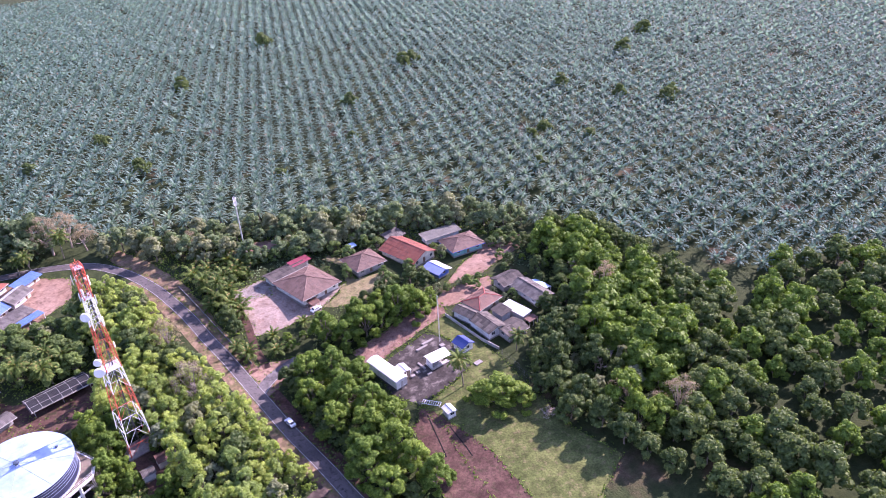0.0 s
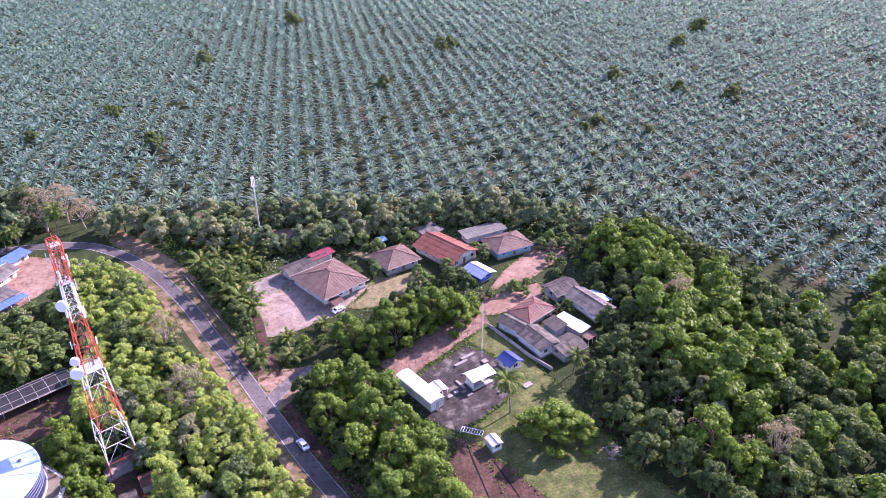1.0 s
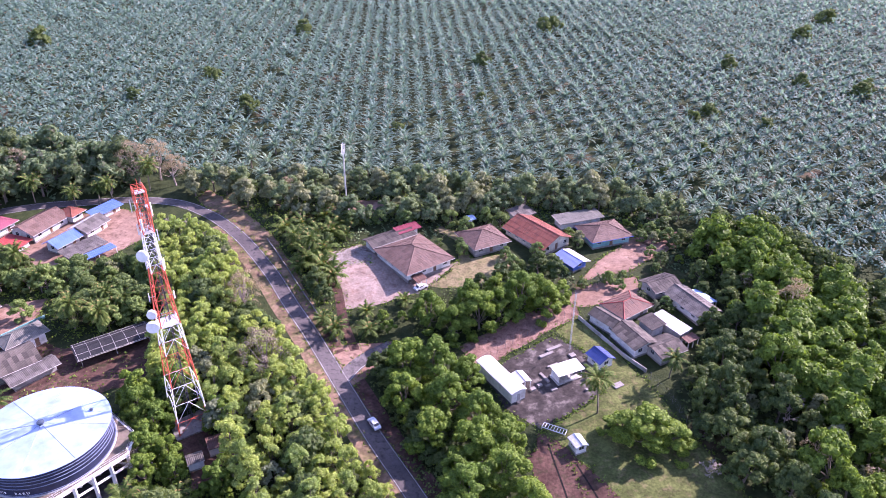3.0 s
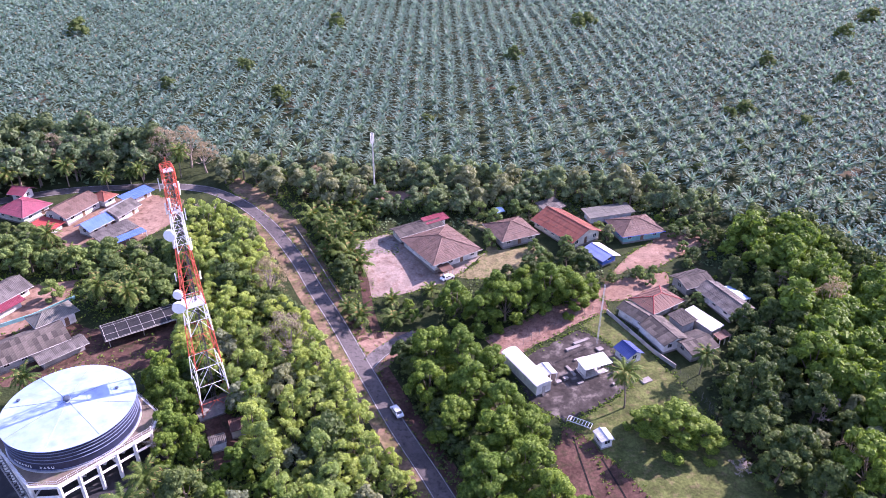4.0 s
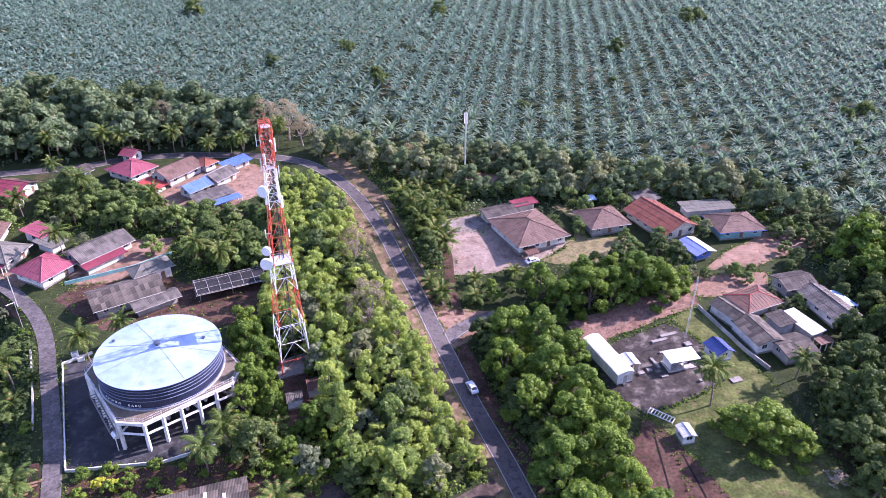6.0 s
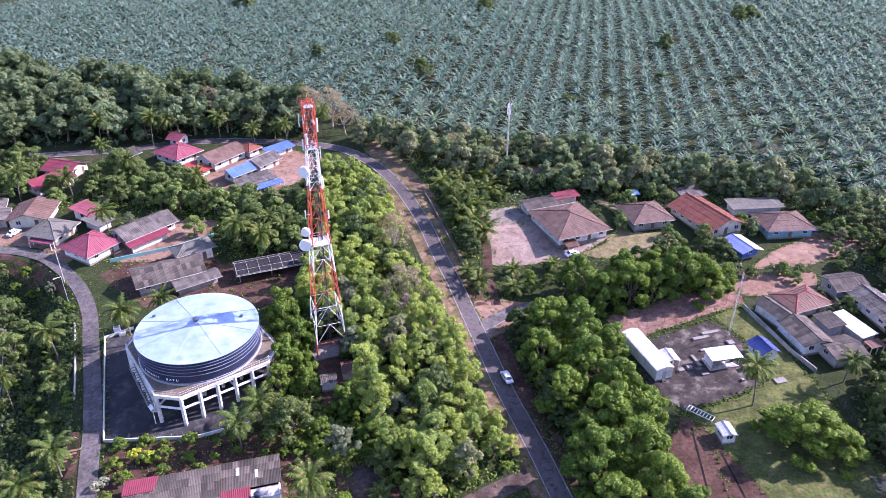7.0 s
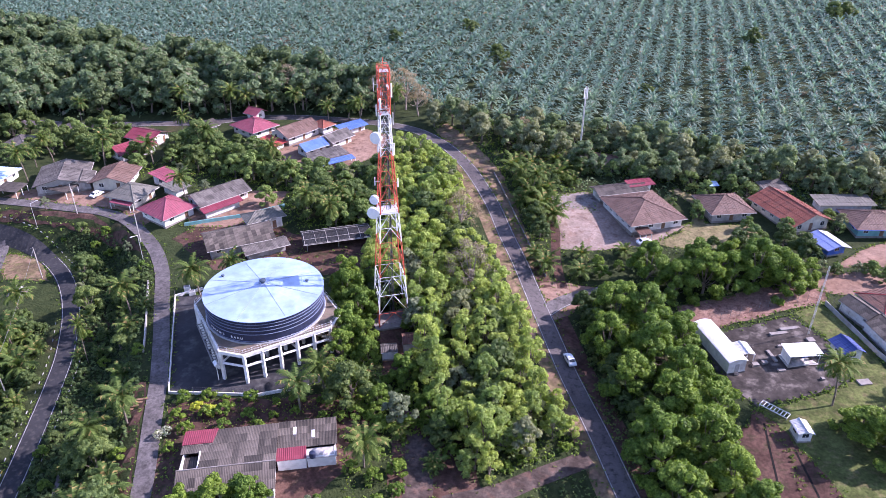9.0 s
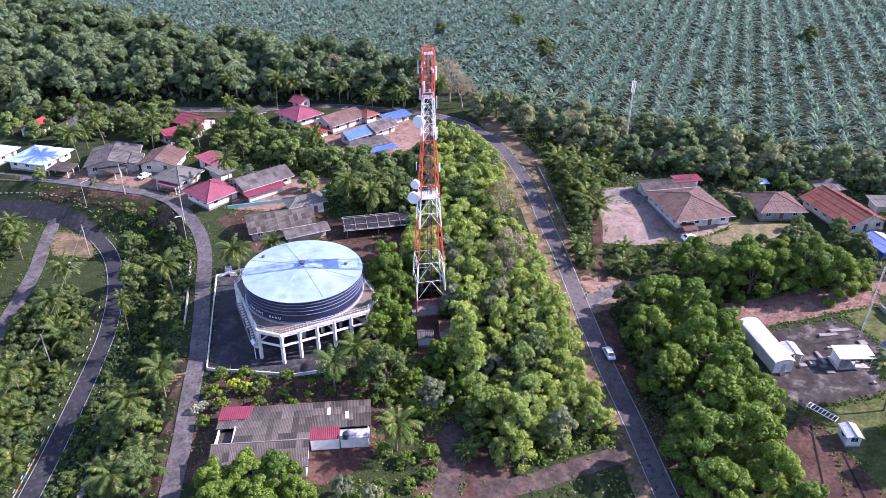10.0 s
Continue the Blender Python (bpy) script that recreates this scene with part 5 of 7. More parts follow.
def lattice_tower():
    x0, y0 = -37.3, 122.6
    z0 = land(x0, y0)
    tw = empty("telecom_tower", pose(x0, y0, z0, 0, 0, 27), "red and white lattice telecom tower with dish antennas", "tower")
    top = 53.2 - z0
    bands = [(0, 1.0 - z0, "r"), (1.0 - z0, 9.7 - z0, "w"), (9.7 - z0, 17.7 - z0, "r"), (17.7 - z0, 24.1 - z0, "w"), (24.1 - z0, 36.1 - z0, "r"), (36.1 - z0, 44.3 - z0, "w"), (44.3 - z0, top, "r")]

    def half(z):
        k = 40.0 - z0
        return 3.3 - (3.3 - 0.98) * min(z / k, 1.0)
    for a, b, c in bands:
        mat = M_RED if c == "r" else M_TWHITE
        for sx, sy in ((-1, -1), (1, -1), (1, 1), (-1, 1)):
            bar("leg", (sx * half(a), sy * half(a), a), (sx * half(b), sy * half(b), b), 0.115, mat, tw, 6, 0.105)
        n = max(1, round((b - a) / (half(a) * 1.5)))
        for fx, fy, gx_, gy_ in ((-1, -1, 1, -1), (1, -1, 1, 1), (1, 1, -1, 1), (-1, 1, -1, -1)):
            for k in range(n):
                za, zb = a + (b - a) * k / n, a + (b - a) * (k + 1) / n
                ha, hb = half(za), half(zb)
                m = ((fx + gx_) / 2 * hb, (fy + gy_) / 2 * hb, zb)
                bar("brace", (fx * ha, fy * ha, za), m, 0.048, mat, tw)
                bar("brace", (gx_ * ha, gy_ * ha, za), m, 0.048, mat, tw)
                bar("girt", (fx * hb, fy * hb, zb), (gx_ * hb, gy_ * hb, zb), 0.05, mat, tw)
    bm = bmesh.new()
    for u in (-0.25, 0.25):
        beam(bm, (u, 0, 0), (u, 0, top - 1), 0.05)
    for k in range(int(top / 0.6)):
        beam(bm, (-0.25, 0, k * 0.6), (0.25, 0, k * 0.6), 0.025)
    part("ladder", bm, M_CABLE, tw, "dark cable ladder")
    for u in (0.55, 0.66, 0.77):
        bar("cable", (u, 0.5, 0.5), (u * 0.8, 0.4, top - 2), 0.045, M_CABLE, tw)
    for zz in (24.0 - z0, 44.3 - z0, top - 0.8):
        hh = half(zz)
        part("work_platform", box_bm(-hh, -hh, zz - 0.06, hh, hh, zz), M_GALV, tw, "steel grating platform")
        for zr in (0.55, 1.1):
            for p, q in (((-hh, -hh), (hh, -hh)), ((hh, -hh), (hh, hh)), ((hh, hh), (-hh, hh)), ((-hh, hh), (-hh, -hh))):
                bar("rail", (*p, zz + zr), (*q, zz + zr), 0.04, M_RED if zz > top - 2 else M_TWHITE, tw)
    k = Matrix.Rotation(radians(-27), 3, "Z")
    for dx, dy, zz, r, face in ((-2.6, -0.4, 26.2 - z0, 0.95, 200), (-2.9, -0.6, 23.3 - z0, 1.25, 205), (-1.75, -0.45, 39.4 - z0, 1.15, 190)):
        c = k @ Vector((dx, dy, 0))
        bm = bmesh.new()
        tube(bm, [(r * 0.4, -0.6), (r, -0.35), (r, 0.3), (r * 0.96, 0.36)], 24)
        bmesh.ops.rotate(bm, verts=bm.verts[:], cent=(0, 0, 0), matrix=Matrix.Rotation(radians(90), 3, "Y"))
        bmesh.ops.rotate(bm, verts=bm.verts[:], cent=(0, 0, 0), matrix=Matrix.Rotation(radians(face + 40), 3, "Z"))
        bmesh.ops.translate(bm, verts=bm.verts[:], vec=(c.x, c.y, zz))
        d = part("dish_antenna", bm, M_TWHITE, tw, "white drum dish antenna", False)
        hz = half(zz)
        bar("bracket", (c.x * 0.95, c.y * 0.95, zz), (-hz, -hz if c.y < 0 else hz, zz), 0.07, M_GALV, d)
    for dx, dy, zz, ln in ((-1.75, -0.5, 48.6 - z0, 2.4), (1.55, -0.2, 47.6 - z0, 2.6), (-1.65, 0.35, 43.5 - z0, 2.2), (1.5, 0.6, 42.0 - z0, 2.3), (-1.5, -0.45, 36.6 - z0, 2.3), (1.65, 0.15, 36.0 - z0, 2.4), (-0.3, -1.5, 45.4 - z0, 2.2), (-2.3, -0.5, 29.4 - z0, 1.7), (2.35, -0.35, 29.6 - z0, 1.7)):
        c = k @ Vector((dx, dy, 0))
        bm = box_bm(-0.16, -0.08, 0, 0.16, 0.08, ln)
        bmesh.ops.rotate(bm, verts=bm.verts[:], cent=(0, 0, 0), matrix=Matrix.Rotation(math.atan2(c.y, c.x) + math.pi / 2, 3, "Z"))
        bmesh.ops.translate(bm, verts=bm.verts[:], vec=(c.x, c.y, zz))
        d = part("panel_antenna", bm, M_TWHITE, tw, "white panel antenna")
        bar("bracket", (c.x, c.y, zz + ln / 2), (c.x * 0.55, c.y * 0.55, zz + ln / 2), 0.05, M_GALV, d)
    # radio units and their pipes round the top bays
    rr = random.Random(3)
    for i in range(14):
        a, zz = i * 2.4, 44.6 - z0 + 7.0 * i / 14
        r = 0.95 + rr.uniform(0, 0.25)
        bm = box_bm(-0.16, -0.1, 0, 0.16, 0.1, rr.uniform(0.45, 0.8))
        bmesh.ops.rotate(bm, verts=bm.verts[:], cent=(0, 0, 0), matrix=Matrix.Rotation(a + math.pi / 2, 3, "Z"))
        bmesh.ops.translate(bm, verts=bm.verts[:], vec=(r * math.cos(a), r * math.sin(a), zz))
        part("radio_unit", bm, M_GALV if i % 2 else M_TWHITE, tw, "pale grey radio unit")
        bar("mount_pipe", (r * 1.1 * math.cos(a), r * 1.1 * math.sin(a), zz - 0.5), (r * 1.1 * math.cos(a), r * 1.1 * math.sin(a), zz + 1.5), 0.045, M_RED if i % 3 else M_GALV, tw)
    bar("lightning_rod", (0, 0, top - 0.8), (0, 0, top + 1.6), 0.05, M_RED, tw)
    part("footing", box_bm(-4.2, -4.2, -0.4, 4.2, 4.2, 0.12), M_CONCRETE, tw, "concrete footing")


lattice_tower()
HOUSES.append((-37.3, 122.6, 2.5, 2.5, 0))

x0, y0 = -1.2, 210.3
mono = empty("monopole", pose(x0, y0, land(x0, y0)), "slender white monopole with panel antennas at its top", "pole")
bar("shaft", (0, 0, -0.3), (0, 0, 20.5), 0.3, M_GALV, mono, 12, 0.2)
bar("neck", (0, 0, 20.5), (0, 0, 22.6), 0.2, M_GALV, mono, 8)
for i in range(3):
    a = i * 2.094 + 0.5
    bm = box_bm(-0.13, -0.08, 18.8, 0.13, 0.08, 22.2)
    bmesh.ops.rotate(bm, verts=bm.verts[:], cent=(0, 0, 0), matrix=Matrix.Rotation(a + math.pi / 2, 3, "Z"))
    bmesh.ops.translate(bm, verts=bm.verts[:], vec=(0.5 * math.cos(a), 0.5 * math.sin(a), 0))
    p = part("panel_antenna", bm, M_TWHITE, mono, "white panel antenna")
    bar("bracket", (0, 0, 21), (0.48 * math.cos(a), 0.48 * math.sin(a), 21), 0.06, M_GALV, p)
part("footing", box_bm(-1.2, -1.2, -0.3, 1.2, 1.2, 0.25), M_CONCRETE, mono)

# thin guyed mast in the compound
mx, my = 50.9, 135.1
mz = land(mx, my)
mast = empty("radio_mast", pose(mx, my, mz), "thin grey lattice radio mast", "mast")
MH = 17.0
for i in range(3):
    a = i * 2.094
    bar("leg", (0.2 * math.cos(a), 0.2 * math.sin(a), -0.2), (0.16 * math.cos(a), 0.16 * math.sin(a), MH), 0.035, M_GALV, mast)
bm = bmesh.new()
for k in range(28):
    z = k * MH / 28
    for i in range(3):
        a, b = i * 2.094, (i + 1) * 2.094
        beam(bm, (0.2 * math.cos(a), 0.2 * math.sin(a), z), (0.2 * math.cos(b), 0.2 * math.sin(b), z + MH / 28), 0.02)
part("lacing", bm, M_GALV, mast)

# lettering on the tank


def tank_text(words, height, z, mat):
    """Raised letters wrapped round the shell, one part for each letter."""
    R = 11.96
    for word, start in words:
        a = start
        for ch in word:
            cu = bpy.data.curves.new("letter", "FONT")
            cu.body, cu.size, cu.extrude = ch, height, 0.03
            tmp = bpy.data.objects.new("letter", cu)
            me = bpy.data.meshes.new_from_object(tmp)
            bpy.data.objects.remove(tmp)
            wd = max((v.co.x for v in me.vertices), default=0.5)
            for v in me.vertices:
                t = a + v.co.x / R
                r = R + v.co.z
                v.co = (r * math.cos(t), r * math.sin(t), z + v.co.y)
            me.materials.clear()
            me.materials.append(mat)
            ob = new("letter", me)
            ob.parent = TANK
            a += (wd + height * 0.36) / R
    return a


tank_text((("PEMANIS", radians(-126)), ("BARU", radians(-98))), 0.72, PL + 0.85, M_TWHITE)

# ---- cars, small structures ----


def car(x, y, ang, label, paint):
    c = empty("car", pose(x, y, land(x, y) + 0.08, 0, 0, ang), label, "car")
    prof = [(-1.95, 0.3), (-1.98, 0.75), (-1.5, 0.9), (-0.95, 1.42), (0.65, 1.45), (1.15, 0.95), (1.85, 0.8), (1.95, 0.55), (1.9, 0.28)]
    bm = bmesh.new()
    l = [bm.verts.new((px, -0.8 if pz < 1.2 else -0.62, pz)) for px, pz in prof]
    r = [bm.verts.new((px, 0.8 if pz < 1.2 else 0.62, pz)) for px, pz in prof]
    bm.faces.new(l)
    bm.faces.new(r[::-1])
    for i in range(len(prof)):
        j = (i + 1) % len(prof)
        bm.faces.new((l[i], r[i], r[j], l[j]))
    bmesh.ops.recalc_face_normals(bm, faces=bm.faces[:])
    bmesh.ops.bevel(bm, geom=bm.edges[:], offset=0.05, segments=2, affect="EDGES")
    part("body", bm, paint, c)
    part("rear_window", plate([(-1.42, -0.6, 0.99), (-1.0, -0.56, 1.4), (-1.0, 0.56, 1.4), (-1.42, 0.6, 0.99)], 0.02), M_GLASS, c)
    part("windscreen", plate([(1.12, -0.6, 1.02), (0.72, -0.56, 1.42), (0.72, 0.56, 1.42), (1.12, 0.6, 1.02)], 0.02), M_GLASS, c)
    for s in (-1, 1):
        part("side_window", box_bm(-0.9, s * 0.735 - 0.03, 0.98, 0.7, s * 0.735 + 0.03, 1.3), M_GLASS, c)
    for wx in (-1.2, 1.2):
        for s in (-1, 1):
            bm = bmesh.new()
            beam(bm, (wx, s * 0.66, 0.3), (wx, s * 0.84, 0.3), 0.31, 16)
            part("wheel", bm, M_RUBBER, c)
    return c


car(1.9, 118.6, 114, "small white car driving on the road", M_CARPAINT)
car(17.6, 165.0, 30, "white car parked beside the porch", M_CARPAINT)
car(-133.6, 158.2, 75, "white car parked in the red yard", M_CARPAINT)
car(-103.0, 157.0, 60, "white car parked between the houses", M_CARPAINT)

# plinths and ramp of the compound
for x, y, a, l, w, h in ((45, 134.5, 22, 4.2, 0.9, 0.3), (47.5, 136.5, 22, 4.6, 0.9, 0.3), (38.8, 123.6, 20, 1.4, 1.0, 0.5), (40.6, 124.4, 20, 1.2, 0.8, 0.6), (42.4, 126.8, 110, 3.6, 0.7, 0.35), (43.6, 122.6, 20, 1.6, 0.7, 0.35), (50.8, 121.0, 20, 0.7, 0.7, 0.5), (52.2, 124.6, 20, 1.4, 1.2, 0.9), (53.6, 125.4, 20, 1.0, 1.0, 1.1), (58.4, 121.4, 20, 2.6, 1.6, 0.25), (45.4, 130.5, 20, 3.0, 0.6, 0.3), (51.0, 133.0, 20, 1.6, 1.4, 0.4)):
    p = empty("plinth", pose(x, y, land(x, y), 0, 0, a), "pale concrete equipment plinth on the apron", "plinth", "compound plinths")
    bm = box_bm(-l / 2, -w / 2, -0.2, l / 2, w / 2, h)
    bmesh.ops.bevel(bm, geom=bm.edges[:], offset=0.03, segments=1, affect="EDGES")
    part("block", bm, M_CONCRETE, p)
gate = empty("sliding_gate", pose(40.4, 110.9, land(40.4, 110.9), 0, 0, -34), "pale steel gate lying beside the guard hut", "gate")
for yy in (-0.8, 0.8):
    bar("rail", (-2.6, yy, 0.5), (2.6, yy, 0.5), 0.09, M_TWHITE, gate)
for k in range(9):
    bar("slat", (-2.6 + k * 0.65, -0.8, 0.5), (-2.6 + k * 0.65, 0.8, 0.5), 0.07, M_TWHITE, gate)
for sx in (-2.6, 2.6):
    for yy in (-0.8, 0.8):
        bar("leg", (sx, yy, -0.1), (sx, yy, 0.5), 0.08, M_GALV, gate)


def lamp_post(x, y, ang, h=7.0):
    p = empty("street_lamp", pose(x, y, land(x, y), 0, 0, ang), "thin grey street lamp with a curved arm", "street lamp", "street lamps")
    bar("pole", (0, 0, -0.3), (0, 0, h), 0.07, M_GALV, p, 8, 0.05)
    bar("arm", (0, 0, h), (1.5, 0, h + 0.35), 0.05, M_GALV, p, 6)
    part("lamp_head", box_bm(1.35, -0.14, h + 0.28, 2.0, 0.14, h + 0.42), M_GALV, p)


for x, y, a in ((-143.3, 144.2, 60), (-103, 131.5, 250)):
    lamp_post(x, y, a)

box_ = empty("pump_box", pose(-133.3, 122.4, land(-133.3, 122.4), 0, 0, 20), "small white pump housing on a concrete pad", "pump housing")
part("pad", box_bm(-2.2, -2.0, -0.2, 2.2, 2.0, 0.12), M_CONCRETE, box_)
bm = box_bm(-0.9, -0.8, 0.12, 0.9, 0.8, 1.5)
bmesh.ops.bevel(bm, geom=bm.edges[:], offset=0.06, segments=1, affect="EDGES")
part("housing", bm, M_WHITE, box_)
part("lid", box_bm(-1.0, -0.9, 1.5, 1.0, 0.9, 1.6), M_PALE, box_)


def power_pole(x, y, h=9.0):
    p = empty("power_pole", pose(x, y, land(x, y)), "grey concrete power pole with a crossarm", "power pole", "power poles")
    bar("pole", (0, 0, -0.4), (0, 0, h), 0.14, M_PALE, p, 8, 0.09)
    bar("crossarm", (-0.8, 0, h - 0.5), (0.8, 0, h - 0.5), 0.06, M_DARKSTEEL, p)
    return Vector((x, y, land(x, y) + h - 0.5))


def cable(a, b, sag, label):
    c = empty("overhead_cable", Matrix(), label, "cable")
    bm = bmesh.new()
    n = 10
    pts = [a.lerp(b, i / n) - Vector((0, 0, sag * 4 * (i / n) * (1 - i / n))) for i in range(n + 1)]
    for p, q in zip(pts, pts[1:]):
        beam(bm, p, q, 0.035)
    part("wire", bm, M_DARKSTEEL, c)


POLES = [power_pole(x, y) for x, y in ((-131.5, 128.9), (-110.2, 89.9), (-100.1, 56.1), (-133.0, 148.2), (-108.0, 138.6))]
cable(POLES[0], POLES[1], 1.0, "overhead cable strung between power poles")
cable(POLES[1], POLES[2], 1.0, "overhead cable strung between power poles")
cable(POLES[3], POLES[4], 0.8, "overhead cable strung between power poles")


# ---- trees: one of each kind is built, then copied into place ----
random.seed(11)
PROTO = []


def kinds(fn, n, *a, **k):
    made = [fn(*a, seed=s, **k) for s in range(n)]
    PROTO.extend(made)
    return made


T_BROAD = kinds(lambda seed: broad_tree("tree", "broad green tree with a full rounded crown", 11.0, 4.8, L_BROAD, 100 + seed, 5600, 22, 0.25, 0.04, dense=2, skirt=0.7, puff=0.5), 4)
T_BELT = kinds(lambda seed: broad_tree("tree", "bright green roadside tree with an airy crown", 10.2 + 0.7 * (seed % 3), 2.9, L_BRIGHT, 200 + seed, 4400, 13, 0.3, 0.1, dense=0, skirt=0.66, puff=0.55), 5)
T_DEEP = kinds(lambda seed: broad_tree("tree", "dark green tree of the village wood", 9.5, 4.2, L_DEEP, 300 + seed, 3200, 15, 0.32, 0.1, skirt=0.62, puff=0.54), 4)
T_LIGHT = kinds(lambda seed: broad_tree("tree", "dark green tree of the village wood", 9.5, 4.4, L_BROAD, 350 + seed, 3600, 17, 0.32, 0.1, skirt=0.62, puff=0.52), 3)
T_FARDEEP = kinds(lambda seed: broad_tree("tree", "dark green tree of the village wood", 9.5, 4.2, L_DEEP, 370 + seed, 1300, 13, 0.5, 0.1, twig=6, skirt=0.6, puff=0.6), 3)
T_FARLIGHT = kinds(lambda seed: broad_tree("tree", "dark green tree of the village wood", 9.5, 4.4, L_BROAD, 380 + seed, 1300, 13, 0.5, 0.1, twig=6, skirt=0.6, puff=0.6), 3)
T_FOREST = kinds(lambda seed: broad_tree("tree", "forest tree with a dull green crown", 11.0 + 1.5 * (seed % 3), 4.6, (L_FOREST, L_FORESTDARK, L_FOREST)[seed % 3], 400 + seed, 1150, 13, 0.52, 0.1, twig=6, skirt=0.62, puff=0.64), 6)
# Mostly pale leaf colours here, painting the haze on the edge trees.
T_MIX = kinds(lambda seed: broad_tree("tree", "tree of the plantation edge", 8.5 + seed % 3, 3.6, (L_FOREST, L_FORESTPALE, L_FORESTPALE, L_FOREST, L_GREY)[seed], 440 + seed, 2300, 14, 0.36, 0.08, twig=6, skirt=0.62, puff=0.58), 5)
T_GARDEN = kinds(lambda seed: broad_tree("tree", "leafy green tree between the houses", 9.0, 3.9, (L_GARDEN, L_GARDENDARK)[seed % 2], 470 + seed, 3400, 15, 0.3, 0.08, skirt=0.62, puff=0.56), 4)
T_GREY = kinds(lambda seed: broad_tree("tree", "pale grey-green tree in the garden", 8.5, 3.0, L_GREY, 500 + seed, 3600, 16, 0.3, 0.15), 2)
T_SHRUB = kinds(lambda seed: broad_tree("shrub", "low leafy garden shrub", 2.6, 1.6, L_BROAD, 600 + seed, 1000, 9, 0.24, 0.05), 3)
T_COCO = kinds(lambda seed: palm("coconut_palm", "coconut palm with arching fronds", 7.6 + seed * 0.9, 0.6 + 0.4 * seed, L_COCO, 700 + seed, 4.7, 26, 16, leaf=1.15), 4)
T_BANANA = kinds(lambda seed: palm("young_palm", "young palm with upright fronds", 1.6, 0.1, L_COCO, 800 + seed, 3.6, 16, 12, up=(0.1, 1.4), droop=1.2, leaf=1.0, thick=0.14), 2)
T_OIL = kinds(lambda seed: palm("oil_palm", "oil palm with a dense crown of green fronds, paled by haze in the colour", 3.4, 0.2, L_OIL, 900 + seed, 4.25, 36, 12, "plantation palms", 0.3, (-0.1, 1.48), 1.0, 0.7), 4)
T_LOW = kinds(lambda seed: broad_tree("shrub", "low dark green bush", 2.6, 1.7, L_DEEP, 640 + seed, 1000, 9, 0.24, 0.05, skirt=0.6, puff=0.55), 3)
T_YELLOW = kinds(lambda seed: broad_tree("shrub", "bright yellow-green clipped garden bush", 2.6, 1.6, L_YELLOW, 620 + seed, 900, 9, 0.24, 0.05), 1)
T_FLOWER = kinds(lambda seed: broad_tree("shrub", "garden bush covered in white blossom", 2.6, 1.6, L_BLOSSOM, 630 + seed, 700, 9, 0.24, 0.05, dense=0), 1)
T_DRY = kinds(lambda seed: broad_tree("tree", "tall tree with a sparse dry grey crown", 12.0, 5.0, L_DRY, 640 + seed, 2600, 14, 0.2, 0.25, bark=M_DEADWOOD, twig=1, dense=0), 2)
STUFF = []


def bare_tree(name, label, height, seed):
    rnd = np.random.default_rng(seed)
    t = empty(name, pose(0, 0, -60), label, "tree")
    bm = bmesh.new()

    def grow(p, d, ln, r, depth):
        q = p + d * ln
        beam(bm, p, q, max(r, 0.035), 4, max(r * 0.6, 0.03))
        if depth:
            for _ in range(3):
                e = (d + Vector(rnd.normal(0, 0.5, 3))).normalized()
                e.z = abs(e.z) * 0.8 + 0.15
                grow(q, e.normalized(), ln * 0.72, r * 0.6, depth - 1)
    grow(Vector((0, 0, -0.3)), Vector((0, 0, 1)), height * 0.3, 0.16, 5)
    part("trunk", bm, M_DEADWOOD, t)
    PROTO.append(t)
    return t


T_DEAD = bare_tree("bare_tree", "leafless tree with pale fine branches", 8.0, 5)


def grove(poly, spacing, trees, seed, lo=0.8, hi=1.25, road=3.0, wall=1.5, joined=False):
    rnd = random.Random(seed)
    for x, y in scatter(poly, spacing, seed, road, wall):
        s = rnd.uniform(lo, hi)
        if joined:
            STUFF.append((rnd.choice(trees), x, y, s, rnd.uniform(0, 6.283)))
        else:
            place(rnd.choice(trees), x, y, (s, s, s * rnd.uniform(0.85, 1.15)))


BELT = [(-4, 90), (-3, 104), (-10, 122), (-17, 138), (-24, 154), (-31, 170), (-38, 186), (-46, 196), (-56, 190), (-52, 172), (-46, 155), (-47, 136), (-42, 128), (-33, 116), (-26, 104), (-19, 92), (-10, 84)]
grove(BELT, 3.25, T_BELT * 4 + T_DEEP[:2] + T_GREY[:1] + T_DRY[:1], 21, 0.8, 1.15, 3.4)
grove([(-52, 130), (-42, 131), (-41, 118), (-45, 108), (-52, 118)], 4.5, T_BROAD, 22, 0.55, 0.75, 3, 0.5)
for x, y, s, k in ((10.5, 131, 1.2, 0), (17, 130.5, 1.15, 1), (8.8, 121.5, 1.05, 2), (17.5, 119.6, 1.2, 3), (24, 126.5, 0.9, 0), (13.5, 110.5, 1.0, 1), (23.5, 113, 1.1, 2), (21.5, 104.5, 1.2, 3), (28.5, 106, 1.0, 0),
                   (18, 93, 1.2, 1), (26.5, 96, 1.15, 2), (29.5, 89, 1.1, 3), (17.5, 100, 0.8, 2), (21, 84, 1.1, 0), (33, 84, 0.9, 1),
                   (18, 150, 1.05, 2), (24, 145, 1.0, 3), (30.5, 147, 1.15, 0), (36, 149, 0.95, 1), (42, 152, 1.15, 2), (48.5, 149.5, 1.0, 3), (29, 154, 0.9, 1), (47, 156, 0.8, 0), (53, 152.5, 0.7, 2), (36.5, 157, 0.8, 3)):
    place(T_BROAD[k], x, y, s)
grove([(2.5, 136), (6, 124), (12, 108), (17, 95), (21, 82), (27, 82), (22, 97), (16, 112), (10, 126), (8, 138)], 2.7, T_DEEP + T_SHRUB, 62, 0.45, 0.75, 2.4, 0.8)
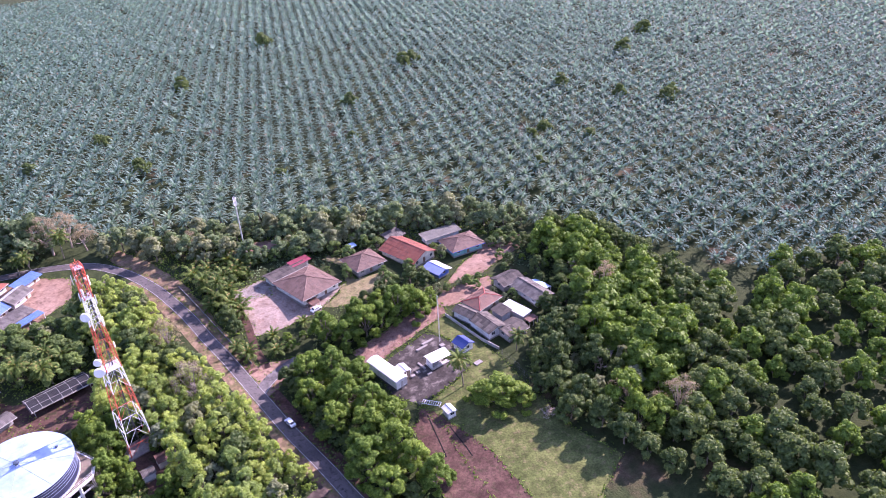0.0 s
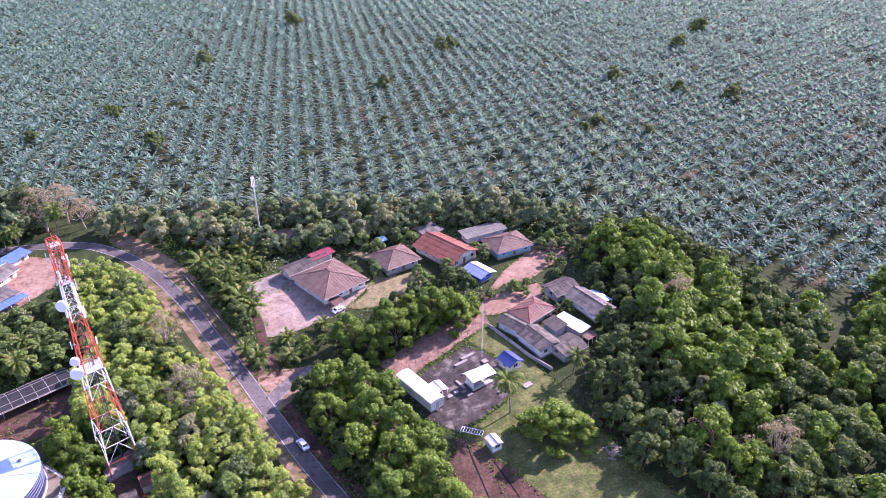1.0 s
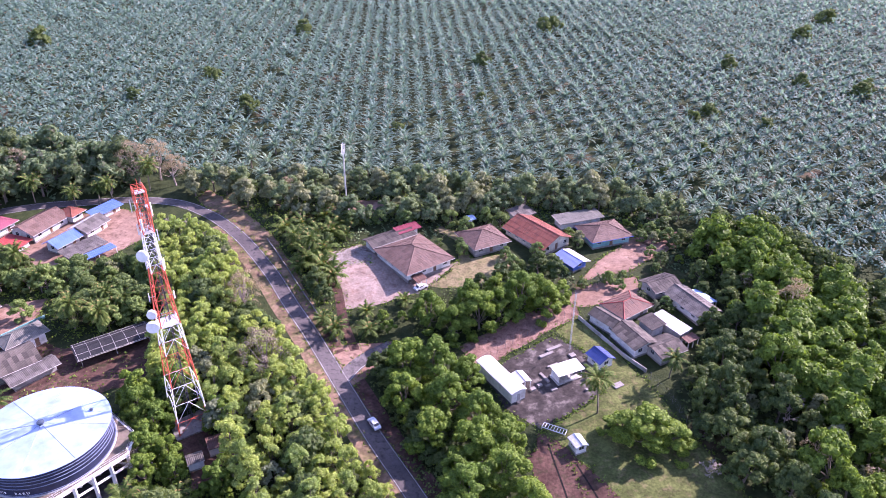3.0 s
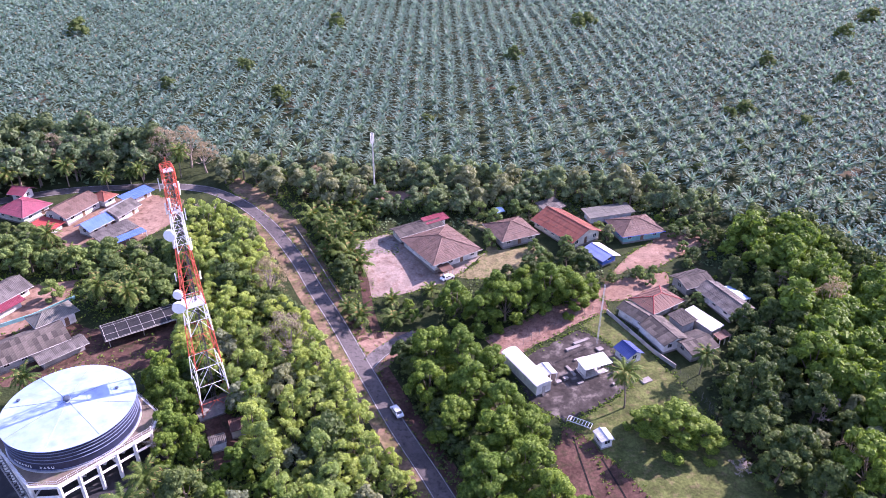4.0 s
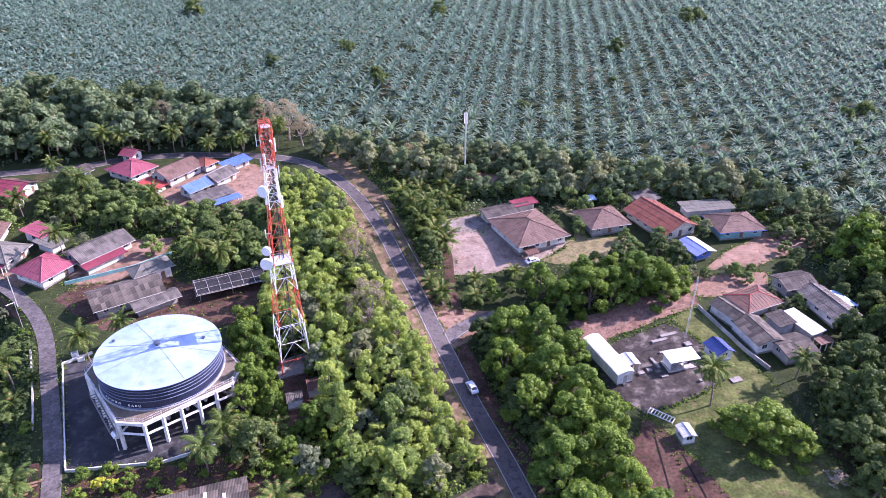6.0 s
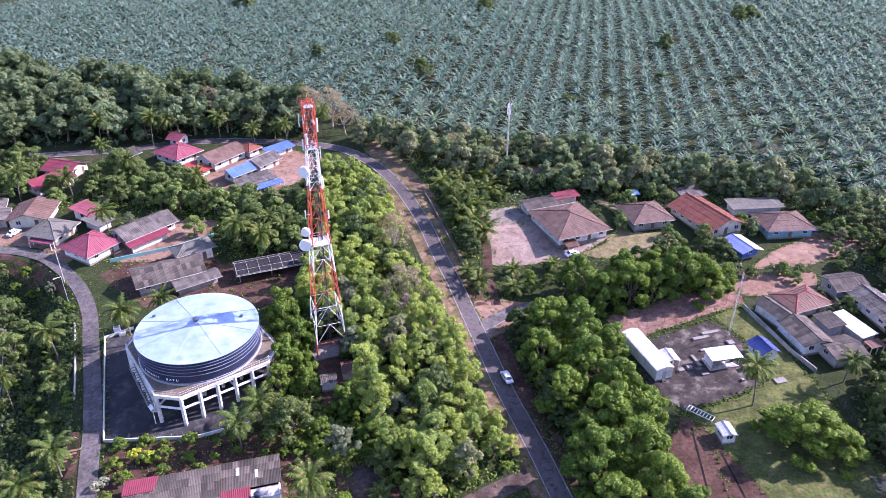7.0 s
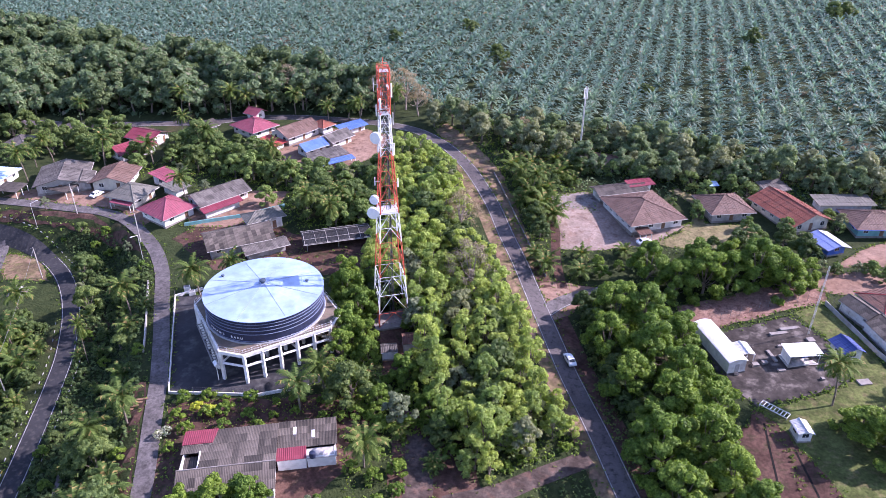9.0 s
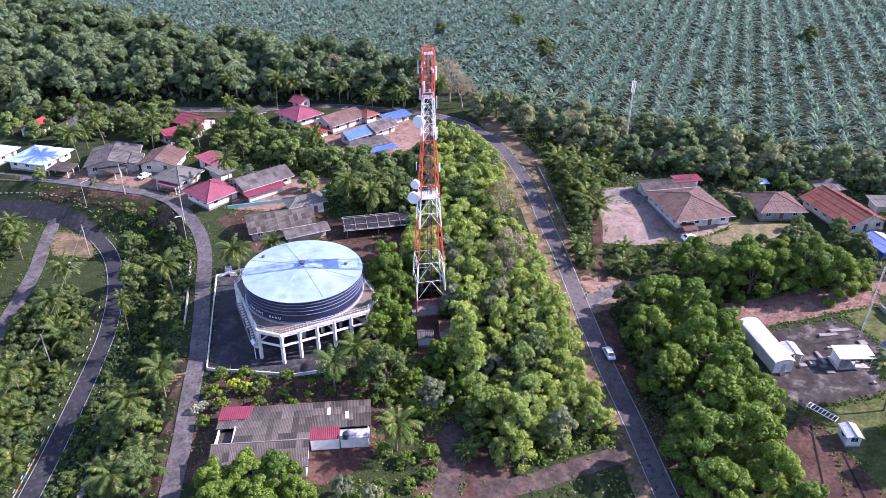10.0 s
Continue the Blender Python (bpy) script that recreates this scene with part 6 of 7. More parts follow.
for x, y, s, k in ((58.2, 103.4, 1.3, 1), (53.6, 106.6, 0.9, 2), (63.4, 101.6, 0.95, 3)):
    place(T_BROAD[k], x, y, (s, s, s * 0.68), label="spreading low tree standing on the lawn")
for x, y, s in ((61.4, 159.1, 0.34), (66.2, 159.9, 0.36), (68.9, 161.2, 0.32), (73.8, 161.5, 0.3), (75.4, 151.2, 0.36), (77.4, 146.7, 0.36), (80.8, 148.2, 0.34), (84.4, 163.3, 0.36), (84.0, 153.5, 0.3), (31.3, 183.0, 0.36), (40.6, 170.0, 0.42), (52.1, 175.4, 0.45), (52.8, 170.9, 0.4), (56.1, 170.9, 0.4), (64.7, 183.4, 0.42), (66.0, 178.5, 0.36), (90.0, 182.7, 0.5), (91.0, 179.7, 0.4), (94.9, 180.2, 0.42), (59.1, 177.4, 0.3), (43.5, 175.4, 0.42), (46.2, 168.3, 0.45), (24.2, 174.3, 0.3), (66.7, 180.1, 0.55), (52.8, 175.4, 0.5), (55.6, 170.5, 0.4), (43.7, 168.3, 0.6), (43.5, 160.7, 0.55), (31.2, 179.0, 0.45), (69.4, 160.3, 0.4), (71.4, 157.2, 0.35), (88.9, 177.3, 0.5), (85.8, 179.7, 0.45), (92.7, 178.8, 0.4), (86.0, 171.3, 0.4), (25.4, 184.3, 0.3), (39.6, 203.5, 0.5), (42.0, 196.3, 0.4), (-142.9, 148.6, 0.4), (-162.2, 149.3, 0.4), (-116.6, 124.2, 0.4), (-113.5, 127.7, 0.4), (-110.9, 137.0, 0.35), (-104.2, 122.2, 0.45), (-89.6, 176.6, 0.6), (-84.4, 163.2, 0.6), (-103.8, 165.3, 0.5), (-115.9, 173.8, 0.5), (-110.2, 188.0, 0.6), (-98.0, 186.8, 0.6), (-73.8, 176.9, 0.6), (-65.9, 179.0, 0.6)):
    if off_houses(x, y, 0.4):
        place(random.choice(T_GARDEN + T_GREY), x, y, s * 1.1)
RIGHT = [(71, 92), (70, 116), (78, 124), (86, 136), (96, 148), (99, 160), (101, 174), (110, 180), (124, 174), (135, 157), (140, 130), (150, 100), (140, 70), (100, 50), (80, 72)]


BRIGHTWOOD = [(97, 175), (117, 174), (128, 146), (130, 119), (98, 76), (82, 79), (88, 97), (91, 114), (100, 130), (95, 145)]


def wild(poly, spacing, seed, lo=0.6, hi=1.1):
    """A mixed wood: patches of one kind of tree give way to another, with odd palms and bare trees."""
    rnd2 = random.Random(seed)
    for x, y in scatter(poly, spacing, seed, 3.0, 1.5):
        k = math.sin(x * 0.11 + 1.3) + math.sin(y * 0.13 + x * 0.05) + rnd2.uniform(-0.9, 0.9)
        s = rnd2.uniform(lo, hi)
        if rnd2.random() < 0.07:
            place(rnd2.choice([T_DEAD, T_COCO[0], T_BANANA[0], T_DRY[0]]), x, y, s)
            continue
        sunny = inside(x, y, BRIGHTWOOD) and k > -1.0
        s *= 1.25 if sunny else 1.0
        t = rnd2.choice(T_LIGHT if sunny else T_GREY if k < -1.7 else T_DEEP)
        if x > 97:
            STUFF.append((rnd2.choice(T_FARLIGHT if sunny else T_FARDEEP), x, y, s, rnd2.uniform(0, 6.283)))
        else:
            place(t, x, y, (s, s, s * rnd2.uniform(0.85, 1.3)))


wild([(71, 92), (70, 116), (78, 124), (86, 136), (96, 148), (99, 160), (101, 174), (110, 180), (124, 174), (135, 157), (140, 130), (122, 100), (104, 78), (92, 74), (84, 74)], 5.0, 31)
grove([(122, 100), (104, 78), (92, 74), (84, 74), (100, 50), (140, 70), (150, 100), (140, 130)], 6.0, T_FARDEEP + T_FARDEEP + T_FARLIGHT, 32, 0.7, 1.1, joined=True)
grove([(-22, 210), (-3, 200), (8, 200), (30, 198), (50, 201), (66, 199), (84, 193), (96, 186), (104, 186), (100, 198), (84, 206), (60, 211), (40, 216), (14, 222), (-20, 228), (-40, 230), (-56, 236), (-50, 222), (-36, 216)], 4.9, T_MIX + T_MIX[1:2] + T_MIX[4:], 33, 0.6, 1.25, joined=True)
EAST = [(140, 70), (100, 50), (96, 20), (170, 10), (230, 60), (220, 120), (170, 130), (150, 110)]
grove(EAST, 7.6, T_FARDEEP + T_FARLIGHT, 52, 0.8, 1.2, joined=True)
grove([(-4, 199), (8, 196), (26, 196), (30, 190), (46, 192), (48, 199), (10, 204), (-6, 206)], 5.0, T_GARDEN + T_GREY, 34, 0.5, 0.75)
FOREST = [(-70, 236), (-100, 250), (-131, 253), (-168, 265), (-220, 281), (-303, 296), (-345, 302), (-245, 190), (-200, 186), (-196, 206), (-150, 213), (-128, 219), (-100, 229), (-72, 229)]
grove(FOREST, 5.7, T_FOREST, 35, 0.75, 1.35, 3.0, joined=True)
grove([(-60, 150), (-50, 165), (-56, 184), (-70, 184), (-88, 180), (-92, 174), (-78, 172), (-76, 160), (-66, 156)], 4.3, T_GARDEN, 36, 0.55, 0.95, joined=True)
grove([(-92, 176), (-88, 190), (-104, 194), (-124, 198), (-126, 180), (-110, 174)], 4.3, T_GARDEN + T_DEEP[:1], 37, 0.55, 0.95, joined=True)
grove([(-128, 172), (-140, 176), (-160, 180), (-172, 172), (-196, 170), (-200, 190), (-150, 200), (-146, 190), (-130, 178)], 4.8, T_GARDEN + T_DEEP[:2], 38, 0.55, 0.9, joined=True)
SLOPE = [(-95, 122), (-100, 128), (-112, 138), (-122, 145), (-136, 143), (-126, 136), (-115, 122), (-105, 105), (-97, 82), (-90, 62), (-86, 48), (-64, 56), (-72, 72), (-80, 92), (-88, 106)]
grove(SLOPE, 3.2, T_LOW * 2 + T_SHRUB + T_GARDEN[1:2] + T_BANANA, 39, 0.4, 0.85, 1.6)
WEST = [(-94, 58), (-106, 90), (-117, 112), (-124, 112), (-133, 99), (-130, 58)]
grove(WEST, 3.1, T_LOW * 2 + T_BANANA, 40, 0.7, 1.4, 2.2)
grove([(-152, 126), (-145, 110), (-137, 96), (-165, 96), (-178, 130)], 5.5, T_FARDEEP, 50, 0.4, 0.8, 2.2, joined=True)
grove([(-4.2, 147), (-7.5, 158), (-13.5, 174), (-19, 188), (-12, 190), (-4, 198), (-6, 186), (-6, 174), (-6.5, 160)], 4.2, T_SHRUB + T_DEEP + T_BANANA, 41, 0.45, 0.8, 2.6)
grove([(2, 147), (2, 158), (14, 160), (22, 160), (16, 154), (8, 148)], 4.0, T_SHRUB + T_BANANA, 42, 0.8, 1.4, 2.0)
grove([(28, 164), (34, 172), (46, 170), (58, 164), (56, 160), (40, 160)], 4.6, T_DEEP + T_SHRUB, 43, 0.5, 0.8, 2.0, 1.0)
grove([(84, 166), (96, 166), (99, 180), (88, 192), (84, 190), (92, 184)], 4.6, T_DEEP + T_SHRUB, 44, 0.5, 0.8, 2.0, 1.0)
grove([(76, 148), (82, 142), (82, 132), (79, 148), (86, 160), (96, 158), (93, 140)], 3.6, T_DEEP + T_SHRUB + T_BANANA, 45, 0.4, 0.7, 2.0, 0.8)
grove([(-72, 89), (-40, 97), (-31, 92), (-36, 84), (-64, 76), (-70, 84)], 3.2, T_SHRUB, 46, 0.5, 1.0, 2.2, 0.6)
grove([(-34, 90), (-24, 96), (-18, 92), (-28, 104), (-40, 104)], 3.4, T_SHRUB + T_BROAD, 47, 0.4, 0.7, 2.2, 0.8)
grove([(-34, 88), (-27, 92), (-22, 72), (-34, 68), (-38, 76)], 3.4, T_SHRUB, 48, 0.5, 1.0, 2.2, 0.8)
grove([(-15, 92), (-14, 80), (-6, 84), (0, 90), (-6, 92)], 3.4, T_SHRUB + T_BELT, 49, 0.5, 0.8, 2.0, 0.8)
grove([(-44, 99), (-30, 105), (-14, 93), (-18, 84), (-28, 90), (-38, 93)], 2.7, T_SHRUB * 2 + T_BANANA + T_DEEP[:1], 60, 0.55, 1.05, 1.2, 0.6)
grove([(-11, 92), (-4, 104), (0, 105), (5, 96), (-1, 90), (-8, 86)], 2.8, T_SHRUB + T_BELT[:1], 61, 0.5, 0.75, 1.4, 0.6)
for x, y, s in ((-50.5, 66.5, 0.8), (-45.5, 68.2, 0.8), (-55, 64.5, 0.75), (-47, 63, 0.8), (-41.5, 66.5, 0.6), (-52, 61, 0.8)):
    place(T_BROAD[int(-x) % 4], x, y, s, label="dense round tree in front of the near house")
for x, y, s in ((-43.6, 111.5, 0.62), (-43, 106.5, 0.5), (-46.5, 121, 0.72), (-48.5, 127, 0.7), (-39.5, 111, 0.5), (-43, 118.5, 0.6), (-30, 119.5, 0.6), (-37.6, 106.5, 0.42), (-41, 128.5, 0.7)):
    place(T_BROAD[int(y) % 4], x, y, (s * 1.3, s * 1.3, s * 1.45))
for x, y in ((-64.8, 87.6), (-62.4, 87.4)):
    place(T_YELLOW[0], x, y, 0.75, label="bright yellow-green clipped garden bush")
for x, y in ((-68.6, 80.2), (-67.6, 81.4)):
    place(T_FLOWER[0], x, y, 0.6, label="garden bush covered in white blossom")
place(T_BROAD[1], -120.2, 100.6, (0.5, 0.5, 0.4), label="rounded dense bush on the grass")
place(T_COCO[3], -100.3, 102.7, (0.42, 0.42, 1.0), label="young slim palm with yellowing fronds beside the bend")
place(T_GREY[0], -27.5, 92, 0.95)
place(T_GREY[1], -36, 70, 0.6)
place(T_GREY[0], -31, 70, 0.6)
for x, y in ((-96.1, 114.4), (-80, 118), (-77, 126), (-76.7, 82.8), (-81.3, 79.4), (-72.3, 63.3), (-125.3, 112.9), (-110.1, 81.4), (-106.6, 75), (-119.5, 103.4), (-44, 98), (-46.5, 92), (-31, 82), (-83, 174), (-121, 217), (-86, 219), (-95, 214), (-76, 223), (-85, 239), (-146, 173), (-156, 166), (-70, 157),
             (-63, 155), (-56, 154), (-90, 183), (-139, 216), (-144, 200), (-172, 206), (-147, 122.6), (-152, 126), (51, 113.9), (71, 122), (73, 149), (-64, 162), (-58, 160), (-130, 200), (-160, 175), (-110, 226), (-99, 232), (-66, 230), (-13, 180), (-16, 186), (-152, 163), (-144, 161), (-145, 172), (-143, 176), (-132, 167), (-129, 180), (-163, 171), (-159, 162), (-107, 160), (-116, 190), (-116, 222), (-112, 223), (-89, 217), (-84, 216), (-80, 222), (-101, 226)):
    s = random.uniform(0.72, 0.98)
    if not off_houses(x, y, 0.8):
        continue
    place(random.choice(T_COCO), x, y, (0.95, 0.95, 0.85) if y < 116 else s)
for x, y in ((-9, 154), (-6, 150), (-15, 176), (-11, 177), (-16, 186), (-2, 192), (-10, 192), (-86.8, 96.2), (-68.9, 66.1), (-73, 71), (-93, 109), (-121, 108), (-116, 99), (84, 128), (90, 134)):
    place(random.choice(T_BANANA), x, y, random.uniform(0.8, 1.3))
for x, y in ((-12.9, 178.5), (-9.3, 182), (-6.2, 193), (-3, 198), (-14, 188), (-10, 191), (-17, 192), (-5, 199), (2, 201), (-20, 196), (-15, 199), (-8, 202), (-9, 174), (-6, 170)):
    place(random.choice(T_BANANA), x, y, random.uniform(1.2, 1.7), label="clump of tall grey-green young palms")
for x, y, s in ((-52, 197, 1.1), (-20, 215, 1.0), (-45, 108.5, 0.9), (-46, 111, 0.8), (-19, 128, 1.0), (-30, 162, 1.0), (90, 105, 1.0), (-24, 145, 0.9)):
    place(T_DEAD, x, y, s)
for x, y, s in ((-70, 234, 1.25), (-64, 238, 1.15), (-76, 240, 1.1), (-46.5, 109, 0.55), (-20, 216, 0.7), (-108, 240, 1.0), (-150, 232, 1.0), (-58, 233, 0.9), (96, 112, 0.6), (104, 150, 0.6)):
    place(T_DRY[int(y) % 2], x, y, s)
for x, y, s in ((-25.5, 106, 0.7), (-14, 112, 0.7), (-24, 133, 0.75), (-37, 150, 0.7)):
    place(T_GREY[int(y) % 2], x, y, s)

for x, y in ((68.6, 94.5), (69.6, 95.3), (67.8, 95.6)):
    place(T_DEAD, x, y, (0.55, 0.55, 0.14), label="heap of cut branches on the lawn")

# ---- plantation ----
ROW = radians(5)


def edge(x):
    """Where the plantation begins."""
    if x < -50:
        return 236 + (-50 - x) * 0.27
    if x < 90:
        return 236 - (x + 50) * 0.22
    return 205 - min(190, max(0, x - 92) * 1.1)


near_palms, far_palms = [], []
rnd = random.Random(77)
ux, uy = math.sin(ROW), math.cos(ROW)
for j in range(-130, 168):
    for i in range(-34, 124):
        u, v = (i + 0.5 * (j % 2)) * 8.0, j * 7.0
        x = u * ux + v * uy + rnd.uniform(-0.9, 0.9)
        y = u * uy - v * ux + rnd.uniform(-1.1, 1.1)
        d = math.hypot(x, y)
        if y < edge(x) or d > 860 or x > 1.3 * y + 190 or x < (-1.25 * y if d < 500 else -0.5 * y - 90):
            continue
        if inside(x, y, FOREST) or inside(x, y, RIGHT) or inside(x, y, EAST) or rnd.random() < 0.015:
            continue
        near_palms.append((x, y)) if (-50 < x < 150 and 180 < y < 262) else far_palms.append((x, y))
for x, y in near_palms:
    place(rnd.choice(T_OIL), x, y, rnd.uniform(0.85, 1.12))

heads = []
frnd = np.random.default_rng(5)
for s in range(5):
    heads.append((frond_tris(24, 4.35, 5, -0.1, 1.48, 1.0, 0.85, frnd, 0.14), frond_tris(18, 4.5, 4, -0.1, 1.45, 1.0, 1.1, frnd, 0.2), frond_tris(12, 4.8, 3, -0.05, 1.42, 0.95, 1.6, frnd, 0.36)))
chunks = []
for x, y in far_palms:
    d = math.hypot(x, y)
    h = heads[rnd.randrange(5)][0 if d < 340 else 1 if d < 500 else 2]
    a, s = rnd.uniform(0, 6.283), rnd.uniform(0.82, 1.15)
    c, sn = math.cos(a) * s, math.sin(a) * s
    z = land(x, y) + rnd.uniform(2.8, 4.2)
    q = np.empty_like(h)
    q[:, 0], q[:, 1], q[:, 2] = h[:, 0] * c - h[:, 1] * sn + x, h[:, 0] * sn + h[:, 1] * c + y, h[:, 2] * s + z
    chunks.append(q)
tagged(new("oil_palm_plantation", tri_mesh("oil_palm_plantation", np.concatenate(chunks), L_OIL)), "vast plantation of oil palms in even rows", "plantation", kind="stuff")

# dark round trees standing among the palms
for x, y, s in ((140, 262, 0.8), (150, 268, 0.9), (165, 250, 0.8), (230, 285, 1.0), (238, 292, 0.9), (20, 268, 0.7), (-60, 345, 1.0), (120, 420, 1.2), (128, 426, 1.1), (-20, 430, 1.2), (260, 380, 1.2), (300, 420, 1.3), (-160, 420, 1.3), (40, 520, 1.4)):
    STUFF.append((rnd.choice(T_FARDEEP), x, y, s, rnd.uniform(0, 6.283)))
for x, y, s in ((76, 222, 0.6), (90, 218, 0.6), (99, 221, 0.55), (108, 216, 0.6), (130, 232, 0.7), (190, 330, 1.1), (70, 352, 1.1), (-40, 300, 1.0), (-90, 320, 0.9), (210, 300, 1.0), (60, 300, 0.7)):
    place(random.choice(T_DEEP), x, y, s)

# ---- undergrowth ----


def undergrowth(polys, spacing, seed, mat, label, height=1.2, size=0.5, per=9, road=1.6, wall=0.4):
    rnd2 = np.random.default_rng(seed)
    pts, nrm = [], []
    for p in polys:
        for x, y in scatter(p, spacing, seed, road, wall, 16):
            z = land(x, y)
            k = rnd2.integers(per // 2, per + 3)
            d = sphere_dirs(k, rnd2)
            d[:, 2] = np.abs(d[:, 2])
            r = rnd2.uniform(0.5, 1.0)
            pts.append(np.array((x, y, z)) + d * np.array((spacing * 0.7, spacing * 0.7, height)) * r)
            nrm.append(d + np.array((0, 0, 0.7)))
    me = tri_mesh("undergrowth", cards(np.concatenate(pts), np.concatenate(nrm), size, rnd2), mat)
    return tagged(new("undergrowth", me), label, "undergrowth", kind="stuff")


undergrowth([BELT, [(70, 116), (86, 136), (99, 160), (101, 174), (125, 172), (120, 120), (92, 80), (71, 92)], [(4, 146), (26, 138), (34, 100), (34, 76), (16, 80), (8, 112)], [(14, 146), (30, 142), (52, 150), (56, 160), (30, 166), (14, 160)]], 1.5, 91, L_DEEP, "dense undergrowth beneath the trees", 1.3, 0.5, 10)
undergrowth([[(-20, 97), (-4, 92), (6, 96), (10, 84), (14, 70), (-6, 66), (-8, 78)], [(2, 132), (8, 140), (14, 120), (18, 100), (24, 80), (18, 84), (10, 102)]], 1.5, 98, L_DEEP, "low bushes beside the service track", 1.0, 0.4, 10, 1.0)
undergrowth([[(-106, 146), (-90, 134), (-64, 127), (-46, 138), (-48, 158), (-70, 160), (-86, 176), (-110, 176), (-128, 158)]], 2.2, 99, L_BROAD, "garden plants between the houses", 1.0, 0.36, 9, 1.4)
undergrowth([[(-44, 99), (-30, 105), (-14, 93), (-18, 84), (-28, 90), (-38, 93)], [(-12, 92), (-5, 104), (1, 106), (6, 96), (0, 89), (-8, 85)]], 1.1, 101, L_BROAD, "lush low bushes below the tower", 1.1, 0.34, 12, 0.9)
undergrowth([SLOPE], 0.9, 95, L_DEEP, "dense green bushes covering the slope", 1.5, 0.45, 14, 0.7)
undergrowth([[(-60, 146), (-46, 170), (-56, 188), (-90, 192), (-126, 200), (-130, 170), (-100, 172), (-78, 160)], [(-152, 126), (-145, 110), (-137, 96), (-165, 96), (-178, 130)], [(-46, 104), (-40, 116), (-28, 112), (-16, 90), (-28, 92)], [(-22, 178), (-6, 146), (-2, 160), (-2, 200), (60, 196), (90, 188), (96, 204), (0, 222), (-40, 236)]], 1.4, 92, L_BROAD, "tangled weeds and low bushes", 1.1, 0.45, 11)
undergrowth([WEST], 0.95, 103, L_DEEP, "dense low bushes beside the bend", 1.1, 0.4, 12, 1.6)
undergrowth([WEST, [(-128, 146), (-112, 140), (-122, 145), (-160, 148), (-170, 136), (-140, 137)]], 1.5, 96, L_BROAD, "rough grass and weeds beside the bend", 0.5, 0.4, 9, 1.0)
undergrowth([[(84, 166), (99, 180), (150, 204), (150, 170), (100, 160)], [(26, 162), (60, 160), (60, 168), (30, 174)], [(-6, 188), (96, 190), (96, 206), (-6, 212)]], 1.6, 94, L_FOREST, "rough bushes at the edge of the plantation", 1.2, 0.5, 11)
undergrowth([[(-71.5, 89), (-38, 98), (-30, 90), (-38, 72), (-62, 68)], [(-34, 90), (-27, 92), (-22, 72), (-34, 68), (-38, 76)]], 1.15, 97, L_BROAD, "garden plants on red soil", 0.7, 0.26, 9, 1.2)
undergrowth([[(-71, 88), (-40, 97), (-32, 92), (-42, 90), (-66, 82)], [(-34, 86), (-28, 90), (-24, 74), (-33, 70)]], 3.6, 100, L_YELLOW, "yellow-leaved garden plants on red soil", 0.6, 0.2, 9, 1.2)
undergrowth([FOREST], 4.0, 93, L_FOREST, "forest floor undergrowth", 2.8, 1.2, 10)

wr = np.random.default_rng(44)
wp = []
for ring in OPEN:
    for i, (ax, ay) in enumerate(ring):
        bx, by = ring[(i + 1) % len(ring)]
        for k in range(3):
            t = wr.random()
            x, y = ax + (bx - ax) * t + wr.normal(0, 0.5), ay + (by - ay) * t + wr.normal(0, 0.5)
            if off_houses(x, y, 0.1) and off_roads(x, y, 0.1):
                wp += [(x + wr.normal(0, 0.15), y + wr.normal(0, 0.15), land(x, y) + wr.uniform(0.05, 0.3)) for _ in range(6)]
for line, half in ROADS:
    for q in line:
        for s in (-1, 1):
            for k in range(2):
                x, y = q.x + s * (half + wr.uniform(0.2, 1.2)), q.y + wr.normal(0, 1.0)
                if off_roads(x, y, 0.15) and off_houses(x, y, 0.1):
                    wp += [(x + wr.normal(0, 0.18), y + wr.normal(0, 0.18), land(x, y) + wr.uniform(0.05, 0.3)) for _ in range(5)]
lawn_ring = OPEN[5]
for _ in range(2600):
    x, y = wr.uniform(38, 80), wr.uniform(64, 147)
    if inside(x, y, lawn_ring):
        wp.append((x, y, land(x, y) + 0.06))
wp = np.array(wp)
up = np.zeros_like(wp)
up[:, 2] = 0.6
tagged(new("weeds", tri_mesh("weeds", cards(wp, up, 0.24, wr), L_BROAD)), "tufts of grass and weeds along the edges", "grass", kind="stuff")

# ---- roofing sheets of the near house ----
M_SHEET = surface("asbestos_sheet", (0.07, 0.061, 0.053), (0.135, 0.119, 0.103), (0.025, 0.023, 0.021), 0.3, 1.0, 0.85, bump=0.3, spec=0.3)
shn, shl = M_SHEET.node_tree.nodes, M_SHEET.node_tree.links
shb = shn["Principled BSDF"]
oi = shn.new("ShaderNodeObjectInfo")
was = shb.inputs["Base Color"].links[0].from_socket
shl.new(mixer(shn, shl, 1.0, was, mixer(shn, shl, oi.outputs["Random"], (0.5, 0.5, 0.5), (1.6, 1.57, 1.52)), "MULTIPLY"), shb.inputs["Base Color"])


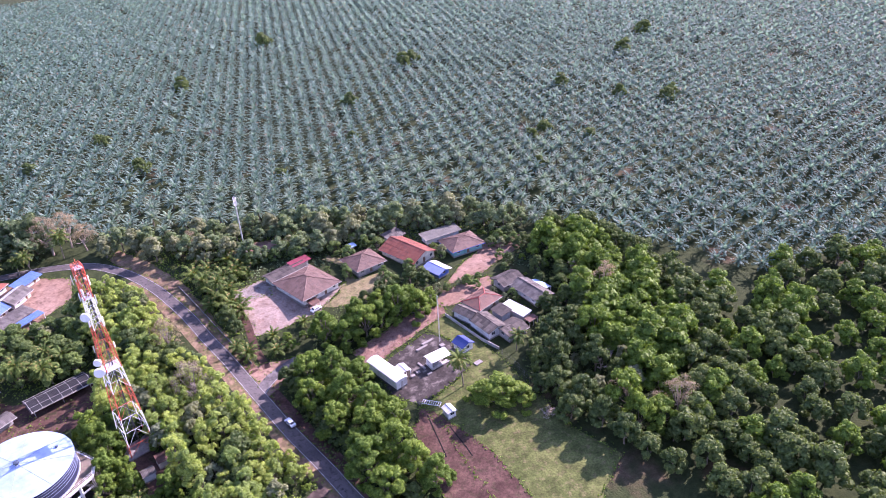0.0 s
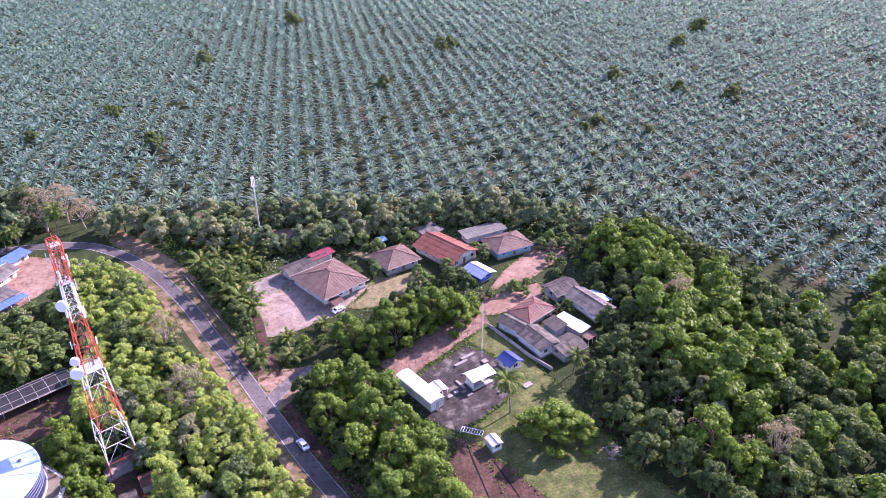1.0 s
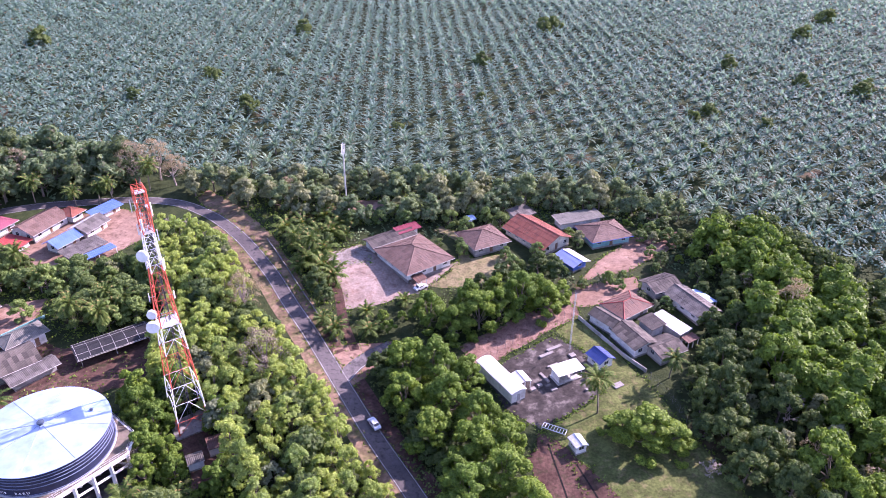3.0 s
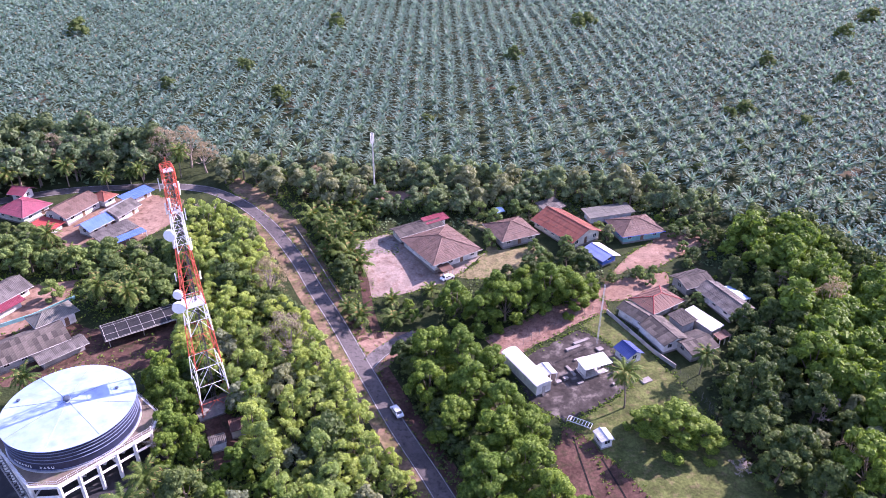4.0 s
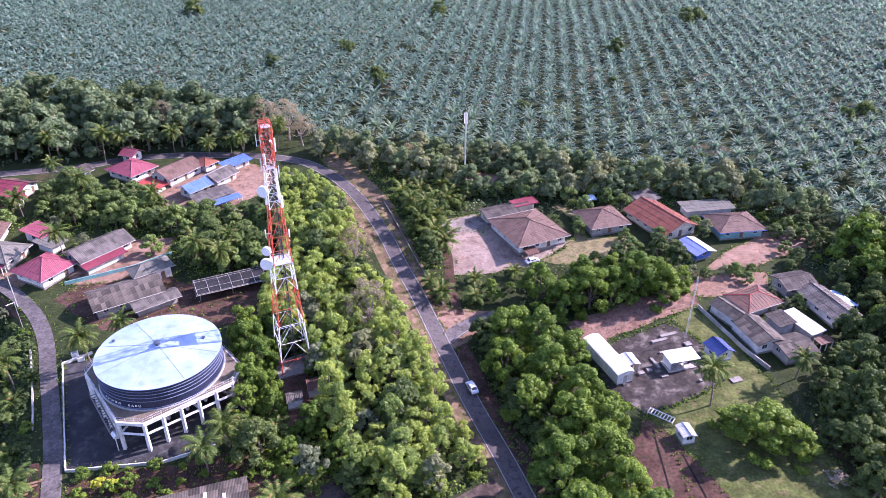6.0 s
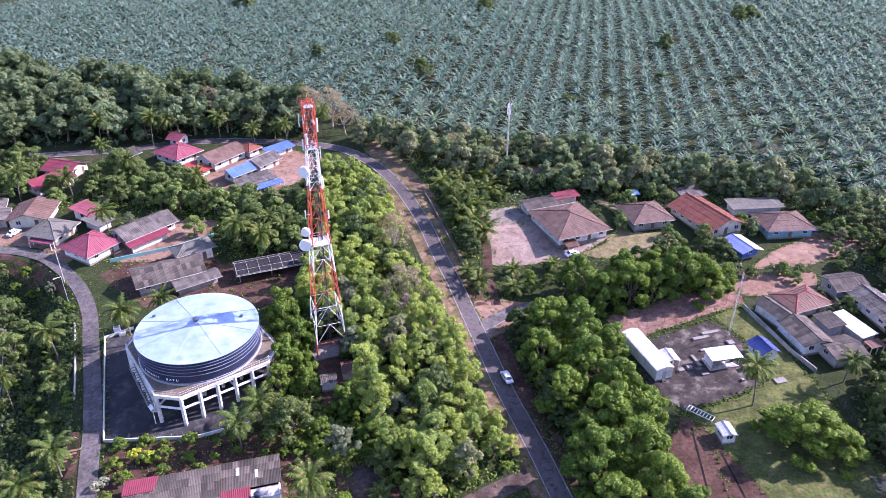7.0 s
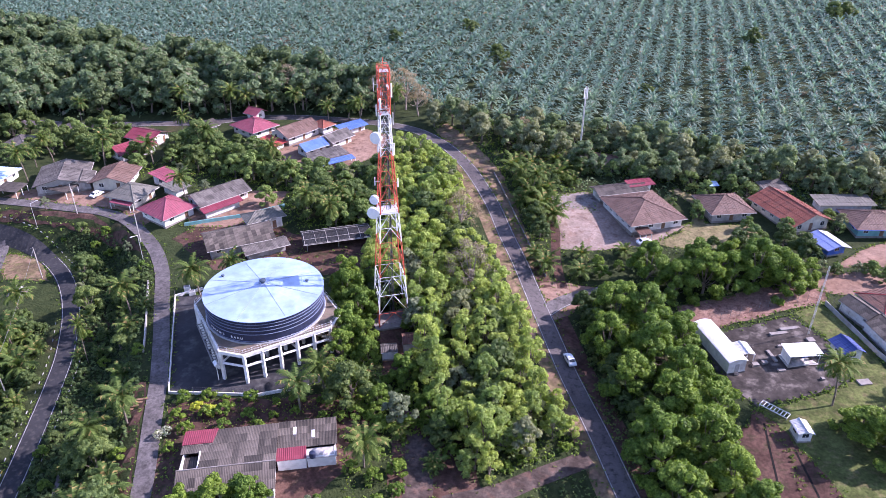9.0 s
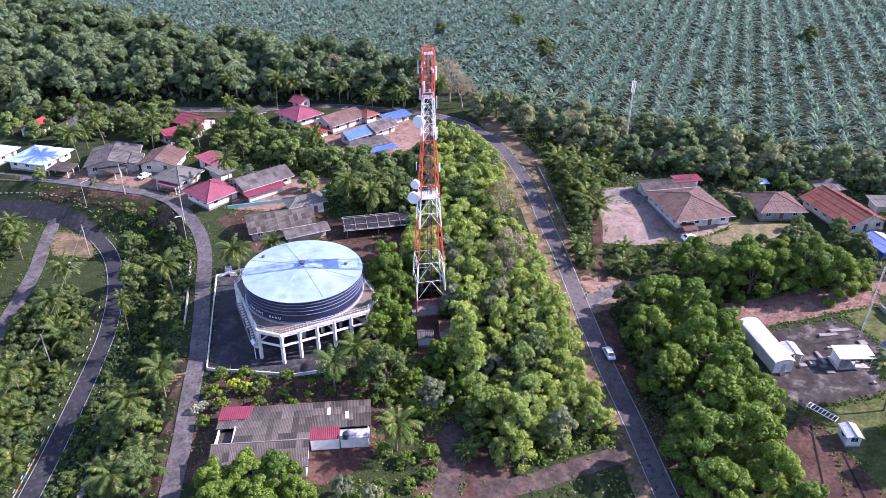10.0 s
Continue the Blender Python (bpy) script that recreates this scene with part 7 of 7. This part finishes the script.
def sheet_mesh(w, l):
    """One corrugated sheet, lying flat, its corrugation across x."""
    bm = bmesh.new()
    n = 8
    a = [bm.verts.new((w * i / n, 0, 0.035 if i % 2 else 0)) for i in range(n + 1)]
    b_ = [bm.verts.new((w * i / n, l, 0.035 if i % 2 else 0)) for i in range(n + 1)]
    for i in range(n):
        bm.faces.new((a[i], a[i + 1], b_[i + 1], b_[i]))
    lo = [bm.verts.new((x, y, -0.03)) for x, y in ((0, 0), (w, 0), (w, l), (0, l))]
    bm.faces.new((lo[0], lo[1], *[v for v in reversed(a)]))
    bm.faces.new((lo[2], lo[3], *[v for v in b_]))
    bm.faces.new((lo[1], lo[2], b_[-1], a[-1]))
    bm.faces.new((lo[3], lo[0], a[0], b_[0]))
    me = bpy.data.meshes.new("sheet")
    bm.normal_update()
    bm.to_mesh(me)
    bm.free()
    me.materials.append(M_SHEET)
    return me


def cover(parent, x0, x1, eave_y, eave_z, ridge_y, ridge_z, rows):
    """Lays sheets in overlapping rows from the eave up to the ridge."""
    cols = round((x1 - x0) / 1.05)
    w = (x1 - x0) / cols
    run = math.hypot(ridge_y - eave_y, ridge_z - eave_z)
    l = run / rows
    me = sheet_mesh(w * 1.03, l * 1.06)
    s = 1 if ridge_y > eave_y else -1
    pitch = math.atan2(ridge_z - eave_z, abs(ridge_y - eave_y))
    for r in range(rows):
        for c in range(cols):
            t = (r + 0.0) / rows
            y, z = eave_y + (ridge_y - eave_y) * t, eave_z + (ridge_z - eave_z) * t
            o = new("sheet", me)
            o.parent = parent
            x = x0 + c * w if s > 0 else x0 + (c + 1) * w
            lift = 0.05 + 0.02 * (r % 2) + random.uniform(0, 0.012)
            o.matrix_basis = Matrix.Translation((x, y, z + lift)) @ Matrix.Rotation(0 if s > 0 else math.pi, 4, "Z") @ Matrix.Rotation(pitch, 4, "X") @ Matrix.Rotation(radians(random.uniform(-0.5, 0.5)), 4, "Z")


cover(near, -1.0, 11.6, 10.1, 2.38, 0, 3.58, 5)
cover(near, -4.4, -1.0, 10.1, 2.38, 4.2, 3.08, 3)
cover(near, -4.4, 11.6, -5.0, 2.5, 0, 3.58, 3)
cover(near, 11.6, 21.8, 10.3, 2.3, 3.4, 2.55, 4)
for h, a, c, e, top, rows in ((asb, 5.1, 3.7, 2.49, 3.69, 3), (low, 4.2, 3.8, 2.2, 3.1, 3), (old, 4.05, 2.45, 2.49, 3.59, 2), (large, 8.4, 5.2, 2.49, 4.69, 3)):
    cover(h, -a, a, -c, e, 0, top, rows)
    cover(h, -a, a, c, e, 0, top, rows)
wt = empty("water_cistern", pose(-39.4, 80.1, -4.3 + 2.12), "dark plastic water cistern on the flat roof", "cistern")
bm = bmesh.new()
tube(bm, [(0.52, 0), (0.55, 0.45), (0.52, 0.95), (0.44, 1.08), (0.2, 1.15)], 20)
part("barrel", bm, M_NAVY, wt)

groups = {}
wood = []
for t, x, y, s, a in STUFF:
    for o in t.children:
        me = o.data
        co = np.empty(len(me.vertices) * 3, dtype=np.float32)
        me.vertices.foreach_get("co", co)
        co = co.reshape(-1, 3)
        c, sn = math.cos(a) * s, math.sin(a) * s
        q = np.stack([co[:, 0] * c - co[:, 1] * sn + x, co[:, 0] * sn + co[:, 1] * c + y, co[:, 2] * s + land(x, y)], 1)
        if o.name.startswith("crown"):
            groups.setdefault(me.materials[0].name, []).append(q)
        else:
            wood.append((q, [tuple(p.vertices) for p in me.polygons]))
for key, qs in groups.items():
    tagged(new("woodland", tri_mesh("woodland", np.concatenate(qs), bpy.data.materials[key])), "crowded crowns of the surrounding woodland", "woodland", kind="stuff")
wv, wf, base = [], [], 0
for q, fs in wood:
    wv.append(q)
    wf += [tuple(i + base for i in f) for f in fs]
    base += len(q)
tagged(link("woodland_trunk", np.concatenate(wv).tolist(), wf, M_BARK), "trunks of the surrounding woodland", "woodland", kind="stuff")

for t in PROTO:
    for o in (*t.children_recursive, t):
        bpy.data.objects.remove(o, do_unlink=True)
